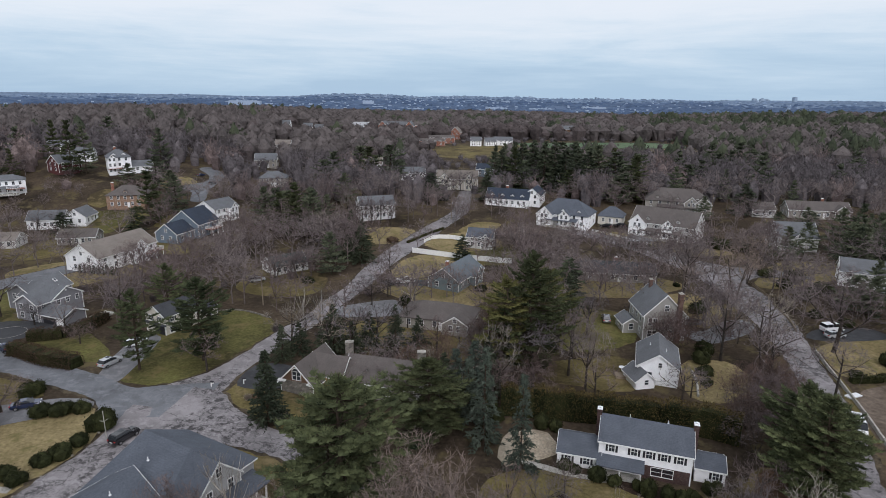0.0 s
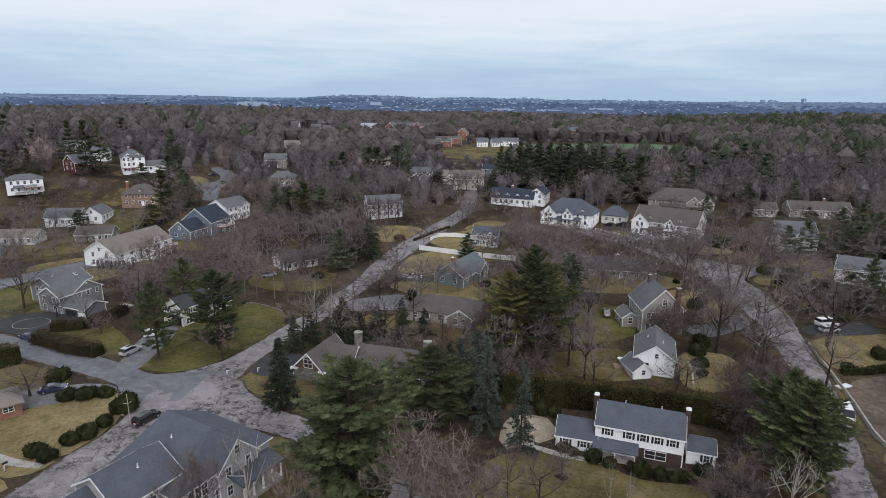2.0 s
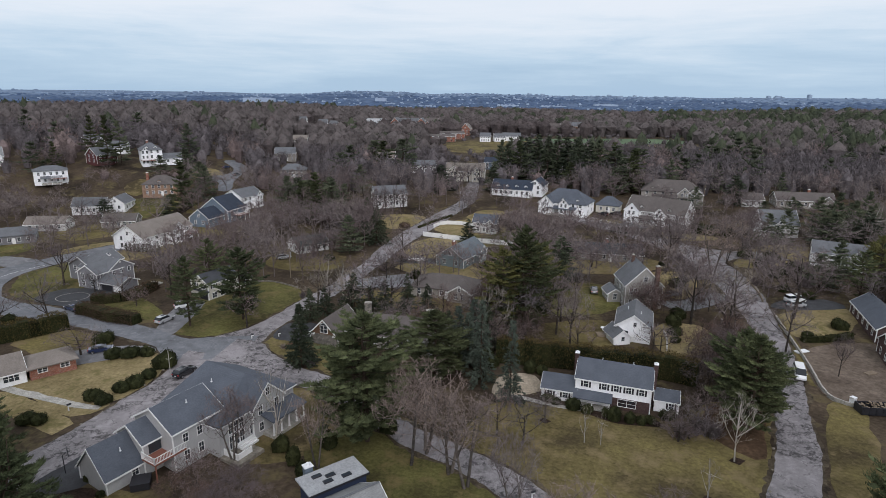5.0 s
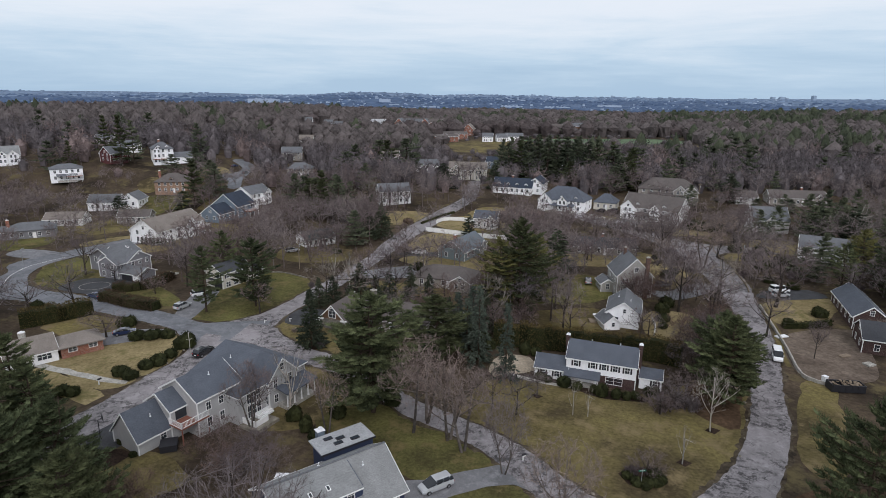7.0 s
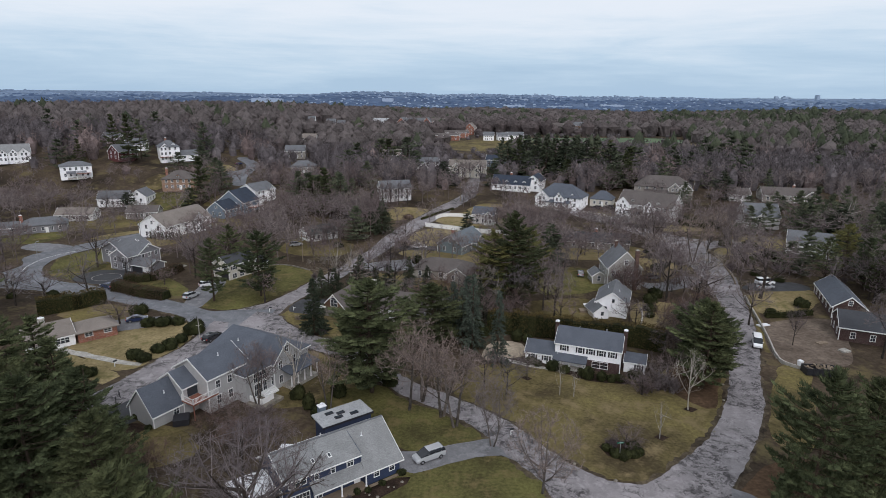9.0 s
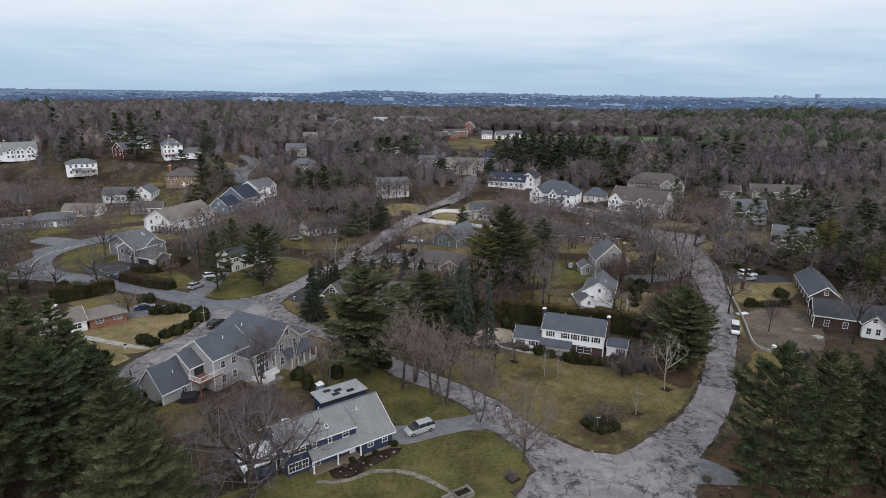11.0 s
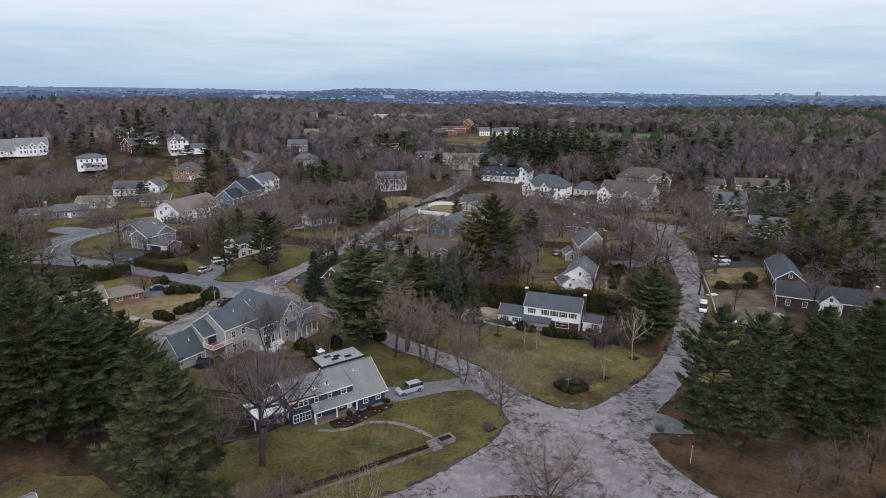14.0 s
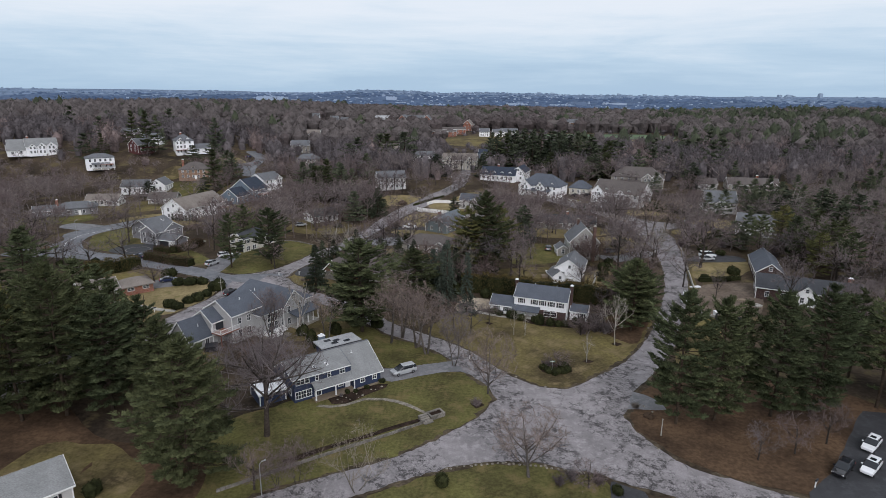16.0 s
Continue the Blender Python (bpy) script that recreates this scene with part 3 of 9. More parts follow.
LAWNS = ([("lawn_tan", "straw-coloured dormant front lawn beside the brick ranch house", [(-78, 77.5), (-70, 71.5), (-60, 65.8), (-56.5, 69.5), (-53.6, 79), (-54.3, 85.8), (-60, 89.6), (-68, 84.6), (-74, 81)]), ("lawn_tan", "straw-coloured grass strip beside the driveway", [(-77, 69), (-68, 65), (-60, 61), (-59, 63.5), (-68, 69), (-77, 72.5)]), ("lawn_green", "dull green corner lawn under pines", [(-62.5, 104.6), (-55.3, 99.2), (-49.5, 99.6), (-45.2, 104.4), (-41.2, 112.8), (-37.6, 123), (-42, 133), (-52, 136), (-60, 126), (-61, 114)]), ("lawn", "curved winter lawn island at the corner", [(-37.4, 96), (-36.8, 99.3), (-31, 97.5), (-27, 96.5), (-20.5, 92), (-18, 84), (-27, 87.2), (-33.3, 91.6)]), ("lawn", "winter lawn beside the grey house", [(-34.5, 79.6), (-27, 78.2), (-20.5, 75.4), (-12.5, 68), (-20, 60), (-27, 57), (-29, 66)])] +
    [("lawn_green", "sloping green-brown front lawn", [(-9, 34), (-2.6, 39.6), (8, 43.4), (13.4, 43.6), (16.8, 40.4), (17.6, 34), (15, 29.4), (9.6, 23.8), (2.5, 17.2), (-5, 13.2), (-15, 7.8), (-27, 2), (-33, 14), (-24, 26), (-15, 32)]), ("lawn_green", "green-brown lawn beyond the driveway", [(-8, 50), (0, 45.8), (12.3, 49), (8, 51.2), (3, 55.6), (-4.8, 60.5), (-13, 67.5), (-19, 60), (-14, 53)]), ("lawn", "wide olive-brown corner lawn before the white house", [(5, 64), (10.6, 59), (16.4, 52.6), (21.3, 45.6), (26.3, 40.8), (33, 40.6), (38, 45.2), (45.8, 53), (53.6, 66), (57.5, 75), (50, 78), (44, 73), (30, 74), (16, 77), (9, 74)])] +
    [("lawn_green", "mossy lawn at the corner", [(-6, 1.5), (2, 7.4), (8.5, 11.6), (17, 14.6), (24, 14.8), (31, 13.2), (34, 9), (33, 0), (24, -9), (6, -10), (-8, -4)]), ("lawn_tan", "yellowish fenced front lawn", [(82, 116), (89, 122), (103, 123), (96, 112.5), (85.5, 107), (81, 107.5)]), ("lawn", "grass verge along the street", [(80.3, 117), (82, 117.5), (77, 99), (73, 84), (72.2, 85), (75.6, 98)]), ("lawn_tan", "winter lawn beside the far street", [(-28.9, 224.4), (-13.6, 224.8), (-10.4, 218), (-18.6, 206), (-26, 207)]), ("lawn_tan", "fenced winter lawn", [(-6, 209), (6, 219.5), (16.9, 218.5), (21, 204), (4, 194)]), ("lawn_tan", "winter lawn beside a parked pickup", [(-13, 177), (-6.5, 190), (4, 184), (3, 166), (-12, 164)]), ("lawn_tan", "winter lawn by the far street", [(8, 223.4), (14.7, 233.7), (23.4, 231.4), (14.9, 219.5)])] +
    [("lawn_green", "shaded back lawn", [(28, 118), (43, 122), (45, 138), (33, 138)]), ("lawn", "back lawn behind the hedge", [(22, 110), (39, 113.5), (38, 102), (24, 103.5)]), ("lawn_tan", "garden lawn behind the hedge", [(51, 111), (61, 111), (58, 99), (48, 99)]), ("lawn", "lawn by the northern street", [(-22, 124), (-17, 131), (-11, 123), (-18, 115)]), ("lawn_green", "distant green lawn", [(-140.8, 226.7), (-131.7, 227.1), (-124.9, 218), (-133.7, 213.5)]), ("lawn_green", "lawn inside the bend of the street", [(-127, 152), (-113, 160), (-98, 137), (-102, 120), (-113, 124), (-118, 133)]), ("lawn", "mossy lawn behind the garage", [(-46, 48), (-39, 47), (-35, 42), (-44, 38), (-50, 41)]), ("needles_floor", "brown needle-strewn clearing under pines", [(-62, 30), (-44, 18), (-28, 17), (-24, 2), (-40, -6), (-62, 0), (-70, 16)])] +
    [("needles_floor", "brown needle-strewn ground under roadside pines", [(41.8, 24), (42, 32), (47, 40), (58, 46), (84, 40), (90, 18), (76, 6), (60, 11), (50, 15)]), ("bare", "bare trampled earth of a building plot", [(72, 79.5), (79, 100), (97, 103.5), (92, 90), (85, 79)]), ("lawn", "grass beside the roadside pines", [(57, 52), (66, 69), (72, 78), (75, 77), (67, 60), (59.5, 48.5)]), ("lawn_tan", "traffic island of dry grass", [(62, 130), (70, 138), (72, 150), (63, 152), (57, 142)]), ("lawn_green", "lawn framed by clipped brown hedges", [(-89, 113.5), (-86, 116.5), (-81, 118.5), (-78, 121), (-69, 113), (-67.6, 108), (-76, 109)]), ("lawn", "lawn before the tall arborvitae hedge", [(-90, 94.6), (-84, 100), (-78, 98), (-70, 93.8), (-77, 88.6), (-85, 90)])] +
    [("lawn", "thin grass clearing between pines", [(-52, 14), (-40, 15), (-33, 8), (-36, -3), (-50, -2)]), ("turf", "bright green sports field", [(64, 507.5), (203.2, 511.7), (190.9, 566.9), (77.1, 548.8)]), ("lawn", "broad playing field", [(-7.5, 435.6), (51.8, 432.5), (68.1, 504.9), (55.3, 524.9), (1.2, 503.7)]), ("lawn_tan", "dry far field", [(135.4, 475.1), (207.1, 481.2), (204.6, 499.5), (137.5, 490.1)]), ("lawn_tan", "lawns before the large houses", [(56.5, 219.5), (69.1, 222.4), (84, 205), (96, 205), (100, 196), (84, 194), (72, 206)]), ("lawn_green", "sloping lawn beside the brick house", [(-152, 228), (-134, 222), (-120, 226), (-122, 238), (-146, 238)]), ("lawn", "pale garden ground above the brick house", [(-152, 250), (-143, 243), (-142, 256), (-150, 260)]), ("lawn_tan", "tan lawn beside the distant street", [(-136, 282), (-128, 270), (-122, 288), (-130, 298)]), ("lawn", "garden ground between the houses", [(-112, 192), (-84, 190), (-82, 204), (-106, 206)]), ("lawn", "garden ground beside the blue house", [(-112, 226), (-102, 224), (-98, 236), (-110, 240)]), ("needles_floor", "brown leaf litter under the street evergreens", [(45, 70), (47.5, 63), (51, 61), (54, 67.5), (57.2, 75), (50, 78)]), ("lawn_tan", "dry lawn among bushes", [(92, 162), (112, 186), (128, 184), (120, 170), (100, 160)])])
for i, (mat, label, line) in enumerate(LAWNS):
    drape("lawn", widened(curve_through(line), 1.0) if mat.startswith("lawn") else line, M[mat], LAWN + 0.002 * i / 4, label, "lawn", clear=mat != "needles_floor")
DRIVES = ([("drive_grey", "grey asphalt driveway to the blue house", [(-3.5, 45), (-4, 40.2), (-1, 39.6), (6, 43.2), (12, 44.6), (16, 42), (13.2, 47), (11.4, 49.4), (5, 47.4), (-1, 45)]), ("drive_dark", "freshly sealed black driveway with parked cars", [(60.5, 9.8), (67, 16), (74, 24), (83, 34), (88, 31), (80, 20), (72, 8), (68, 6)]), ("drive_dark", "black driveway corner", [(34, 12), (38, 10.4), (38, 2), (33, 0)]), ("drive_grey", "worn grey asphalt apron beside the junction", [(40.5, 37.5), (44, 38.6), (46.1, 37.5), (48.2, 35), (48.2, 32.4), (43.6, 32.2), (40, 32)]), ("gravel", "pale gravel turning court beside the white house", [(9.8, 80), (12.5, 87), (19, 87), (19.4, 81.5), (14, 79), (11, 77.6)]), ("concrete", "pale concrete garden walk", [(11.5, 79.2), (15, 78.2), (19.5, 76.4), (25, 75), (28.4, 75.6), (28.4, 76.6), (25, 76), (19.8, 77.5), (15, 79.4), (12, 80.2)])] +
    [("drive_dark", "dark driveway beside the brick-gabled house", [(-36.6, 98.5), (-35.6, 107), (-28.5, 107), (-28, 98.6)]), ("drive_dark", "black driveway before the grey garage", [(-57, 52.5), (-52, 58), (-46.5, 56), (-48, 49), (-55, 47)]), ("drive_grey", "concrete-grey driveway with parked cars", [(-63.4, 99.5), (-66, 117), (-60.5, 120), (-59, 99.5)]), ("drive_grey", "grey driveway beside the brick ranch house", [(-78, 88.4), (-64, 93.2), (-58.5, 90.6), (-66, 86), (-77, 81.5)]), ("concrete", "worn path to the ranch house", [(-80, 74.2), (-62, 68.4), (-57, 68), (-57, 69.2), (-62, 70), (-79, 75.4)]), ("drive_grey", "driveway apron to low tan house", [(-27, 138.6), (-12, 146), (-9, 140), (-11, 135), (-25, 133)]), ("drive_dark", "driveway with parked pickup", [(-15, 158), (-15.5, 162), (0, 163), (1, 158)]), ("drive_grey", "curved drive round the bend", [(-142, 150), (-128, 146), (-124, 152), (-132, 156), (-142, 157)]), ("drive_grey", "drive to the large houses", [(65.8, 215), (79, 222.4), (83.5, 216.5), (71, 207)])] +
    [("drive_grey", "half-moon drive", [(56, 128), (60, 121), (72, 127), (76, 133), (71, 135), (62, 128)]), ("drive_dark", "drive with parked vans", [(84, 125), (90, 130), (101, 131), (103, 125), (90, 123)]), ("drive_dark", "black forecourt of the grey house with garage", [(-104.5, 119.5), (-102, 127.5), (-92.5, 128.2), (-85.8, 127.6), (-88.5, 122), (-92, 115.5), (-98, 116)])])
for i, (mat, label, line) in enumerate(DRIVES):
    drape("driveway", line, M[mat], DRIVE + 0.002 * i / 4, label, "driveway")
BEDS = ([[(-11.6, 32.6), (-9.2, 34.2), (-3.4, 38.6), (-1.6, 38.8), (-1.8, 37.4), (-5, 34.4), (-8, 31.2), (-10.4, 30.6)], [(24, 76.2), (38, 73), (39, 70.6), (31, 71.4), (27, 74)], [(-29.5, 86.6), (-28, 90), (-25, 89.6), (-25, 86.4)], [(27.6, 48), (29.5, 50), (34, 49), (34.2, 46), (31, 44.6), (28.2, 45.6)], [(-52.5, 45), (-49, 49), (-45, 48), (-48, 43)], [(37, 51.4), (38.2, 52.3), (39.4, 51.2), (38, 50.1)], [(45, 60.8), (46.4, 61.8), (47.6, 60.6), (46.2, 59.4)], [(17.4, 71.4), (18.5, 72.3), (19.6, 71.2), (18.4, 70.4)], [(14, 32.4), (15.4, 33.4), (16.4, 32), (15, 30.8)]] +
    [[(5.6, 26.2), (0.7, 23.0), (-3.1, 20.5), (-8, 17.4), (-13.6, 13.4), (-14.2, 14.1), (-8.6, 18.2), (-3.6, 21.3), (0.2, 23.8), (5.2, 27.0)]])
for line in BEDS:
    drape("planting_bed", line, M["mulch"], 0.082, "dark bark-mulched planting bed", "planting bed", clear=False)

# ---- houses ----
HOUSES = []
WINDOW_MESHES = {}


def house(name, label, x, y, turn, sink=0.0, group=""):
    ob = thing(name, label, "house", x, y, turn, ground_z(x, y) - sink, group)
    ob["turn"] = turn
    HOUSES.append((x, y))
    return ob


def block(parent, x, y, turn, L, W, eave, rise, wall, roof, z=0.0, hip=0.0, off=0.0, over=0.4, base=0.9, trim="trim", wall_label="", roof_label=""):
    """A storeyed body under a gable or hip roof. x, y and turn are the world's; turn is the ridge's way."""
    m = parent.matrix_basis.inverted() @ pose(x, y, parent.location.z + z, 0, 0, turn)
    g = Geo()
    a, b, top = L / 2, W / 2, eave + rise
    HOUSES.append((x, y))
    if hip:
        g.box(-a, -b, -base, a, b, eave, m)
    else:
        vs = [(s * a, p, q) for s in (-1, 1) for p, q in ((-b, -base), (b, -base), (b, eave - 0.05), (off, top - 0.12), (-b, eave - 0.05))]
        g.add(vs, [(4, 3, 2, 1, 0), (5, 6, 7, 8, 9), (0, 1, 6, 5), (1, 2, 7, 6), (2, 3, 8, 7), (3, 4, 9, 8), (4, 0, 5, 9)], m)
    body = part("wall", g, M[wall], parent, wall_label)
    th = 0.2
    g = Geo()
    if hip:
        o = over
        vs = [(-a - o, -b - o, eave), (a + o, -b - o, eave), (a + o, b + o, eave), (-a - o, b + o, eave), (-a + hip, 0, top), (a - hip, 0, top)]
        vs += [(p[0], p[1], p[2] - th) for p in vs[:4]]
        g.add(vs, [(0, 1, 5, 4), (2, 3, 4, 5), (1, 2, 5), (3, 0, 4), (9, 8, 7, 6), (0, 6, 7, 1), (1, 7, 8, 2), (2, 8, 9, 3), (3, 9, 6, 0)], m)
    else:
        for s, half in ((-1, b + off), (1, b - off)):
            slope = rise / half
            e = (s * (b + over), eave - over * slope)
            vs = [(t * (a + over * 0.8), p, q) for t in (-1, 1) for p, q in ((off, top), e, (e[0], e[1] - th), (off, top - th))]
            fs = [(0, 1, 5, 4), (1, 2, 6, 5), (2, 3, 7, 6), (3, 0, 4, 7), (3, 2, 1, 0), (4, 5, 6, 7)]
            g.add(vs, fs if s < 0 else [q[::-1] for q in fs], m)
    top_part = part("roof", g, M[roof], parent, roof_label)
    if trim and not hip:
        g = Geo()
        for s, half in ((-1, b + off), (1, b - off)):
            slope = rise / half
            for t in (-1, 1):
                x0 = t * (a + over * 0.8)
                e = (s * (b + over), eave - over * slope)
                vs = [(x0 + k, p, q) for k in (0, 0.05 * t) for p, q in ((off, top + 0.02), (e[0], e[1] + 0.02), (e[0], e[1] - 0.28), (off, top - 0.28))]
                g.add(vs, [(0, 1, 2, 3), (7, 6, 5, 4), (0, 4, 5, 1), (1, 5, 6, 2), (2, 6, 7, 3), (3, 7, 4, 0)], m)
            y0 = s * (b + over)
            g.box(-a - over * 0.8, min(y0, y0 + 0.06 * s), eave - over * slope - 0.26, a + over * 0.8, max(y0, y0 + 0.06 * s), eave - over * slope - 0.02, m)
        for t in (-1, 1):
            for s in (-1, 1):
                g.box(t * a - 0.08, s * b - 0.08, 0.1, t * a + 0.08, s * b + 0.08, eave - 0.1, m)
        part("trim", g, M[trim], parent)
    return dict(m=m, L=L, W=W, eave=eave, rise=rise, parent=parent, body=body)


def window_meshes(w, h, trim):
    key = (w, h, trim)
    if key not in WINDOW_MESHES:
        f, t = Geo(), 0.1
        a = w / 2
        f.box(-a - t, -0.07, -t, a + t, 0.02, 0).box(-a - t, -0.07, h, a + t, 0.02, h + t).box(-a - t, -0.07, 0, -a, 0.02, h).box(a, -0.07, 0, a + t, 0.02, h)
        f.box(-a, -0.05, h / 2 - 0.03, a, 0.0, h / 2 + 0.03)
        if 0.75 < w < 1.3:
            f.box(-0.02, -0.045, 0, 0.02, 0.0, h / 2 - 0.03).box(-0.02, -0.045, h / 2 + 0.03, 0.02, 0.0, h)
        if w > 1.3:
            f.box(-0.05, -0.05, 0, 0.05, 0.0, h / 2 - 0.03).box(-0.05, -0.05, h / 2 + 0.03, 0.05, 0.0, h)
        p = Geo().box(-a, -0.03, 0, a, 0.01, h)
        s = Geo().box(-0.16, -0.06, -0.05, 0.16, 0.02, h + 0.05)
        WINDOW_MESHES[key] = f.mesh("window", M[trim]), p.mesh("pane", M["glass"]), s.mesh("shutter", M["trim_dark"])
    return WINDOW_MESHES[key]


def on_wall(b, side, s, z):
    a, w = b["L"] / 2, b["W"] / 2
    spot = {"f": pose(s, -w, z), "b": pose(-s, w, z, 0, 0, 180), "r": pose(a, s, z, 0, 0, 90), "l": pose(-a, -s, z, 0, 0, -90)}[side]
    return b["m"] @ spot


def window(b, side, s, z, w=0.9, h=1.4, shutters=False, trim="trim"):
    f, p, sh = window_meshes(w, h, trim)
    m = on_wall(b, side, s, z)
    ob = part("window", f, None, b["parent"], m=m)
    part("pane", p, None, ob)
    if shutters:
        for k in (-1, 1):
            part("shutter", sh, None, b["parent"], "black louvred shutter", m @ pose(k * (w / 2 + 0.31), 0, 0))


def windows(b, side, z, spots, w=0.9, h=1.4, shutters=False):
    for s in spots:
        window(b, side, s, z, w, h, shutters)


def even(n, span):
    return [(-0.5 + (i + 0.5) / n) * span for i in range(n)]


def door(b, side, s, w=1.0, h=2.1, mat="trim", z=0.0, name="door", label=""):
    m = on_wall(b, side, s, z)
    g = Geo().box(-w / 2, -0.05, 0, w / 2, 0.03, h)
    rows = 4 if w > 2 else 2
    for i in range(rows):
        g.box(-w / 2 + 0.12, -0.075, 0.12 + i * h / rows, w / 2 - 0.12, -0.04, (i + 1) * h / rows - 0.06)
    part(name, g, M[mat], b["parent"], label, m)


def chimney(parent, x, y, z0, z1, w=0.9, d=0.7, mat="brick_dark", turn=0.0, cap="white_metal"):
    m = parent.matrix_basis.inverted() @ pose(x, y, parent.location.z, 0, 0, turn)
    c = part("chimney", Geo().box(-w / 2, -d / 2, z0, w / 2, d / 2, z1, m).box(-w / 2 - 0.06, -d / 2 - 0.06, z1 - 0.3, w / 2 + 0.06, d / 2 + 0.06, z1 - 0.12, m), M[mat], parent)
    part("chimney_cap", Geo().box(-w / 2 - 0.04, -d / 2 - 0.04, z1, w / 2 + 0.04, d / 2 + 0.04, z1 + 0.1, m).box(-w / 5, -d / 5, z1 + 0.1, w / 5, d / 5, z1 + 0.32, m), M[cap], c)


def dormer(b, s, side=-1, w=1.8, z=None, h=1.2, depth=2.6, wall="side_white", roof="roof_dark", out=0.6):
    """A gabled roof dormer on the long side."""
    p = b["parent"]
    y = side * (b["W"] / 2 - out)
    z = b["eave"] + 0.2 if z is None else z
    m = b["m"] @ pose(s, y, z, 0, 0, 0 if side < 0 else 180)
    g = Geo()
    a = w / 2
    g.add([(-a, 0, 0), (a, 0, 0), (a, 0, h), (0, 0, h + a * 0.8), (-a, 0, h), (-a, depth, 0), (a, depth, 0), (a, depth, h), (0, depth, h + a * 0.8), (-a, depth, h)], [(0, 1, 2, 3, 4), (1, 6, 7, 2), (5, 0, 4, 9), (9, 8, 7, 6, 5)], m)
    part("dormer", g, M[wall], p)
    g = Geo()
    for k in (-1, 1):
        vs = [(0, -0.25, h + a * 0.8 + 0.12), (k * (a + 0.25), -0.25, h - 0.1), (k * (a + 0.25), depth, h - 0.1), (0, depth, h + a * 0.8 + 0.12)]
        vs += [(q[0], q[1], q[2] - 0.1) for q in vs]
        fs = [(0, 1, 2, 3), (7, 6, 5, 4), (0, 4, 5, 1), (1, 5, 6, 2), (3, 2, 6, 7)]
        g.add(vs, fs if k > 0 else [q[::-1] for q in fs], m)
    part("dormer_roof", g, M[roof], p)
    f, pn, _ = window_meshes(round(w * 0.5, 2), round(h * 0.8, 2), "trim")
    ob = part("window", f, None, p, m=m @ pose(0, -0.01, 0.15))
    part("pane", pn, None, ob)


def porch(b, side, s, w, d, h, posts=3, roof="roof_slate", mat="trim"):
    m = on_wall(b, side, s, 0)
    p = b["parent"]
    g = Geo()
    vs = [(-w / 2 - 0.3, 0, h + 0.75), (w / 2 + 0.3, 0, h + 0.75), (w / 2 + 0.3, -d - 0.3, h), (-w / 2 - 0.3, -d - 0.3, h)]
    vs += [(q[0], q[1], q[2] - 0.16) for q in vs]
    g.add(vs, [(3, 2, 1, 0), (4, 5, 6, 7), (0, 4, 7, 3), (3, 7, 6, 2), (2, 6, 5, 1), (1, 5, 4, 0)], m)
    part("porch_roof", g, M[roof], p)
    part("porch_floor", Geo().box(-w / 2, -d, -0.5, w / 2, -0.02, 0.25, m), M["concrete"], p)
    for k in range(posts):
        x = -w / 2 + 0.15 + (w - 0.3) * k / max(1, posts - 1)
        part("porch_post", Geo().box(x - 0.1, -d + 0.05, 0.25, x + 0.1, -d + 0.25, h + 0.02, m).box(x - 0.15, -d, 0.25, x + 0.15, -d + 0.3, 0.4, m), M[mat], p)


def railing(parent, m, w, d, h=1.0, mat="trim"):
    """White balcony rail round three sides of a w by d platform."""
    g = Geo()
    runs = [((-w / 2, 0), (-w / 2, -d)), ((-w / 2, -d), (w / 2, -d)), ((w / 2, -d), (w / 2, 0))]
    for (x0, y0), (x1, y1) in runs:
        n = max(3, int(math.hypot(x1 - x0, y1 - y0) / 0.22))
        for z in (0.12, h):
            g.box(min(x0, x1) - 0.04, min(y0, y1) - 0.04, z - 0.05, max(x0, x1) + 0.04, max(y0, y1) + 0.04, z + 0.03, m)
        for k in range(n + 1):
            x, y = x0 + (x1 - x0) * k / n, y0 + (y1 - y0) * k / n
            t = 0.07 if k in (0, n) else 0.02
            g.box(x - t, y - t, 0, x + t, y + t, h + (0.12 if t > 0.05 else 0), m)
    part("railing", g, M[mat], parent, "white railing")


def skylight(b, s, y, w=0.7, d=1.1, rise=None, mat="trim"):
    half = b["W"] / 2
    slope = b["rise"] / half
    z = b["eave"] + (half - abs(y)) * slope + 0.03
    m = b["m"] @ pose(s, y, z, math.degrees(math.atan(slope)) * (1 if y < 0 else -1))
    fr = part("skylight", Geo().box(-w / 2, -d / 2, -0.1, w / 2, d / 2, 0.12), M[mat], b["parent"], m=m)
    part("pane", Geo().box(-w / 2 + 0.1, -d / 2 + 0.1, 0.1, w / 2 - 0.1, d / 2 - 0.1, 0.14), M["glass"], fr)


def vent(b, s, y):
    half = b["W"] / 2
    z = b["eave"] + (half - abs(y)) * b["rise"] / half
    m = b["m"] @ pose(s, y, z)
    part("vent_pipe", Geo().tube([(0, 0, -0.1), (0, 0, 0.55)], [0.07, 0.07], 8).box(-0.14, -0.14, 0.02, 0.14, 0.14, 0.08), M["white_metal"], b["parent"], m=m)


# white colonial house
h = house("colonial_house", "white two-storey colonial house with dark slate-coloured roof and black shutters", 32.4, 80.1, -18.3)
b = block(h, 32.4, 80.1, -18.3, 13.0, 7.6, 5.1, 2.3, "side_white", "roof_slate", over=0.3)
windows(b, "f", 3.4, (-4.7, -1.5, 0.6, 2.7, 4.9), 0.8, 1.25, True)
part("brick_facing", Geo().box(-0.2, -0.03, -0.9, 6.4, 0.02, 2.2), M["brick_dark"], h, "dark red brick ground floor with shade put into its tone", on_wall(b, "f", 0, 0))
window(b, "f", 2.6, 0.7, 3.0, 1.3)
windows(b, "r", 3.3, (-2, 2), 0.9, 1.3)
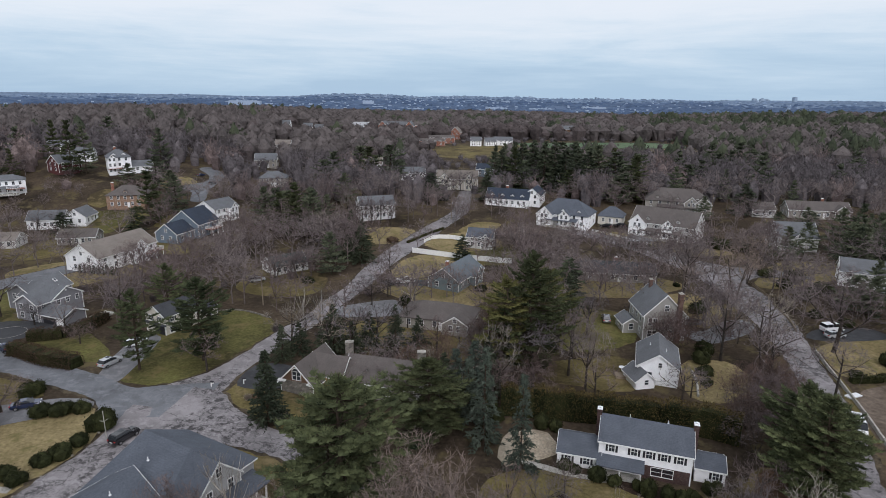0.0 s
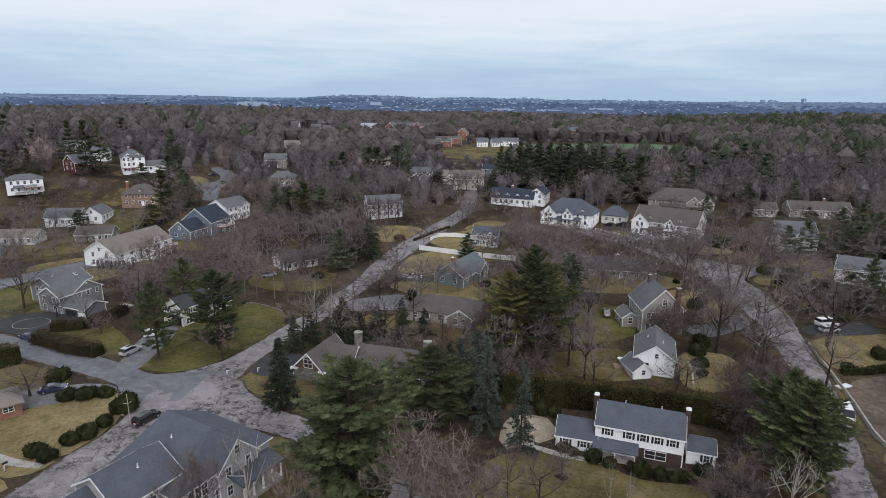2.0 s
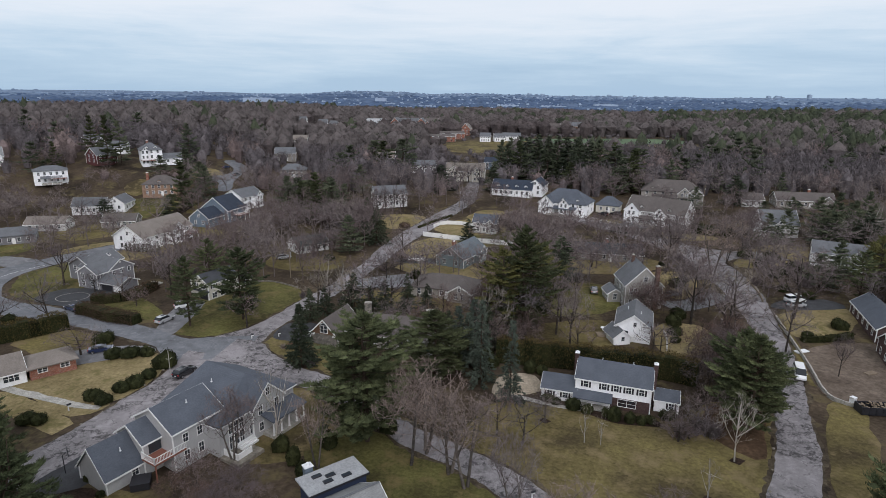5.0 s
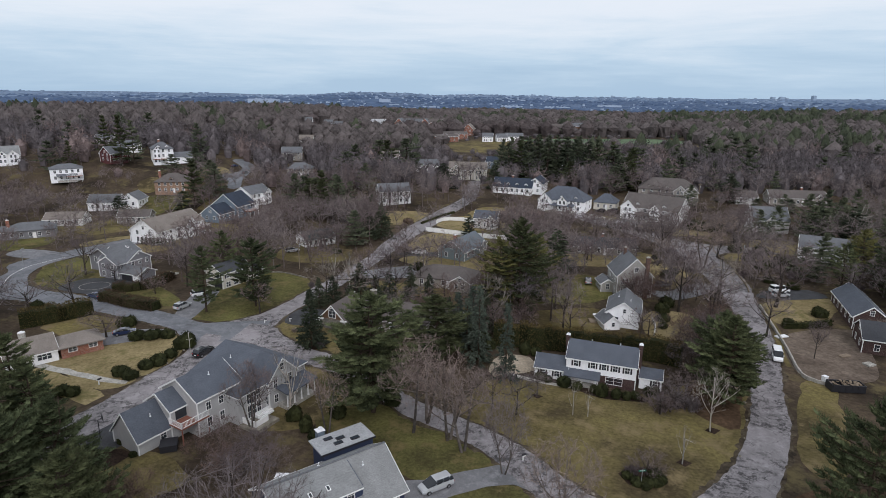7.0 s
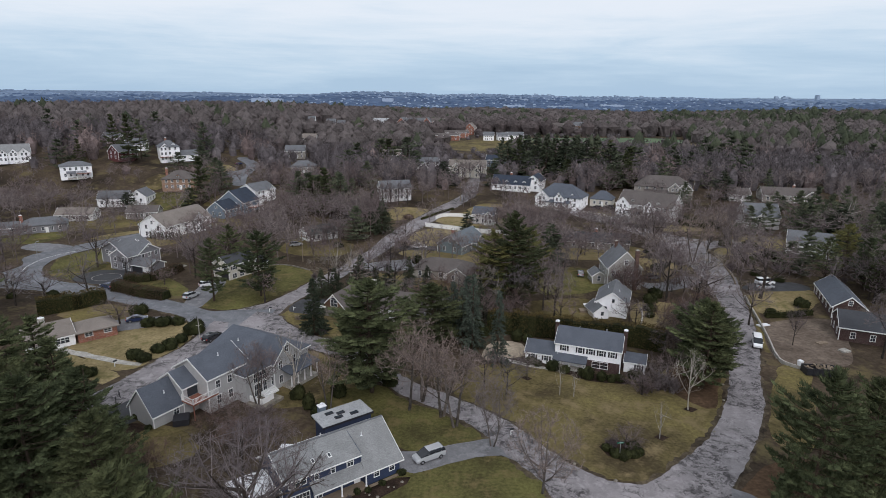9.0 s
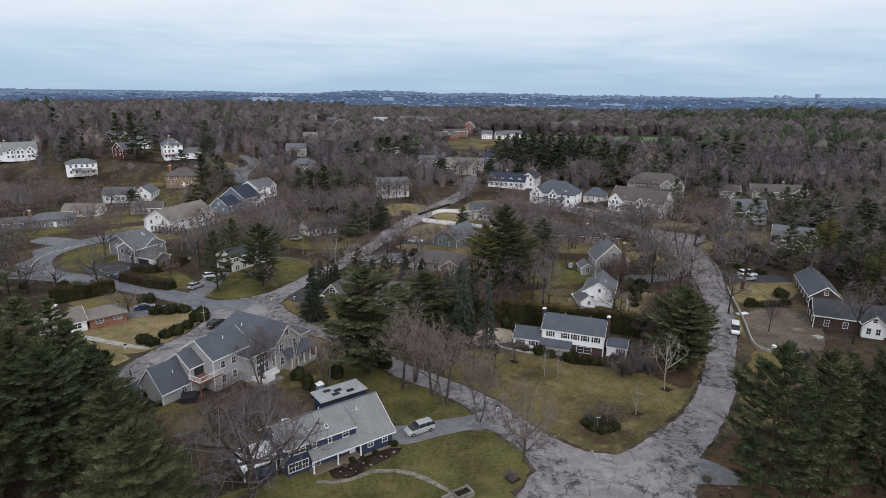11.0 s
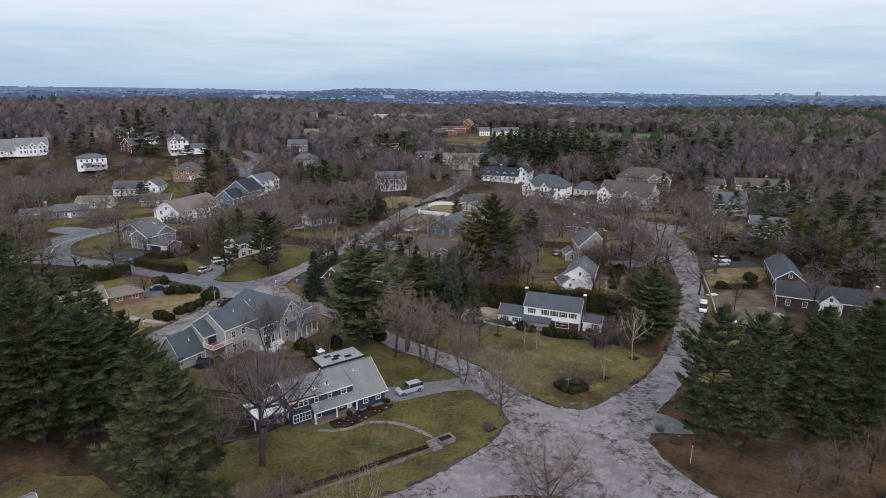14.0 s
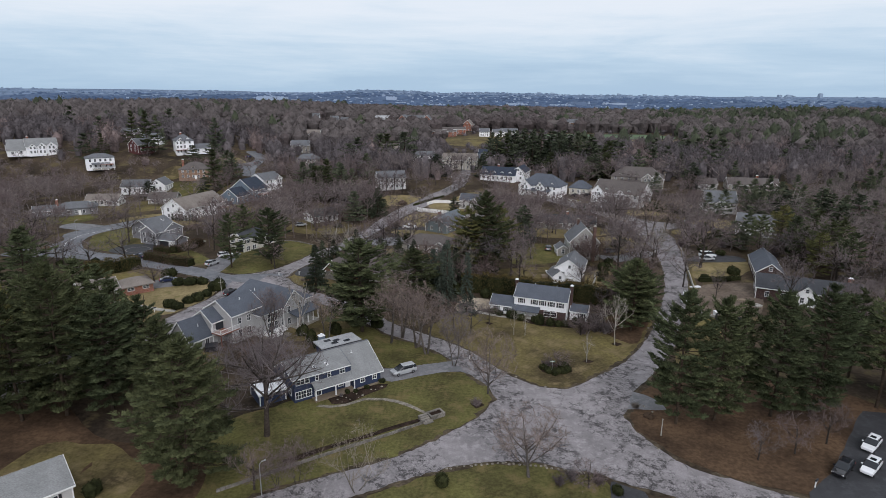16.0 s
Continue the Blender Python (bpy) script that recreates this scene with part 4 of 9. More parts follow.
windows(b, "l", 3.3, (-2, 2), 0.9, 1.3)
porch(b, "f", -3.3, 6.2, 1.9, 2.05, 3)
door(b, "f", -1.4)
vent(b, -2.4, 1.2), vent(b, 3.1, 0.9)
c, s = math.cos(radians(-18.3)), math.sin(radians(-18.3))
chimney(h, 32.4 - 6.95 * c, 80.1 - 6.95 * s, -0.5, 8.1, 0.7, 0.9, turn=-18.3)
chimney(h, 32.4 + 6.95 * c, 80.1 + 6.95 * s, -0.5, 8.1, 0.7, 0.9, turn=-18.3)
b = block(h, 22.9, 81.6, -16, 6.2, 6.2, 2.5, 1.6, "side_white", "roof_slate", over=0.3)
windows(b, "f", 0.9, (-1.6, 1.2), 0.9, 1.2, True)
b = block(h, 41.2, 77.3, -18.3, 4.0, 4.6, 2.5, 1.1, "side_white", "roof_slate", over=0.25)
window(b, "f", 0.8, 0.9, 0.8, 1.1, True)
part("patio_edge", Geo().box(-3, 3.6, -0.9, 4.5, 4.3, 0.6), M["wood"], h, "low timber deck edge", pose(-9.0, 0, 0))

# big grey house with balcony
U = 60.5
h = house("grey_house", "large grey clapboard house with slate-blue roofs, a balcony and garage", -36, 62, U)
A = block(h, -45.0, 51.9, U, 5.8, 6.4, 2.7, 3.6, "side_grey", "roof_slate")
B = block(h, -42.3, 55.6, U, 4.2, 6.0, 5.3, 2.0, "side_grey", "roof_slate")
C = block(h, -38.6, 59.1, U, 8.4, 8.8, 6.4, 2.6, "side_grey", "roof_slate")
D = dict(m=h.matrix_basis.inverted() @ pose(-33.9, 66.9, h.location.z, 0, 0, U - 89), L=13.2, W=15.4, eave=5.2, rise=3.4, parent=h)
HOUSES.append((-33.9, 66.9))
part("wall", Geo().add([(x, y, z) for x in (-6.6, 6.6) for y, z in ((-7.7, -0.9), (7.7, -0.9), (7.7, 5.15), (1.6, 8.45 if x < 0 else 5.15), (-7.7, 5.15))], [(4, 3, 2, 1, 0), (5, 6, 7, 8, 9), (0, 1, 6, 5), (1, 2, 7, 6), (4, 0, 5, 9), (2, 3, 8, 7), (3, 4, 9, 8)], D["m"]), M["side_grey"], h)
part("roof", Geo().add([(-7.0, -8.1, 5.05), (7.0, -8.1, 5.05), (7.0, 8.1, 5.05), (-7.0, 8.1, 5.05), (-7.0, 1.6, 8.6), (2.2, 1.6, 8.6), (-7.0, -8.1, 4.86), (7.0, -8.1, 4.86), (7.0, 8.1, 4.86), (-7.0, 8.1, 4.86)], [(0, 1, 5, 4), (1, 2, 5), (2, 3, 4, 5), (3, 0, 4), (0, 6, 7, 1), (1, 7, 8, 2), (2, 8, 9, 3), (3, 9, 6, 0), (9, 8, 7, 6)], D["m"]), M["roof_slate"], h)
part("eave_trim", Geo().box(-7.0, -8.16, 4.84, 7.06, -8.1, 5.02, D["m"]).box(7.0, -8.1, 4.84, 7.06, 8.1, 5.02, D["m"]), M["trim"], h)
q = pose(-33.9, 66.9, 0, 0, 0, U - 89) @ pose(4.6, 1.6, 0)
E = block(h, q.translation.x, q.translation.y, U - 89, 5.0, 6.6, 5.2, 3.2, "side_grey", "roof_slate", over=0.35)
window(E, "r", 0, 6.2, 0.8, 1.2)
for q in (A, C):
    vent(q, 0.4, -1.6)
vent(D, 1.0, -4.2), vent(D, -1.5, -2.0)
m = on_wall(B, "f", 0.1, 2.9)
part("balcony", Geo().box(-2.5, -3.0, -0.25, 2.5, 0, 0, m).box(-2.4, -2.9, -2.9, -2.25, -2.75, -0.25, m).box(2.25, -2.9, -2.9, 2.4, -2.75, -0.25, m), M["deck"], h, "balcony with red-brown decking")
railing(h, m, 4.9, 2.95)
door(B, "f", -0.3, 1.9, 2.1, "glass", 3.0, "sliding_door")
window(B, "f", 1.5, 3.4, 0.5, 1.2)
windows(C, "f", 3.9, (-2.2, 0.2), 0.8, 1.3)
windows(C, "f", 1.0, (-2.2, 0.2), 0.8, 1.5)
window(A, "f", 1.2, 0.8, 0.9, 1.2)
for z, hh in ((0.3, 2.2), (2.9, 1.7)):
    windows(D, "r", z, (-5.6, -4.6, -3.6), 0.8, hh)
window(D, "r", -1.6, 0.9, 0.8, 1.5), window(E, "r", -1.7, 0.7, 0.8, 1.4), window(E, "r", -1.7, 3.5, 0.8, 1.4), window(E, "r", 1.7, 3.5, 0.8, 1.4)
porch(D, "r", 3.6, 7.0, 3.0, 2.9, 5, "roof_slate")
window(D, "f", -3.0, 1.0, 0.9, 1.4), window(D, "f", 3.4, 0.8, 0.9, 1.4)
part("patio", Geo().box(-4, -4.0, -0.6, 1.0, 0, 0.12, on_wall(D, "r", -4, 0)), M["flagstone"], h, "pale stone patio with steps")
for k in range(3):
    part("patio_step", Geo().box(-1.6, -0.9 - 0.35 * k, 0.0, 1.6, -0.5 - 0.35 * k + 0.3, 0.75 - 0.22 * k, on_wall(D, "r", -3.4, 0)), M["trim"], h)
part("patio_wall", Geo().box(-6, -3.0, -0.3, -5.8, 0, 1.1, on_wall(D, "r", -1.2, 0)).box(-6, -3.0, -0.3, -3.2, -2.85, 1.1, on_wall(D, "r", -1.2, 0)), M["trim"], h, "white privacy screen")

# blue house
U = 38
h = house("blue_house", "dark blue clapboard house with pale grey shingle roof and porch", -13.3, 39.4, U)
HOUSES.append((-13.3, 39.4))


def section(name, u0, u1, outline, mat, label=""):
    """A length of the house: an outline of depth and height drawn along the ridge."""
    n = len(outline)
    vs = [(u, p, q) for u in (u0, u1) for p, q in outline]
    g = Geo().add(vs, [tuple(range(n))[::-1], tuple(range(n, 2 * n))] + [(i, (i + 1) % n, n + (i + 1) % n, n + i) for i in range(n)])
    return part(name, g, M[mat], h, label)


def slab(name, u0, u1, p0, p1, mat, th=0.18):
    return section(name, u0, u1, [p0, p1, (p1[0], p1[1] - th), (p0[0], p0[1] - th)][::1 if p0[0] > p1[0] else -1], mat)


CUT = 2.75
section("wall", CUT, 8.3, [(-5.8, -0.9), (5.8, -0.9), (5.8, 2.6), (0, 6.2), (-5.8, 2.6)], "side_blue")
section("wall", -8.3, CUT - 0.003, [(-4.6, -0.9), (5.8, -0.9), (5.8, 2.6), (0, 6.2), (-4.6, 4.72)], "side_blue")
slab("roof", CUT - 0.12, 8.75, (0, 6.32), (-6.3, 2.3), "roof_grey")
slab("roof", -8.7, CUT - 0.123, (0, 6.32), (-5.05, 4.7), "roof_grey")
slab("roof", -8.7, 8.75, (0.003, 6.32), (6.2, 2.38), "roof_grey")
slab("porch_roof", -5.1, CUT - 0.125, (-4.62, 3.25), (-6.3, 2.3), "roof_grey")
part("ridge_cap", Geo().box(-8.7, -0.16, 6.3, 8.75, 0.16, 6.37), M["roof_mid"], h)
for u0, u1, p0, p1 in [(8.76, 8.82, (0, 6.34), (-6.32, 2.31)), (8.76, 8.82, (0.003, 6.34), (6.22, 2.39)), (-8.77, -8.71, (0, 6.34), (-5.07, 4.71)), (-8.77, -8.71, (0.003, 6.34), (6.22, 2.39))]:
    slab("rake_board", u0, u1, p0, p1, "trim", 0.26)
for u0, u1, y0, z0 in [(CUT - 0.12, 8.8, -6.36, 2.1), (-8.7, CUT - 0.13, -5.11, 4.5), (-5.1, CUT - 0.13, -6.36, 2.1), (-8.7, 8.8, 6.2, 2.2)]:
    part("fascia", Geo().box(u0, y0, z0, u1, y0 + 0.05, z0 + 0.19), M["trim"], h)
part("porch_floor", Geo().box(-5.1, -6.5, -0.5, CUT, -4.62, 0.22), M["wood"], h, "weathered brown porch boards")
for u in (-4.9, -1.1, CUT - 0.1):
    part("porch_post", Geo().box(u - 0.09, -6.2, 0.22, u + 0.09, -6.02, 2.2).box(u - 0.13, -6.24, 0.22, u + 0.13, -5.98, 0.36), M["trim"], h)
low = dict(m=pose(0, -2.9, 0), L=16.6, W=5.8, eave=2.6, parent=h)
up = dict(m=pose(0, -2.3, 0), L=16.6, W=4.6, eave=4.7, parent=h)
windows(low, "f", 0.95, (4.5, 7.0), 0.8, 1.1)
window(up, "f", 1.0, 3.35, 0.9, 1.15)
windows(up, "f", 3.3, (-1.6, -4.0), 0.5, 1.15)
for u in (-7.5, -6.7, -5.9):
    window(up, "f", u, 3.35, 0.75, 1.1)
for u in (-7.6, -6.6, -5.6):
    window(up, "f", u, 0.7, 0.9, 1.3)
window(up, "f", -3.9, 0.3, 1.1, 1.9)
door(up, "f", 2.0), window(up, "f", 0.6, 0.8, 0.9, 1.3)
full = dict(m=pose(0, 0, 0), L=16.6, W=11.6, eave=2.6, rise=3.7, parent=h)
windows(full, "r", 0.9, (-2.6, 2.4), 0.9, 1.2)
window(full, "l", 0, 3.4, 0.9, 1.1), windows(full, "l", 0.9, (-2.6, 2.6), 0.9, 1.2)
shallow = dict(m=pose(0, 0, 0), L=16.6, W=9.2, eave=4.78, rise=1.5, parent=h)
skylight(shallow, -1.5, -3.3, 0.5, 0.8), skylight(shallow, -3.9, -3.3, 0.5, 0.8)
vent(full, 4.4, -1.6), vent(full, -0.4, 2.0)
part("garden_beam", Geo().box(CUT + 0.3, -6.5, -0.2, 8.4, -6.2, 0.3), M["wood"], h, "timber edging")
part("wing_wall", Geo().box(2.0, 5.5, -0.9, 9.9, 9.3, 3.9), M["side_blue"], h)
part("wing_roof", Geo().box(1.5, 5.2, 3.9, 10.2, 9.7, 4.12), M["roof_pale"], h, "pale flat roof")
part("wing_fascia", Geo().box(1.46, 5.14, 3.76, 10.24, 5.2, 4.06), M["trim_dark"], h)
for u, y in ((4.0, 8.4), (5.6, 7.6), (4.8, 6.6), (7.4, 6.4)):
    sk = part("skylight", Geo().box(u - 0.65, y - 0.35, 4.1, u + 0.65, y + 0.35, 4.26), M["trim_dark"], h)
    part("pane", Geo().box(u - 0.55, y - 0.27, 4.26, u + 0.55, y + 0.27, 4.29), M["glass"], sk)
part("chimney", Geo().box(3.3, 10.4, -0.5, 4.4, 11.4, 4.4), M["side_slateblue"], h)
part("chimney_cap", Geo().box(3.2, 10.3, 4.4, 4.5, 11.5, 4.5).tube([(3.85, 10.9, 4.48), (3.85, 10.9, 4.9)], [0.22, 0.22], 8), M["white_metal"], h)
shed = block(h, -22.4, 32.6, U, 4.6, 5.0, 2.4, 0.5, "side_blue", "white_metal", over=0.3)
part("brick_stack", Geo().box(-0.5, -0.5, 0, 0.5, 0.5, 1.2, h.matrix_basis.inverted() @ pose(-20.9, 43.2, h.location.z)), M["brick"], h)
part("stack_cap", Geo().box(-0.9, -0.9, 1.2, 0.9, 0.9, 1.35, h.matrix_basis.inverted() @ pose(-20.9, 43.2, h.location.z)), M["white_metal"], h)

# brown-gabled house with stone front
h = house("shingle_house", "brown shingle house with stone gable wall, white trim and brown roof", -12, 101, -14)
b = block(h, -23.4, 101.3, 70.5, 9.6, 6.7, 3.0, 3.4, "side_brown", "roof_brown", over=0.6)
part("stone_front", Geo().box(-3.3, -0.12, -0.9, 3.3, 0.02, 2.9), M["stone"], h, "grey fieldstone facing", on_wall(b, "l", 0, 0))
windows(b, "l", 0.9, (-2.0, 0, 2.0), 0.7, 1.2)
window(b, "l", 0, 3.25, 1.7, 1.6)
g = block(h, -19.6, 101.5, -16, 7.0, 6.0, 3.6, 2.6, "side_cedar", "roof_brown")
w = block(h, -6.0, 99.4, -14.4, 20.5, 8.6, 3.1, 3.1, "side_stonegrey", "roof_brown")
windows(w, "f", 0.9, even(6, 18), 0.9, 1.3)
for k in (-6.0,):
    dormer(w, k, -1, 2.2, None, 0.5, 2.4, "side_white", "roof_brown", 1.8)
x = block(h, -0.4, 95.2, 75, 5.0, 4.6, 3.4, 2.4, "side_pale", "roof_brown")
window(x, "l", 0, 1.0, 1.3, 1.8), window(x, "l", 0, 3.5, 1.2, 1.1)
chimney(h, -16.6, 104.5, 3, 7.4, 1.5, 0.9, "stone", 0, "concrete")
chimney(h, -2.6, 100.3, 3, 7.4, 1.5, 0.9, "stone", 0, "concrete")
arch = [(math.cos(k * math.pi / 8) * 0.95, math.sin(k * math.pi / 8) * 0.6) for k in range(9)]
m = on_wall(b, "l", 0, 4.95)
part("arched_head", Geo().add([(p, y0, q) for y0 in (-0.09, 0.0) for p, q in arch], [tuple(range(9)), tuple(range(17, 8, -1))] + [(i, i + 9, i + 10, i + 1) for i in range(8)], m), M["trim"], h, "white arched window head")
part("arched_pane", Geo().add([(p * 0.8, y0, q * 0.8) for y0 in (-0.11, -0.05) for p, q in arch], [tuple(range(9)), tuple(range(17, 8, -1))] + [(i, i + 9, i + 10, i + 1) for i in range(8)], m), M["glass"], h)
for k in (-1, 1):
    part("eave_return", Geo().box(k * 3.0 - 0.75, -0.55, 2.72, k * 3.0 + 0.75, 0.02, 2.98, on_wall(b, "l", 0, 0)), M["trim"], h, "white boxed eave return")

# tall taupe house
h = house("tall_house", "tall taupe clapboard house with grey roof and brick chimney", 50.4, 127.5, 90)
b = block(h, 50.4, 127.5, 90, 10.0, 9.2, 6.2, 4.6, "side_taupe", "roof_mid")
windows(b, "l", 0.9, (-3.2, -2.1, 1.4, 3.6), 0.8, 1.4)
windows(b, "l", 3.7, (-3.2, -2.1, 1.4, 3.6), 0.8, 1.4)
window(b, "l", 0.2, 7.0, 0.9, 1.2)
windows(b, "f", 3.7, even(3, 8)), windows(b, "b", 3.7, even(3, 8)), windows(b, "b", 0.9, even(3, 8))
chimney(h, 53.2, 122.0, -0.5, 11.2, 0.9, 1.1, "brick_brown", 2, "concrete")
chimney(h, 49.6, 131.0, 6, 11.6, 0.7, 0.7, "brick_brown", 2, "concrete")
b2 = block(h, 44.3, 129.0, 92, 5.0, 3.6, 2.6, 1.2, "side_taupe", "roof_mid")
window(b2, "l", 0, 0.9), windows(b2, "b", 0.9, (-1, 1))

# white house behind the hedge
h = house("white_gabled_house", "small white gabled house with weathered grey roof", 44.0, 108.1, 72)
b = block(h, 44.0, 108.1, 72, 11.0, 7.4, 3.6, 2.6, "side_white", "roof_mid")
window(b, "l", 0.3, 3.5, 0.6, 0.9), window(b, "l", -1.7, 0.9, 1.3, 1.4)
windows(b, "b", 0.9, even(3, 8))
b2 = block(h, 39.2, 103.9, 100, 5.0, 3.8, 1.7, 1.5, "side_white", "roof_mid")
window(b2, "l", 0.2, 0.6, 0.7, 0.9)
vent(b, 1.0, 1.5), vent(b, -1.4, -1.4)
part("deck", Geo().box(-1, -2, -0.4, 1, 0.2, 0.3, h.matrix_basis.inverted() @ pose(36.2, 107.0, h.location.z)), M["wood"], h)

# ranch house with brick wing
h = house("ranch_house", "low ranch house with brown roof, white front and red-brick wing", -77, 77, 24)
b = block(h, -81.4, 77.0, 44, 8.4, 9.0, 2.6, 2.0, "side_white", "roof_tan")
windows(b, "f", 0.9, (1.2, 2.0, 2.8), 0.7, 1.3)
porch(b, "f", -2.4, 3.4, 1.2, 2.4, 2, "roof_tan")
b = block(h, -74.4, 82.0, 43.5, 7.4, 6.6, 2.4, 1.5, "brick", "roof_tan", hip=2.6, over=0.5)
windows(b, "f", 1.2, (-1.7, 1.9), 1.4, 0.8)
chimney(h, -82.5, 77.4, 2, 5.4, 1.1, 0.8, "concrete", 24)


# grey cross-gabled house with a garage wing
U = -20
at = pose(-92.5, 127.6, 0, 0, 0, U)
h = house("grey_gabled_house", "dark grey two-storey cross-gabled house with white trim and open garage", -96, 134, U)
m = at @ pose(-3.5, 4.0, 0)
b = block(h, m.translation.x, m.translation.y, U + 90, 8.0, 7.0, 4.5, 2.0, "side_darkgrey", "roof_mid")
windows(b, "l", 2.8, (-1.7, 1.7), 1.1, 1.2)
windows(b, "l", 0.7, (-1.7, 1.7), 1.1, 1.3)
window(b, "f", -2.4, 2.9, 0.9, 1.2)
m = at @ pose(-5.0, 7.2, 0)
b = block(h, m.translation.x, m.translation.y, U, 10.8, 8.0, 4.5, 2.4, "side_darkgrey", "roof_mid")
windows(b, "r", 2.9, (-2.2, 0.1, 2.6), 0.8, 1.15)
part("vent_cap", Geo().tube([(0, -0.06, 0), (0, 0.04, 0)], [0.24, 0.24], 10), M["trim"], h, "round white gable vent", on_wall(b, "r", 0, 5.9))
m = at @ pose(-11.6, 9.4, 0)
b = block(h, m.translation.x, m.translation.y, U + 90, 10.4, 8.4, 4.5, 2.3, "side_darkgrey", "roof_mid")
windows(b, "b", 2.9, (-3.0, 0.2, 3.0), 0.9, 1.2)
windows(b, "l", 2.9, (-1.9, 1.9), 0.9, 1.2)
skylight(b, 2.6, -2.0)
m = at @ pose(4.1, 3.0, 0)
b = block(h, m.translation.x, m.translation.y, U, 7.4, 5.6, 2.5, 1.3, "side_darkgrey", "roof_mid", over=0.5)
# Black panel on the wall imitates the shaded inside of the open garage.
part("garage_opening", Geo().box(-2.8, -0.04, 0.05, 1.0, 0.03, 2.2), M["trim_dark"], h, "black panel for the shaded inside of an open garage", on_wall(b, "f", 0, 0))
part("garage_door", Geo().box(1.4, -0.06, 0.05, 3.4, 0.03, 2.2), M["trim"], h, "white garage door leaf", on_wall(b, "f", 0, 0))
part("terrace", Geo().box(-1.6, -3.4, -0.4, 3.0, -0.02, 0.3), M["concrete"], h, "pale concrete terrace", on_wall(b, "r", 5.0, 0))

# cream split-level house
U = 62
h = house("cream_house", "cream split-level house with dark roof, black shutters and open garage", -60.4, 126.6, U)
b = block(h, -60.4, 126.6, U, 9.6, 6.4, 4.6, 1.9, "side_cream", "roof_dark")
windows(b, "l", 2.9, (-1.6, 1.6), 1.0, 1.2, True)
windows(b, "f", 2.9, (-3.0, 0.4, 3.2), 1.0, 1.2, True)
windows(b, "f", 0.4, (-3.0, -0.4), 1.4, 1.3)
# Open garage bay: its inner shade is a flat black panel.
part("garage_opening", Geo().box(-0.2, -0.05, 0.05, 2.8, 0.03, 2.15), M["trim_dark"], h, "black panel for the shaded inside of an open garage", on_wall(b, "l", 0, 0))
part("garage_door", Geo().box(-2.8, -0.07, 0.05, -0.5, 0.03, 2.15), M["side_cream"], h, "cream panelled garage door", on_wall(b, "l", 0, 0))
part("overhang", Geo().box(-3.6, -0.7, 2.3, 3.6, 0.0, 2.55), M["roof_dark"], h, "narrow shingled pent roof over the garage", on_wall(b, "l", 0, 0))
b2 = block(h, -56.4, 132.6, U, 4.6, 4.6, 2.6, 1.2, "side_cream", "roof_dark")
window(b2, "f", 0, 0.8, 1.2, 1.2)


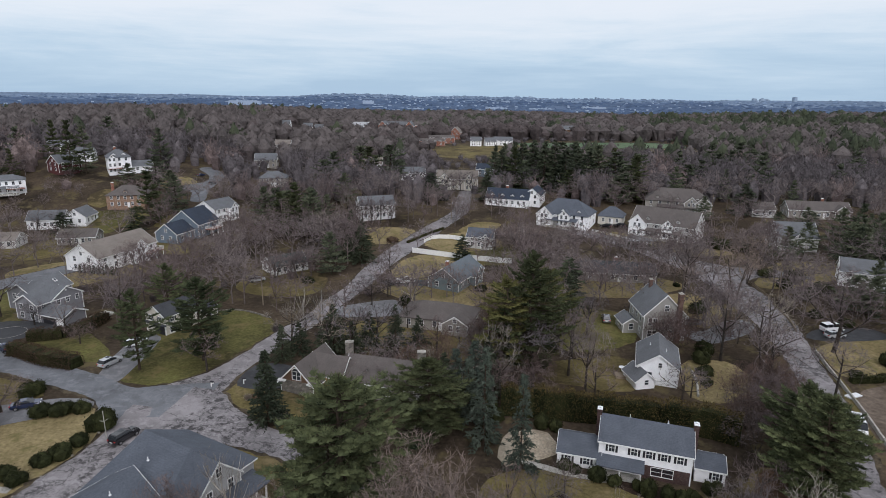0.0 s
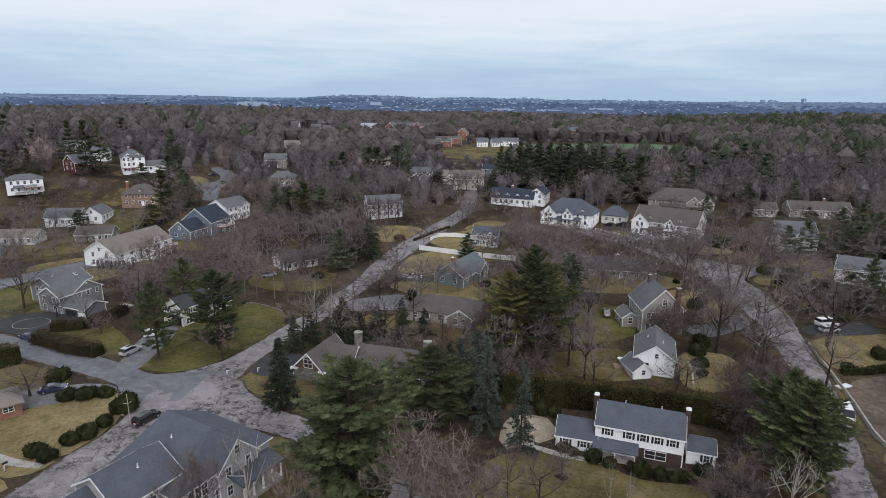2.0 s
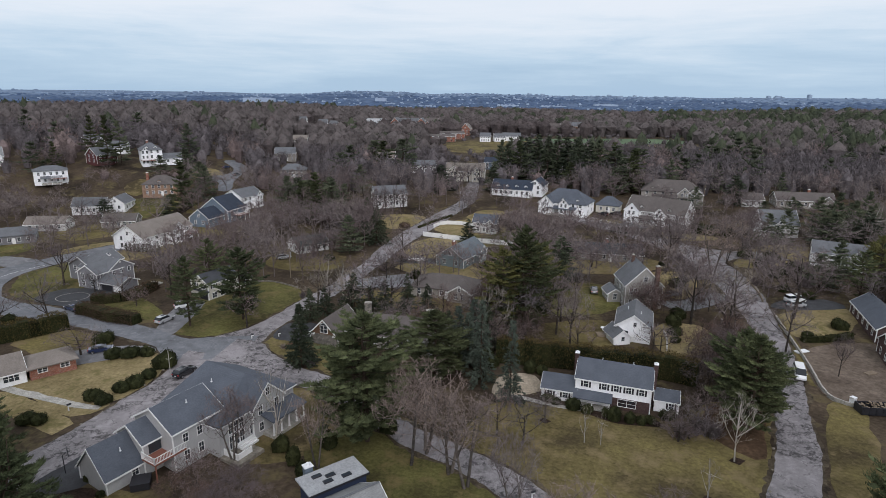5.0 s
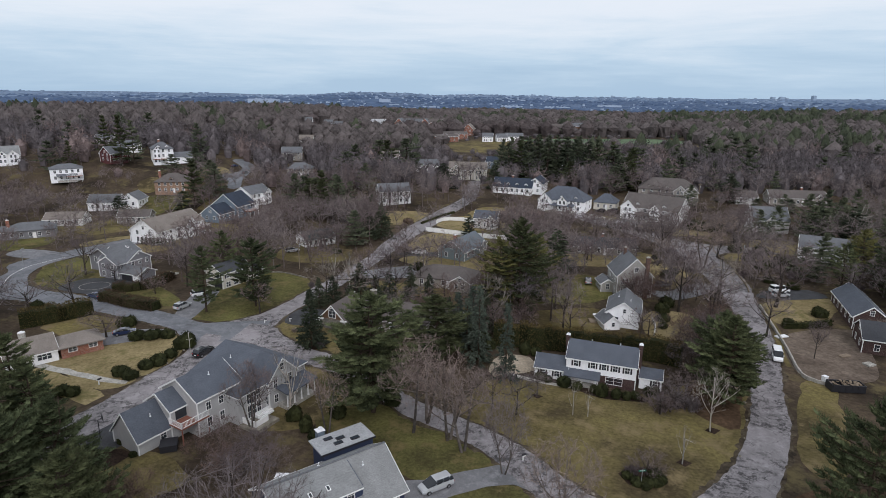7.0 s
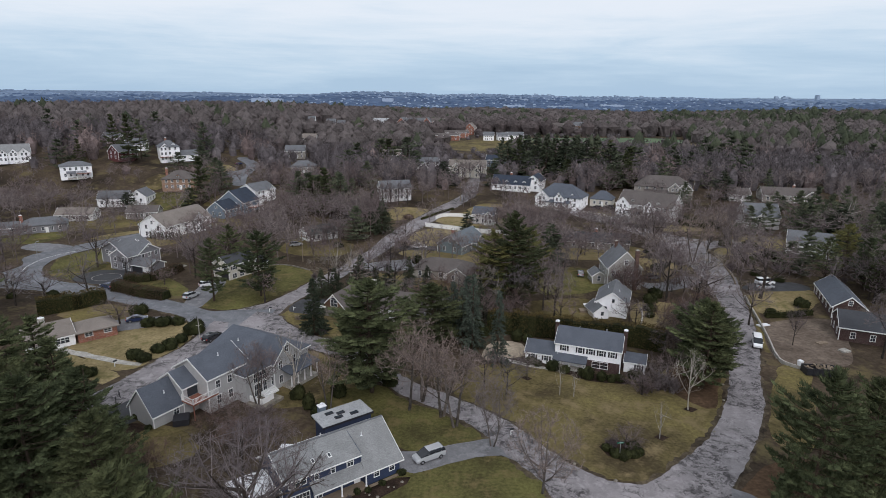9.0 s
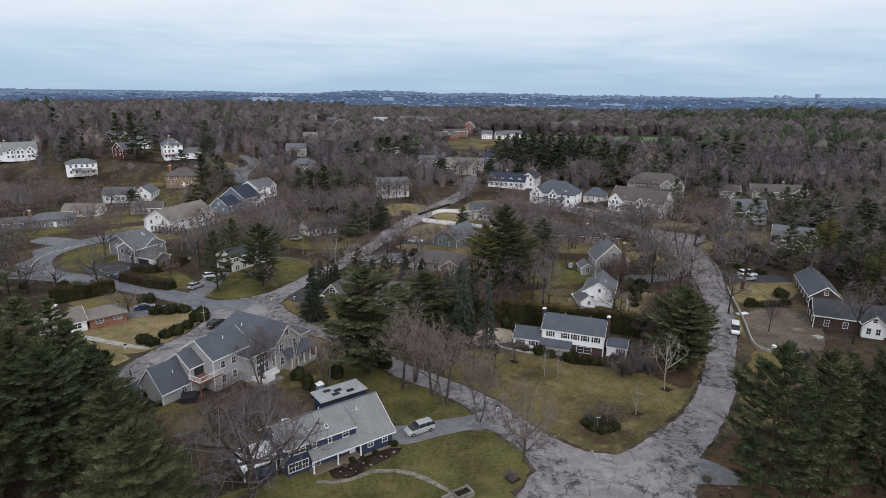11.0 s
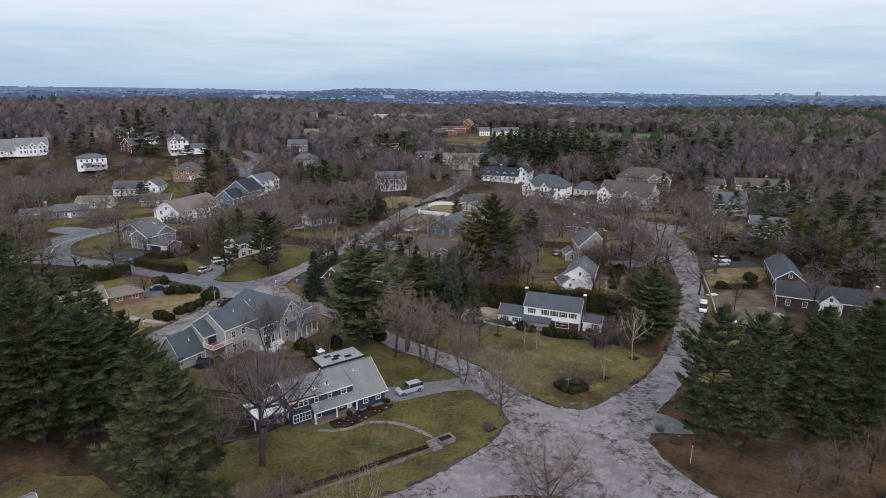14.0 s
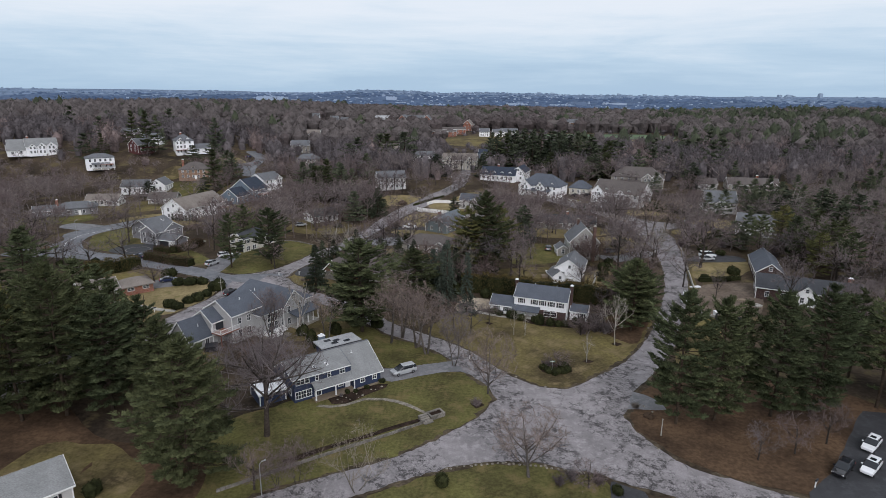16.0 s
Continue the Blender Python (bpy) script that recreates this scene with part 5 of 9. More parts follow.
def simple_house(name, label, x, y, turn, L, W, eave, rise, wall, roof, storeys=2, n=5, side=2, stack=None, hip=0.0, shut=False, group="houses of the neighbourhood", cross=None, lower=0, dorm=0, annex=(), cross_wall=None, deck=None, verandah=False):
    """A plain body with rows of windows; cross adds a front gable, lower a lower wing."""
    hs = house(name, label, x, y, turn, group=group)
    bl = block(hs, x, y, turn, L, W, eave, rise, wall, roof, hip=hip)
    lift = eave / storeys
    for k in range(storeys):
        windows(bl, "f", k * lift + 0.9, even(n, L - 1.5), 0.9, 1.35, shut)
        windows(bl, "b", k * lift + 0.9, even(n, L - 1.5), 0.9, 1.35)
        for sd in "lr":
            windows(bl, sd, k * lift + 0.9, even(side, W - 1.5), 0.9, 1.35)
    if not hip and rise > 2.4:
        window(bl, "l", 0, eave + 0.4, 0.8, 1.1), window(bl, "r", 0, eave + 0.4, 0.8, 1.1)
    door(bl, "f", L * 0.08)
    if cross is not None:
        for cs in cross:
            m = pose(x, y, 0, 0, 0, turn) @ pose(cs * L, -W * 0.42, 0)
            cw = min(5.4, L * 0.3) * (1.0, 0.78, 1.15)[len(hs.children) % 3]
            cb = block(hs, m.translation.x, m.translation.y, turn + 90, W * 0.5, cw, eave, min(rise * 0.72, cw * 0.46), cross_wall or wall, roof)
            for k in range(storeys):
                windows(cb, "l", k * lift + 0.9, (-0.9, 0.9), 0.8, 1.35)
            window(cb, "l", 0, eave + 0.2, 0.7, 0.9)
    if lower:
        m = pose(x, y, 0, 0, 0, turn) @ pose((L / 2 + abs(lower) / 2 - 0.1) * (1 if lower > 0 else -1), 0.4, 0)
        lb = block(hs, m.translation.x, m.translation.y, turn, abs(lower), W * 0.78, min(2.7, eave), rise * 0.7, wall, roof)
        windows(lb, "f", 0.8, even(2, abs(lower) - 1), 1.0, 1.2)
    for ax, ay, at, aL, aW, ae, ar in annex:
        ab = block(hs, ax, ay, at, aL, aW, ae, ar, wall, roof)
        windows(ab, "l", 0.9, even(2, aW - 2), 0.9, 1.3), windows(ab, "f", 0.9, even(2, aL - 2), 0.9, 1.3), windows(ab, "r", 0.9, even(2, aW - 2), 0.9, 1.3)
        window(ab, "l", 0, ae + 0.3, 0.9, 1.0)
    if deck is not None:
        m = on_wall(bl, "f", deck * L, 0)
        part("deck", Geo().box(-3.2, -3.2, 2.2, 3.2, -0.02, 2.45, m), M["deck"], hs, "raised timber deck")
        for px0 in (-3.0, 0, 3.0):
            part("deck_post", Geo().box(px0 - 0.1, -3.1, -0.6, px0 + 0.1, -2.9, 2.2, m), M["trim"], hs)
        railing(hs, m @ pose(0, 0, 2.45), 6.2, 3.1)
    if verandah:
        porch(bl, "f", 0, L * 0.6, 2.6, 2.6, 5, roof)
    for k in range(dorm):
        dormer(bl, even(dorm, L - 1.5)[k], -1, 1.7, None, 1.0, 2.4, wall, roof, 1.0)
    if stack is not None:
        m = pose(x, y, 0, 0, 0, turn) @ pose(stack * L, 0.5, 0)
        chimney(hs, m.translation.x, m.translation.y, eave, eave + rise + 1.0, 1.0, 0.8, "brick", turn)
    return hs, bl


HS = ([("longwhite", "long white house with tan roof and rear decks", -102.5, 178.2, 73, 23, 12.2, 4.8, 3.8, "side_white", "roof_tan", dict(cross=(0.12,), n=6, deck=0.34)), ("bluefar", "slate-blue gabled house with navy roof", -93.2, 217, 74.4, 11.6, 12.8, 5, 4.8, "side_slateblue", "roof_navy", dict(n=3, annex=((-95.9, 206.9, 74, 9.3, 8.9, 3.4, 3.3),), deck=0.1)), ("whitebehind", "white house with grey roof behind the blue one", -91.2, 235.2, 65, 12.5, 10.6, 5.3, 2.9, "side_white", "roof_mid", dict(n=4, cross=(0.2,))), ("brickhip", "brown brick house with hipped grey roof and a dormer", -132.8, 247, 12, 14.5, 11, 5.2, 3.4, "brick_tan", "roof_brown", dict(hip=5.2, n=5, stack=-0.42, dorm=1)), ("white3", "white three-storey house with grey hipped roof and dormers", -156.5, 285, 34, 10, 10, 7.4, 3.4, "side_white", "roof_mid", dict(storeys=3, hip=4.0, lower=9.5, dorm=2, n=3, deck=-0.2, cross=(-0.32,), stack=-0.1))] +
    [("redgambrel", "dark red house with grey roof among trees", -177, 276, 62, 10.5, 9, 4.6, 3.4, "side_darkred", "roof_mid", dict(cross=(0.15,), n=4)), ("deckwhite", "white house with two-level porches", -187.5, 251.5, 36, 13.5, 8.2, 5.8, 2.0, "side_white", "roof_mid", dict(n=5, hip=4.0, deck=0.22, verandah=True)), ("chapel", "large white house with pale grey roof and three tall gables", -232, 269, 40, 15, 9.5, 4.6, 4.2, "side_white", "roof_grey", dict(cross=(-0.3, 0.0, 0.3), n=5, lower=-9, stack=-0.4, annex=((-252, 276, 40, 9, 7, 4.2, 3.0),))), ("ranchleft", "white and grey low house with hipped roof and deep eaves", -152, 176, 30, 15, 9, 3.0, 2.2, "side_darkgrey", "roof_mid", dict(storeys=1, hip=4.0, lower=-8, stack=-0.46)), ("cl1", "white cottage with grey roof behind bare trees", -151.8, 222.9, 10, 12.7, 7.8, 3.5, 2.9, "side_white", "roof_mid", dict(storeys=1)), ("cl2", "white cottage with grey roof behind bare trees", -142.1, 227.6, 95, 9.7, 7.7, 3.3, 2.9, "side_white", "roof_mid", dict(storeys=1, n=3)), ("lowroof", "low brown house with tan roof", -152, 196, 10, 14, 8, 2.8, 2.2, "side_pale", "roof_tan", dict(storeys=1)), ("lowroof2", "low brown house with tan roof", -128, 203, 12, 12, 8, 2.8, 2.2, "side_stonegrey", "roof_brown", dict(storeys=1)), ("greenranch", "white ranch house with dark green-grey roof", -47, 172, 40, 11, 8, 2.8, 2.2, "side_white", "roof_green", dict(storeys=1)), ("bluegreen", "blue-grey house with steep blue-grey roof", 4.9, 161.5, 62, 16, 9.4, 3.2, 3.2, "side_bluegreen", "roof_blue", dict(storeys=1, cross=(0.12,), n=4, stack=-0.3))] +
    [("tanlow", "low house with broad brown hipped roof", 0.5, 131.5, -14, 17, 10, 2.7, 2.6, "side_stonegrey", "roof_brown", dict(storeys=1, hip=4.5, cross=(0.3,))), ("smallgray", "small pale grey house with slate roof", 14.5, 203, -15, 9, 7, 4.4, 2.4, "side_pale", "roof_slate", dict(n=3, cross=(0.25,))), ("navywhite", "long white house with navy roof and dormers", 30.1, 260.7, -18, 19.1, 9.1, 3.3, 3.8, "side_white", "roof_navy", dict(storeys=1, dorm=4, n=7, stack=-0.05)), ("navywhite2", "white cross wing with navy roof", 41.7, 262.2, 70, 11.8, 7.2, 4.9, 2.7, "side_white", "roof_navy", dict(n=4)), ("biggray", "large grey and white house with hipped grey roof, gables and dormers", 50.9, 234.5, -28, 20.4, 12.6, 4.8, 5.2, "side_white", "roof_slate", dict(hip=6.0, cross=(-0.33, 0.06), n=6, dorm=3, verandah=True)), ("biggarage", "hipped garage building with pale walls", 69.7, 236.4, -24, 9.6, 8.6, 3.1, 3.4, "side_cream", "roof_slate", dict(storeys=1, hip=3.6, n=3)), ("cream2", "large cream house with brown-grey roof and gables", 86.5, 220.8, -38, 23.7, 12.5, 5.5, 4.9, "side_pale", "roof_brown", dict(cross=(-0.36, 0.12), n=6, verandah=True, cross_wall="side_white", dorm=2)), ("brownbig", "large taupe house with brown hipped roof and dormers", 102.4, 253.8, -20, 25.7, 11.9, 4.8, 4.8, "side_stonegrey", "roof_brown", dict(hip=6.0, cross=(0.22, 0.4), dorm=3, n=7, verandah=True))] +
    [("ranchmid", "long low grey ranch house with dark roof", 51, 168, -8, 24, 9, 2.8, 2.3, "side_stonegrey", "roof_dark", dict(storeys=1, n=7, stack=0.05)), ("whiteright", "pale grey house with gabled front", 126, 206, -8, 13, 11, 5.2, 4.4, "side_pale", "roof_mid", dict(cross=(-0.05,), n=4)), ("rightc1", "small pale house with brown roof", 136.2, 248.2, -5, 9.3, 7.4, 3.2, 2.4, "side_pale", "roof_brown", dict(storeys=1, n=3)), ("rightc2", "long grey house with brown roof among trees", 158.8, 246.9, -8, 24.2, 8.4, 3.5, 3, "side_stonegrey", "roof_brown", dict(storeys=1, n=7, stack=0.1, cross=(0.34,))), ("rightg", "white and grey house with slate roof among evergreens", 124, 163, -28, 15, 9, 4.6, 3.0, "side_white", "roof_mid", dict(cross=(0.3,), n=4)), ("lowwhite", "low pale building with white roof edge", 59.5, 311.9, -10, 22.3, 8.9, 3.2, 2.1, "side_white", "roof_grey", dict(storeys=1, n=6, stack=0.1)), ("tanbig", "large tan house with brown roof", 7.8, 301, -5, 20.6, 10.7, 5.7, 3.6, "side_cream", "roof_tan", dict(cross=(-0.3, 0.3), n=6)), ("treewhite", "white house half hidden by bare trees", -27.3, 239.9, 20, 14.3, 8.6, 5.9, 3, "side_white", "roof_mid", dict(n=5)), ("graymid", "grey house with hipped roof among trees", -87, 302.8, 5, 13.4, 8.9, 4.5, 2.9, "side_stonegrey", "roof_mid", dict(hip=4.0))] +
    [("redbrick", "red-brick house with grey roof and white gable", 102.8, 112.4, 71.3, 19.6, 7, 3.4, 2.6, "brick_dark", "roof_slate", dict(storeys=1, n=5, cross=())), ("bigright", "long dark brick house with charcoal roof and white gable", 103.5, 91.6, -22, 24, 9, 3.5, 2.6, "brick_dark", "roof_dark", dict(storeys=1, n=6, cross=(-0.02,), cross_wall="side_white", stack=0.4)), ("corner", "pale clapboard house with light grey roof", -46.1, 1.2, 48, 13, 8, 3.2, 2.2, "side_pale", "roof_grey", dict(storeys=1, n=4, shut=True))])
YARD = random.Random(31)
for i, (key, label, x, y, turn, L, W, eave, rise, wall, roof, more) in enumerate(HS):
    simple_house("house", label, x, y, turn, L, W, eave, rise, wall, roof, **more)
    if y > 215 or x > 95:
        continue
    cx, cy = x + YARD.uniform(-4, 4), y - 8 + YARD.uniform(-4, 2)
    ring = [(cx + math.cos(a) * (L * 0.55 + YARD.uniform(4, 11)), cy + math.sin(a) * YARD.uniform(9, 17)) for a in [k * 0.7854 for k in range(8)]]
    drape("lawn", ring, M[YARD.choice(("lawn", "lawn_green", "lawn", "lawn_tan"))], 0.014 + 0.0009 * i, "patchy winter lawn round a house", "lawn", clear=False)

# far buildings: the school and houses on the rise
FAR = [(27.8, 514.9, -4, 9.4, 8.6, 4.7, 3.1, "side_white", "roof_mid", "tall white house beside the field"),
    (40.1, 517.5, 8, 9.3, 7.8, 3.9, 3.1, "side_white", "roof_mid", "white house beside the field"),
    (-152.7, 577.8, 0, 9.7, 7.6, 4.8, 3.5, "side_white", "roof_mid", "far white house on the rise"),
    (-134.5, 592.7, 10, 8.8, 8.1, 5.1, 3.7, "side_white", "roof_mid", "far white house on the rise"),
    (-126.4, 608.2, -6, 9, 7.5, 4.5, 3.8, "side_white", "roof_mid", "far white house on the rise"),
    (-17.1, 328, 6, 14.2, 8, 4.5, 2.7, "side_white", "roof_mid", "white house behind trees"),
    (27.2, 345.9, -12, 14.1, 8.8, 4.4, 2.7, "side_slateblue", "roof_navy", "dark-roofed house behind trees"),
    (-108.7, 364, 10, 12.8, 8.6, 5.1, 3.4, "side_stonegrey", "roof_mid", "grey far house among trees"),
    (-43.2, 365.3, 0, 11.4, 7.9, 4.4, 3.5, "side_white", "roof_tan", "far house among trees"),
    (-181, 297.7, 10, 10.5, 6.5, 3.9, 2.6, "side_white", "roof_mid", "far white house among trees"),
    (-213.7, 330.4, 0, 10.5, 6.5, 3.9, 2.6, "side_white", "roof_mid", "far white house among trees"),
    (-118.2, 440, 0, 11.1, 8, 4.8, 3.2, "side_pale", "roof_tan", "far pale house among trees"),
    (-97, 690, 6, 30, 17, 5.5, 6.5, "side_pale", "roof_pale", "pale hall with broad white-grey hipped roof"),
    (-93, 668, 4, 30, 9, 4.5, 2, "brick", "roof_green", "low brick hall front with green-grey roof"),
    (-71, 708, 84, 22, 11, 8, 5.5, "brick", "roof_mid", "gabled red-brick school wing"),
    (-56, 712, 3, 22, 11, 8, 5, "brick", "roof_mid", "long red-brick school building"),
    (-40, 704, 86, 20, 10, 8.5, 5.5, "brick", "roof_mid", "gabled red-brick school wing"),
    (-28, 712, 2, 16, 11, 9.5, 4, "brick", "roof_brown", "tall red-brick school block"),
    (-13, 512, 5, 27, 11, 4.6, 1.6, "brick", "roof_brown", "low brick building with flat brown roof"),
    (-4, 540, 8, 26, 12, 5.2, 1.8, "brick", "roof_brown", "low brick building behind another"),
    (12, 600, 80, 16, 10, 7, 5, "brick", "roof_tan", "gabled brick house by the field"),
    (52, 524, -6, 16, 8, 4.4, 3, "side_white", "roof_mid", "long white house beside the field"),
    (141, 686, 5, 22, 12, 8, 4, "brick_tan", "roof_mid", "far brick house on the rise"),
    (118, 700, 0, 14, 10, 6, 4, "side_stonegrey", "roof_brown", "far taupe house on the rise")]
for x, y, turn, L, W, eave, rise, wall, roof, label in FAR:
    simple_house("house", label, x, y, turn, L, W, eave, rise, wall, roof, n=max(4, int(L / 5)), side=2, storeys=2, group="far buildings")

# ---- trees: built once by kind, then planted ----


def sliver(g, p, d, length, width, rng):
    """One thin twig or needle spray: a long narrow triangle."""
    d = d.normalized()
    u = d.cross(Vector((rng.gauss(0, 1), rng.gauss(0, 1), rng.gauss(0, 1)))).normalized() * width * 0.5
    k = len(g.v)
    g.v += [tuple(p - u), tuple(p + u), tuple(p + d * length)]
    g.f.append((k, k + 1, k + 2))


def spray(g, p, d, length, width, rng):
    """A spray of needles that lies nearly flat, its face to the sky."""
    d = d.normalized()
    u = (d.cross(Vector((0, 0, 1))) + wobble(rng, 0.45)).normalized() * width * 0.5
    k = len(g.v)
    g.v += [tuple(p - u), tuple(p + u), tuple(p + d * length)]
    g.f.append((k, k + 1, k + 2))


def wobble(rng, k):
    return Vector((rng.gauss(0, k), rng.gauss(0, k), rng.gauss(0, k)))


def fit_crown(geos, H, R):
    """Bring a grown tree to its height and reach."""
    tops = [p for g in geos for p in g.v]
    top = max(p[2] for p in tops)
    reach = sorted(math.hypot(p[0], p[1]) for p in tops)[int(len(tops) * 0.97)]
    for g in geos:
        g.v = [(p[0] * R / reach, p[1] * R / reach, p[2] * H / top) for p in g.v]


def bend_path(p, q, n, bow, rng, loose):
    """A limb's line: it leaves outward and turns upward."""
    mid = Vector((p.x + (q.x - p.x) * (0.5 + bow), p.y + (q.y - p.y) * (0.5 + bow), p.z + (q.z - p.z) * (0.5 - bow)))
    mid += wobble(rng, loose)
    return [p * (1 - t) ** 2 + mid * 2 * t * (1 - t) + q * t * t for t in (k / n for k in range(n + 1))]


def bare_tree_geos(seed, H=15.0, R=6.0, limbs=7, second=6, third=5, fine=6, width=0.045, low=0.26, multi=1, girth=0.28, full=0.5, coarse=False, loose=1.0, twig=1.0, stem=(0.42, 0.6)):
    """A leafless tree: stems, rising limbs, branches and fine twigs that fill an uneven dome."""
    rng = random.Random(seed)
    wood, crown, limb = Geo(), Geo(), Geo()
    zc = H * (low + (1 - low) * 0.42)
    core = Vector((0, 0, zc))
    axes = Vector((R, R, H - zc))

    def within(p, lo=0.84):
        v = p - core
        k = math.sqrt((v.x / axes.x) ** 2 + (v.y / axes.y) ** 2 + (v.z / (axes.z if v.z > 0 else (zc - H * low) * 1.1)) ** 2)
        return core + v * (rng.uniform(lo, 1.0) / k) if k > 1 else p

    stems = []
    for k in range(multi):
        a = 2 * math.pi * k / multi + rng.random()
        out = Vector((math.cos(a), math.sin(a), 0))
        foot = out * (0.3 if multi > 1 else 0.0)
        tip = out * (R * (0.34 if multi > 1 else 0.03)) + Vector((rng.gauss(0, 0.25), rng.gauss(0, 0.25), H * (low + (1 - low) * rng.uniform(*stem))))
        pts = bend_path(foot, tip, 5, 0.06, rng, 0.14 * loose)
        r = girth / multi ** 0.4
        wood.tube(pts, [r * (1 - 0.62 * j / 5) for j in range(6)], 7 if not coarse else 4, False)
        stems.append((pts, r))
    n = limbs * (1 if multi == 1 else 0) + (limbs // 2 + 1) * multi * (multi > 1)
    for i in range(n):
        pts, r = stems[i % multi]
        f = rng.uniform(max(0.3, low / (low + (1 - low) * sum(stem) / 2) * 0.9), 1.0) * 5
        j = min(4, int(f))
        p = pts[j].lerp(pts[j + 1], f - j)
        a = i * 2.4 + rng.uniform(-0.4, 0.4)
        up = math.asin(min(0.98, max(-0.1, (i + 0.6) / n * 1.05 - 0.06 + rng.uniform(-0.1, 0.1))))
        d = Vector((math.cos(a) * math.cos(up) * axes.x, math.sin(a) * math.cos(up) * axes.y, math.sin(up) * axes.z))
        q = core + d * rng.uniform(0.72, 0.95) + Vector((pts[-1].x, pts[-1].y, 0)) * 0.5
        q = within(q)
        arm = bend_path(p, q, 4, 0.12, rng, 0.35 * loose)
        rl = r * rng.uniform(0.36, 0.5)
        limb.tube(arm, [max(rl * (1 - 0.2 * k), width * 0.5) for k in range(5)], 4 if not coarse else 3, False)
        for _ in range(second):
            f = rng.uniform(0.9, 3.9)
            j = int(f)
            s = arm[j].lerp(arm[j + 1], f - j)
            t = within(s + (q - p) * rng.uniform(0.1, 0.4) + wobble(rng, full * R * 0.62) + Vector((0, 0, 0.07 * H)))
            bough = bend_path(s, t, 3, 0.1, rng, 0.22 * loose)
            rb = max(rl * 0.36, width * 0.55)
            if coarse:
                for a0, b0 in zip(bough, bough[1:]):
                    sliver(crown, a0, b0 - a0, (b0 - a0).length * 1.3, width * 1.5, rng)
            else:
                crown.tube(bough, [rb, rb * 0.8, rb * 0.6, rb * 0.35], 3, False)
            for _ in range(third):
                f3 = rng.uniform(0.3, 2.95)
                k3 = int(f3)
                u = bough[k3].lerp(bough[k3 + 1], f3 - k3)
                w = within(u + (t - s) * rng.uniform(0.05, 0.3) + wobble(rng, full * R * 0.27) + Vector((0, 0, 0.03 * H)), 0.9)
                m = u.lerp(w, 0.5) + wobble(rng, 0.1 * loose)
                sliver(crown, u, m - u, (m - u).length * 1.35, width * 1.35, rng)
                sliver(crown, m, w - m, (w - m).length * 1.2, width * 1.15, rng)
                out = (w - u).normalized()
                for _ in range(fine):
                    g = u.lerp(w, rng.uniform(0.25, 1.0))
                    d = out + wobble(rng, 0.55) + Vector((0, 0, 0.22))
                    sliver(crown, g, d, twig * rng.uniform(0.5, 1.1), width, rng)
    fit_crown((wood, crown, limb), H, R)
    return wood, crown, limb


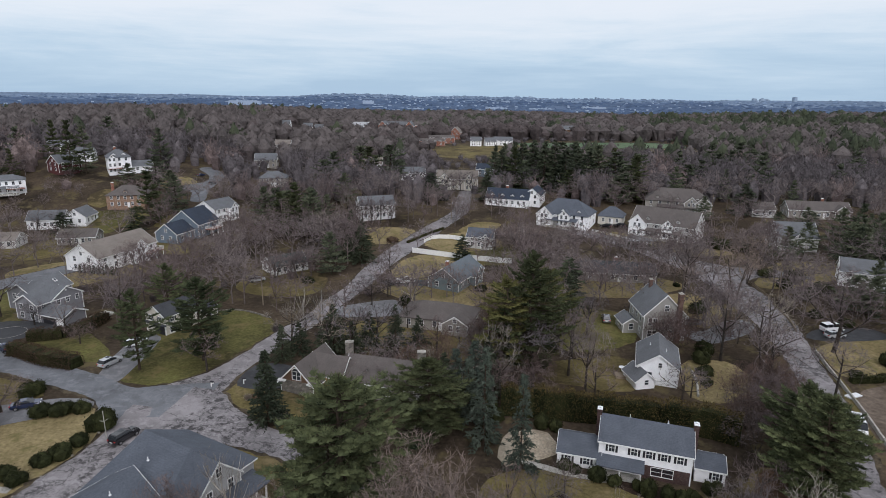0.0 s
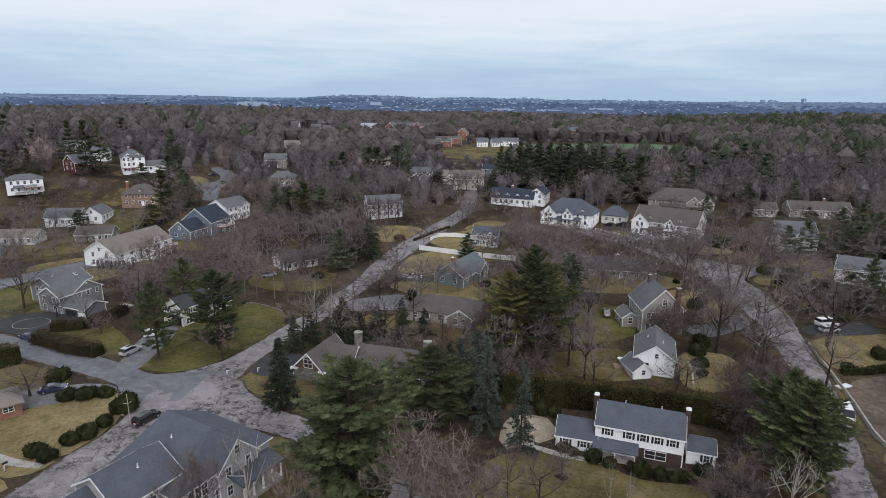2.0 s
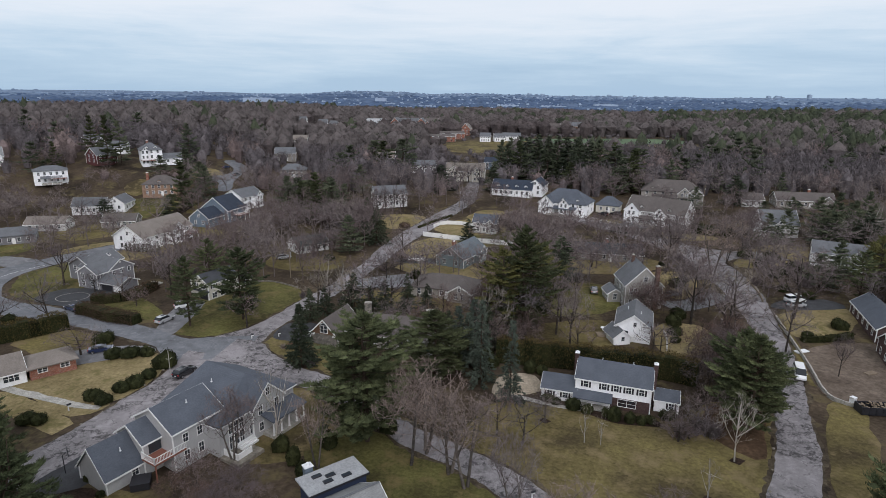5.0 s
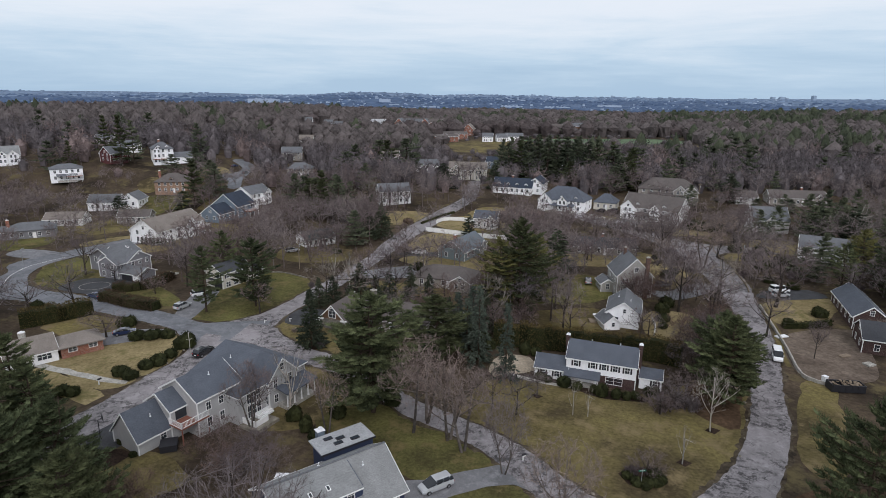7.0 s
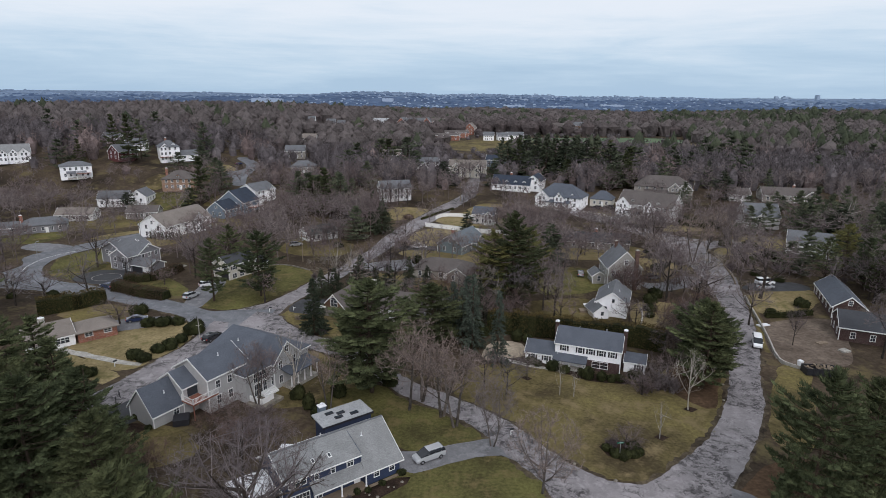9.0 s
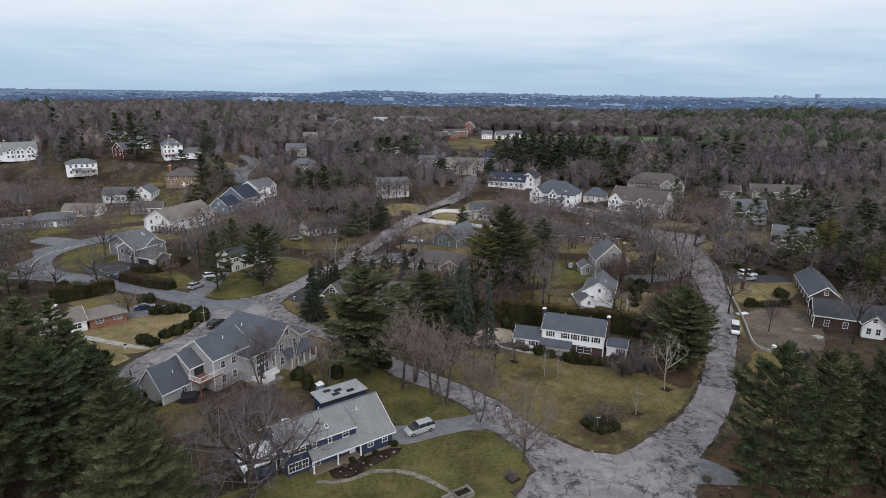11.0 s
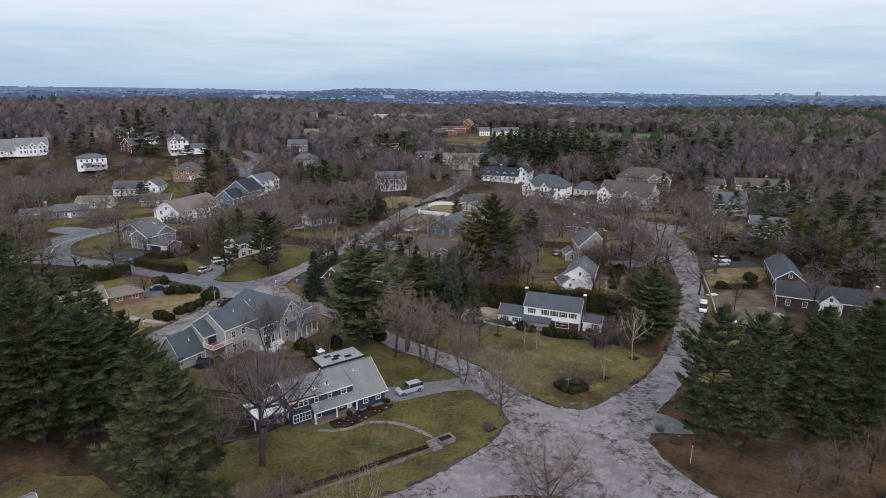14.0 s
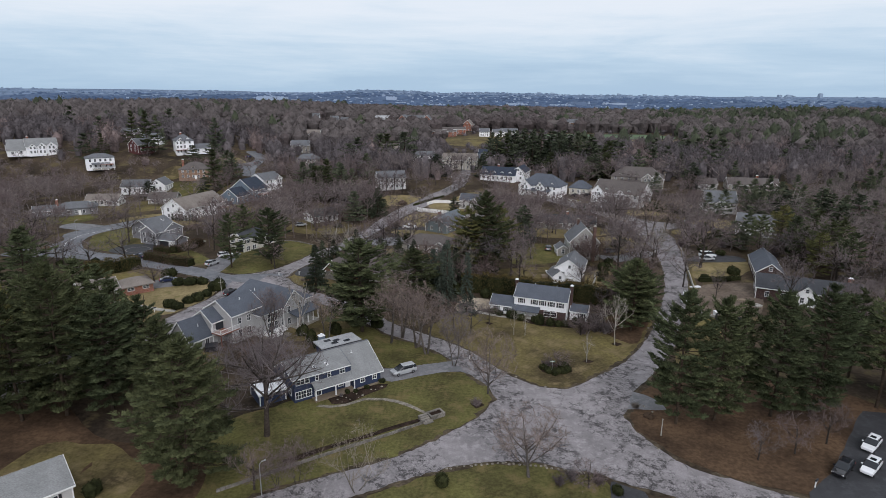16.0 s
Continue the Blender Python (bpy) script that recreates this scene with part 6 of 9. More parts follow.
def pine_geos(seed, H=22.0, R=6.0, whorls=13, arms=6, low=0.16, needles=24, size=0.5, width=0.13, peak=0.2, gap=0.14, every=1.0, lobes=0.22, tip=1.2, pad=1.0):
    """A white pine: uneven tiers of limbs that carry flat, cloud-like pads of upturned needles."""
    rng = random.Random(seed)
    wood, crown = Geo(), Geo()
    bend = [Vector((rng.gauss(0, 0.12) * k, rng.gauss(0, 0.12) * k, H * k / 5)) for k in range(6)]
    wood.tube(bend, [0.34 * (1 - 0.17 * k) for k in range(6)], 7, False)
    phase = [rng.uniform(0, 6.283) for _ in range(3)]

    def cushion(p, d, r):
        """One pad: a small uneven body of packed needles with a fringe that points up and outward."""
        side = d.cross(Vector((0, 0, 1)))
        side = side.normalized() if side.length > 0.05 else Vector((1, 0, 0))
        up = side.cross(d).normalized()
        k = len(crown.v)
        ring = []
        for j in range(5):
            an = 1.2566 * (j + rng.uniform(-0.25, 0.25))
            q = r * rng.uniform(0.55, 0.85)
            ring.append(p + d * math.cos(an) * q * 1.2 + side * math.sin(an) * q * 0.8 + up * rng.uniform(-0.1, 0.08) * r)
        crown.v += [tuple(p + up * r * 0.3)] + [tuple(v) for v in ring] + [tuple(p - up * r * 0.22)]
        for j in range(5):
            i = (j + 1) % 5
            crown.f += [(k, k + 1 + j, k + 1 + i), (k + 6, k + 1 + i, k + 1 + j)]
        for _ in range(needles):
            an, q = rng.uniform(0, 6.283), r * rng.uniform(0.15, 0.95)
            o = d * math.cos(an) * q * 1.25 + side * math.sin(an) * q * 0.85
            e = o.normalized() * 0.65 + d * 0.4 + up * rng.uniform(0.2, 1.2) + wobble(rng, 0.25)
            sliver(crown, p + o * 0.9 + up * (0.24 * r * (1 - q / r)), e, size * rng.uniform(0.6, 1.15), width, rng)

    for w in range(whorls):
        rise = w / (whorls - 1)
        z = H * (low + (0.95 - low) * rise)
        if rise < peak:
            form = 0.68 + 0.32 * rise / peak
        else:
            form = max(0.06, 1 - ((rise - peak) / (1 - peak)) ** tip)
        form *= rng.uniform(0.8, 1.12)
        for a in range(arms):
            if rng.random() < gap * (1.2 - rise):
                continue
            ang = 2 * math.pi * a / arms + w * 1.3 + rng.uniform(-0.45, 0.45)
            lobe = 1 + lobes * (math.sin(ang * 2 + phase[0] + rise * 3) * 0.6 + math.sin(ang * 3 + phase[1] - rise * 5) * 0.6)
            length = max(0.5, R * form * lobe * rng.uniform(0.68, 1.12))
            lift = -0.06 + 0.6 * rise ** 1.5 + rng.uniform(-0.06, 0.1)
            out = Vector((math.cos(ang), math.sin(ang), 0))
            side = Vector((-out.y, out.x, 0))
            p0 = Vector((0, 0, z + rng.gauss(0, 0.22) * H / whorls))
            p1 = p0 + out * length + Vector((0, 0, lift * length))
            pm = p0.lerp(p1, 0.55) - Vector((0, 0, 0.08 * length))
            wood.tube([p0, pm, p1], [0.08, 0.055, 0.02], 3, False)
            n = max(1, round(length * 0.7 / every))
            for s in range(n):
                f = 0.3 + 0.62 * (s + rng.uniform(0.2, 0.8)) / n
                c = p0.lerp(pm, f / 0.55) if f < 0.55 else pm.lerp(p1, (f - 0.55) / 0.45)
                for k in (-1, 1):
                    reach = 0.3 * length * (1.15 - f) * rng.uniform(0.6, 1.15)
                    d = (out + side * k * rng.uniform(0.3, 0.8) + Vector((0, 0, lift * 0.6 + rng.uniform(0.0, 0.25)))).normalized()
                    cushion(c + (side * k + out * 0.5) * reach, d, pad * rng.uniform(0.65, 1.1))
            cushion(p1, (out + Vector((0, 0, lift + 0.15))).normalized(), pad * rng.uniform(0.6, 0.9))
    for k in range(3):
        cushion(Vector((rng.gauss(0, 0.2), rng.gauss(0, 0.2), H * (0.92 + 0.03 * k))), Vector((rng.gauss(0, 0.3), rng.gauss(0, 0.3), 1)).normalized(), pad * 0.5)
    fit_crown((wood, crown), H, R)
    return wood, crown


def spruce_geos(seed, H=13.0, R=2.6, whorls=22, arms=9, per=5, size=0.6, width=0.17, droop=0.28, low=0.04, ragged=0.25, taper=0.85):
    """A conical spruce, fir or hemlock with drooping tiers."""
    rng = random.Random(seed)
    wood, crown = Geo(), Geo()
    wood.tube([Vector((0, 0, H * k / 4)) for k in range(5)], [0.2 * (1 - 0.23 * k) for k in range(5)], 6, False)
    for w in range(whorls):
        t = low + (0.985 - low) * w / (whorls - 1)
        reach = R * (1 - t) ** taper + 0.12
        for a in range(arms):
            ang = rng.uniform(0, 6.283)
            length = reach * rng.uniform(1 - ragged, 1 + ragged)
            out = Vector((math.cos(ang), math.sin(ang), -droop))
            p0 = Vector((0, 0, max(0.3, H * t + rng.gauss(0, 0.45) * H / whorls)))
            sliver(wood, p0, out, length, 0.08, rng)
            n = max(2, int(length / 0.42))
            for s in range(n):
                c = p0 + out * length * (0.25 + 0.75 * (s + rng.random()) / n)
                for _ in range(per):
                    d = out + Vector((rng.gauss(0, 0.6), rng.gauss(0, 0.6), rng.gauss(-0.05, 0.4)))
                    sliver(crown, c + wobble(rng, 0.08), d, size * rng.uniform(0.6, 1.1), width, rng)
    fit_crown((wood, crown), H, R)
    return wood, crown


def shrub_geo(seed, n=900, size=0.09, width=0.09, flat=0.85):
    """A rounded leafy shrub about a metre in radius, uneven, filled to the core."""
    rng = random.Random(seed)
    g = Geo()
    lumps = [(Vector((rng.gauss(0, 0.2), rng.gauss(0, 0.2), rng.uniform(0.3, 0.5) * flat)), rng.uniform(0.5, 0.62)) for _ in range(6)]
    for c, r in lumps:
        bm = bmesh.new()
        bmesh.ops.create_icosphere(bm, subdivisions=1, radius=r * 0.93)
        k = len(g.v)
        g.v += [(v.co.x + c.x, v.co.y + c.y, max(0.0, v.co.z + c.z)) for v in bm.verts]
        g.f += [tuple(v.index + k for v in f.verts) for f in bm.faces]
        bm.free()
    for _ in range(n):
        c, r = rng.choice(lumps)
        d = Vector((rng.gauss(0, 1), rng.gauss(0, 1), rng.gauss(0.25, 0.8))).normalized()
        p = c + d * r * rng.uniform(0.75, 1.0)
        p.z = max(0.02, p.z)
        sliver(g, p, d + wobble(rng, 0.8), size * rng.uniform(0.6, 1.2), width, rng)
    return g


def twig_bush_geo(seed, n=520, width=0.035):
    """A bare bush: many fine stems from the ground."""
    rng = random.Random(seed)
    g = Geo()
    for _ in range(n // 5):
        a, lean_ = rng.uniform(0, 6.283), rng.uniform(0.1, 0.9)
        d = Vector((math.cos(a) * lean_, math.sin(a) * lean_, 1)).normalized()
        p = Vector((rng.gauss(0, 0.2), rng.gauss(0, 0.2), 0))
        L = rng.uniform(0.7, 1.15)
        sliver(g, p, d, L, width * 1.5, rng)
        for _ in range(4):
            sliver(g, p + d * L * rng.uniform(0.3, 0.9), d + wobble(rng, 0.45), L * rng.uniform(0.3, 0.6), width, rng)
    return g


KINDS = {}


def kind_of_tree(key, geos, wood_mat, crown_mat, H, R):
    twigs = geos[1]
    split = len(twigs.f)
    if len(geos) > 2:
        twigs.add(geos[2].v, geos[2].f)
    crown = twigs.mesh("crown", M[crown_mat])
    crown.materials.append(M[wood_mat])
    crown.polygons.foreach_set("material_index", [0] * split + [1] * (len(twigs.f) - split))
    KINDS.setdefault(key, []).append((geos[0].mesh("trunk", M[wood_mat], True), crown, H, R))


for i in range(5):
    kind_of_tree("bare", bare_tree_geos(10 + i, H=15, R=6.0, limbs=8 + i % 3, second=6, third=5, fine=6), "bark", ("twig", "twig_red", "twig")[i % 3], 15, 6.0)
for i in range(3):
    kind_of_tree("maple", bare_tree_geos(30 + i, H=15, R=6.0, low=0.3, multi=2 + i % 2, limbs=8, second=6, third=5, fine=5, width=0.046, girth=0.34), "bark_grey", ("twig_pink", "twig_red", "twig_pink")[i], 15, 6.0)
for i in range(2):
    kind_of_tree("broad", bare_tree_geos(40 + i, H=9, R=5.5, low=0.2, limbs=8, second=6, third=5, fine=5, width=0.036, girth=0.22, full=0.42), "bark", ("twig", "twig_red")[i], 9, 5.5)
for i in range(2):
    kind_of_tree("brush", bare_tree_geos(45 + i, H=9, R=5.0, low=0.1, multi=3, limbs=6, second=6, third=5, fine=4, width=0.038, girth=0.12, coarse=True, full=0.5, twig=1.1), "bark", ("twig_red", "twig_rust")[i], 9, 5.0)
for i in range(2):
    kind_of_tree("birch", bare_tree_geos(50 + i, H=12, R=3.2, low=0.2, limbs=8, second=4, third=3, fine=2, width=0.03, girth=0.2, full=0.36), "bark_pale", "twig_pale", 12, 3.2)
kind_of_tree("bigbirch", bare_tree_geos(53, H=13, R=4.6, low=0.24, limbs=10, second=5, third=3, fine=2, width=0.026, girth=0.15, full=0.36, loose=1.6, stem=(0.5, 0.7)), "bark_pale", "bark_pale", 13, 4.6)
for i in range(3):
    kind_of_tree("vase", bare_tree_geos(56 + i, H=12, R=5, low=0.16, multi=1 + i % 2, limbs=9, second=7, third=6, fine=8, width=0.03, girth=0.22, full=0.46, stem=(0.14, 0.28), loose=1.7, twig=1.0), "bark_grey", ("twig_pink", "twig", "twig_pink")[i], 12, 5)
kind_of_tree("vase_pale", bare_tree_geos(59, H=12, R=5, low=0.14, multi=3, limbs=7, second=5, third=4, fine=3, width=0.026, girth=0.16, full=0.32, stem=(0.2, 0.3)), "twig_pale", "twig_pale", 12, 5)
kind_of_tree("oak", bare_tree_geos(55, H=18.5, R=9.5, low=0.3, multi=1, limbs=18, second=7, third=6, fine=9, width=0.036, girth=0.46, full=0.4, loose=1.3, stem=(0.34, 0.5)), "bark", "twig", 18.5, 9.5)
for i in range(6):
    kind_of_tree("bare_far", bare_tree_geos(60 + i, H=13, R=5.6, limbs=7, second=5, third=3, fine=3, width=0.085, coarse=True, twig=1.3, full=0.5), "bark", ("twig", "twig_red", "twig", "twig_pale", "twig_red", "twig")[i], 13, 5.6)
for i in range(4):
    kind_of_tree("wood_far", bare_tree_geos(66 + i, H=13, R=5.6, limbs=6, second=3, third=2, fine=2, width=0.2, coarse=True, twig=1.8, full=0.5), "bark", "twig", 13, 5.6)
for i in range(4):
    kind_of_tree("pine", pine_geos(70 + i, low=0.2, peak=0.34 + 0.05 * i, gap=0.16 + 0.05 * i, tip=2.0 + 0.3 * i, whorls=12, needles=22, width=0.1, every=1.2), "bark_pine", ("needle", "needle_olive", "needle", "needle_yellow")[i], 22, 6)
for i in range(4):
    kind_of_tree("pine_wide", pine_geos(80 + i, H=22, R=7, whorls=15, arms=7, low=0.15, needles=30, size=0.48, width=0.1, every=1.1, peak=0.34 + 0.08 * (i % 2), gap=0.12, tip=2.2 + 0.35 * i), "bark_pine", ("needle", "needle_olive", "needle", "needle")[i], 22, 7)
for i in range(3):
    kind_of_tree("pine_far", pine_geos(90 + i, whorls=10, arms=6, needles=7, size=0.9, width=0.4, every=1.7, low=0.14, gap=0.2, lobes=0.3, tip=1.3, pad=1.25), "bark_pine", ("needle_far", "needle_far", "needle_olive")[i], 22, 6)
for i in range(3):
    kind_of_tree("pine_wood", pine_geos(95 + i, whorls=7, arms=5, needles=2, size=1.5, width=0.8, every=2.8, low=0.16, gap=0.15, lobes=0.3, tip=1.3, pad=1.7), "bark_pine", "needle", 22, 6)
for i in range(2):
    kind_of_tree("spruce", spruce_geos(100 + i), "bark_pine", "needle_blue", 13, 2.6)
    kind_of_tree("hemlock", spruce_geos(110 + i, R=3.4, H=13, ragged=0.4, size=0.55, width=0.22, per=6, droop=0.12), "bark_pine", "needle_dark", 13, 3.4)
    kind_of_tree("conifer_far", spruce_geos(120 + i, whorls=16, arms=9, per=2, size=1.2, width=0.6, H=18, R=4, droop=0.05, ragged=0.4, taper=0.6), "bark_pine", "needle_dark", 18, 4)
kind_of_tree("fir", spruce_geos(115, R=3.0, H=13, whorls=26, arms=12, per=6, size=0.5, width=0.24, droop=0.12, ragged=0.22), "bark_pine", "needle_dark", 13, 3.0)
kind_of_tree("arborvitae", spruce_geos(116, R=0.75, H=2.7, whorls=12, arms=7, per=3, size=0.3, width=0.16, droop=-0.3, ragged=0.2, taper=0.5), "bark_pine", "needle_dark", 2.7, 0.75)
SHRUBS = [shrub_geo(130 + i).mesh("foliage", M["shrub_leaf"]) for i in range(3)] + [shrub_geo(134, 700).mesh("foliage", M["brown_leaf"])]
BUSHES = [twig_bush_geo(140 + i).mesh("stems", M[("twig", "twig_red", "twig_pale")[i]]) for i in range(3)]
TREE_RNG = random.Random(5)


def plant(key, x, y, H, R, label, category="tree", name="tree", which=None, group=""):
    k = KINDS[key][TREE_RNG.randrange(len(KINDS[key])) if which is None else which % len(KINDS[key])]
    t = thing(name, label, category, x, y, 0, ground_z(x, y) - 0.05, group)
    t.matrix_basis = t.matrix_basis @ pose(0, 0, 0, 0, 0, TREE_RNG.uniform(0, 360)) @ Matrix.Diagonal((R / k[3], R / k[3], H / k[2], 1))
    part("trunk", k[0], None, t)
    part("crown", k[1], None, t)
    return t


def shrub(x, y, r, h, which=0, label="rounded dark evergreen shrub", name="shrub"):
    m = (SHRUBS + BUSHES)[which]
    ob = new(name, m)
    ob.matrix_basis = pose(x, y, ground_z(x, y), 0, 0, TREE_RNG.uniform(0, 360)) @ Matrix.Diagonal((r, r, h, 1))
    return tagged(ob, label, "shrub")


PINE_LABEL = "tall white pine with tiered dark green crown"
for key, x, y, H, R in ([("pine_wide", -10.8, 63.2, 22.5, 8.6), ("pine_wide", -13.2, 65.4, 18.0, 5.4), ("pine_wide", -1.0, 84.7, 14.6, 7.0), ("pine_wide", 18.2, 106, 26, 7.2), ("pine", 13, 104.7, 21.5, 6.2), ("pine", 22.5, 112, 20.5, 6), ("pine_wide", -25.0, 8.0, 23.0, 7.8), ("pine_wide", -53.5, 23.7, 28, 7.0), ("pine_wide", -59.4, 21.3, 23, 6.4), ("pine_wide", -47.2, 26.2, 21.5, 6.2), ("pine_wide", -45, 33.5, 18.5, 5.8), ("pine", -68.5, 28, 22, 6.6), ("pine", -61, 41, 22, 6.4), ("pine", -66, 12, 24, 6), ("pine", -75, 22, 23, 6), ("pine", -56, 33, 21, 5), ("pine", -78, 36, 22, 6), ("pine", -72, 46, 19, 5), ("pine", -84, 50, 18, 5), ("pine_wide", -36.8, 23.6, 19, 6.0)] +
    [("pine_wide", 48.4, 28.0, 24.5, 5.6), ("pine_wide", 55.2, 29.4, 23, 5.0), ("pine", 60.4, 33.6, 21, 4.6), ("pine_wide", 65.5, 31.4, 23.5, 5.6), ("pine_wide", 73.1, 32.4, 24.5, 6.0), ("pine", 79.5, 37.5, 21, 5.4), ("pine", 86, 35.5, 22.5, 6), ("pine", 94, 40, 23, 6), ("pine", 92, 30, 21, 6), ("pine", 88, 47, 19, 5), ("pine", 101, 36, 22, 6), ("pine", 108, 128, 15, 5), ("pine", 119, 128, 15, 5), ("pine", 121, 141, 16, 5), ("pine", 127, 133, 15, 5), ("pine", 117, 119, 14, 4.6), ("pine", 125, 120, 16, 5), ("pine", 131, 124, 16, 5), ("pine", 115, 108, 15, 5), ("pine", 122, 104, 16, 5), ("pine_wide", -46.8, 108.8, 18, 5.6), ("pine", -57.4, 104.3, 17, 4.4), ("pine", -62, 128, 15, 4.4)] +
    [("pine", -56.5, 44.5, 17, 5), ("pine", -63, 50, 18, 5.2), ("pine", -50, 31, 19, 5.5), ("pine", -68, 36, 20, 5.6), ("pine", -96, 72, 19, 5.5), ("pine", -100, 60, 20, 6), ("pine", -104, 84, 17, 5)]):
    plant(key, x, y, H, R, PINE_LABEL, group="pines")
for x, y, H, R in [(51.6, 68.6, 18, 5.6), (53.2, 75.5, 16, 5.4), (54.6, 71.8, 15, 4.6)]:
    plant("pine_wide", x, y, H, R, "dense dark evergreen beside the street", which=3, group="pines")
for x, y, H, R in [(-53.6, 211.5, 17, 6.5), (-61, 219, 16, 6.5), (-47.7, 216, 18, 6), (-57, 226, 18, 7), (-68, 224, 17, 6.5), (-50, 223, 17, 6)]:
    plant("pine_far", x, y, H, R, "broad dark evergreen before a white house", group="far evergreens")
for x, y, H, R in [(-32.5, 208.5, 12, 3.4), (-27.7, 203, 10, 3.6)]:
    plant("hemlock", x, y, H, R, "dark green conifer at the lawn edge", group="yard conifers")
for x, y, H, R in [(-30.9, 228, 13, 6), (-24.3, 231, 13, 5.6), (-20, 229, 11, 5), (-36, 226, 14, 6.5), (-41, 207, 12, 8), (-47, 203, 11, 8), (-37.4, 199.8, 11, 7.5), (-44, 196, 9, 7), (-28, 232, 12, 5.4), (2, 288, 13, 6), (9, 290, 13, 6.5), (15, 289, 12, 6), (5, 283, 11, 5.5), (19, 199, 9, 6), (-153, 217, 9, 6), (-144, 219, 9, 5.5), (-128, 197, 8, 5.5)]:
    plant("bare_far", x, y, H, R, "bare tree close before a house", group="garden trees")
for x, y, H, R in [(-114, 226.5, 22, 6.5), (-110, 240, 17, 6), (-117, 252, 15, 6.5), (-170.5, 271, 26, 6), (-166.5, 275, 23, 5.5), (-186, 284, 22, 5), (-144, 302, 22, 5.5), (-192, 262, 15, 4), (-141, 264, 12, 5.5)]:
    plant("pine_far", x, y, H, R, "tall dark pine among houses on the slope", group="far evergreens")
plant("fir", -27.5, 87.5, 13.2, 3.2, "dark conical spruce standing in a mulch bed")
for x, y, H, R in [(13, 76.9, 16.3, 2.5), (7.9, 82.8, 17.5, 2.9), (5.6, 89.5, 12, 3), (6.9, 94.4, 13, 3.2), (3.5, 94.2, 11.5, 3)]:
    plant("spruce", x, y, H, R, "thin grey-green spruce with drooping branches", group="spruces")
for x, y, H, R in [(-14.5, 118, 8, 3.2), (-9.1, 119.1, 9.5, 2.5), (-4.1, 119.2, 7, 2.7), (-31, 109.5, 8, 2.6), (-28.4, 113, 7.5, 2.6), (-21.6, 115, 10.5, 4.4), (-17.5, 113, 8, 3), (10, 97.5, 10, 3.2), (0.5, 92, 9, 2.8), (1.5, 97.5, 9, 3), (-25.0, 181, 12.4, 5.0), (-29.6, 187.3, 7.5, 4.4), (-34, 184, 9, 4), (9.5, 100.5, 11, 3)]:
    plant("hemlock", x, y, H, R, "dark green yard conifer", group="yard conifers")
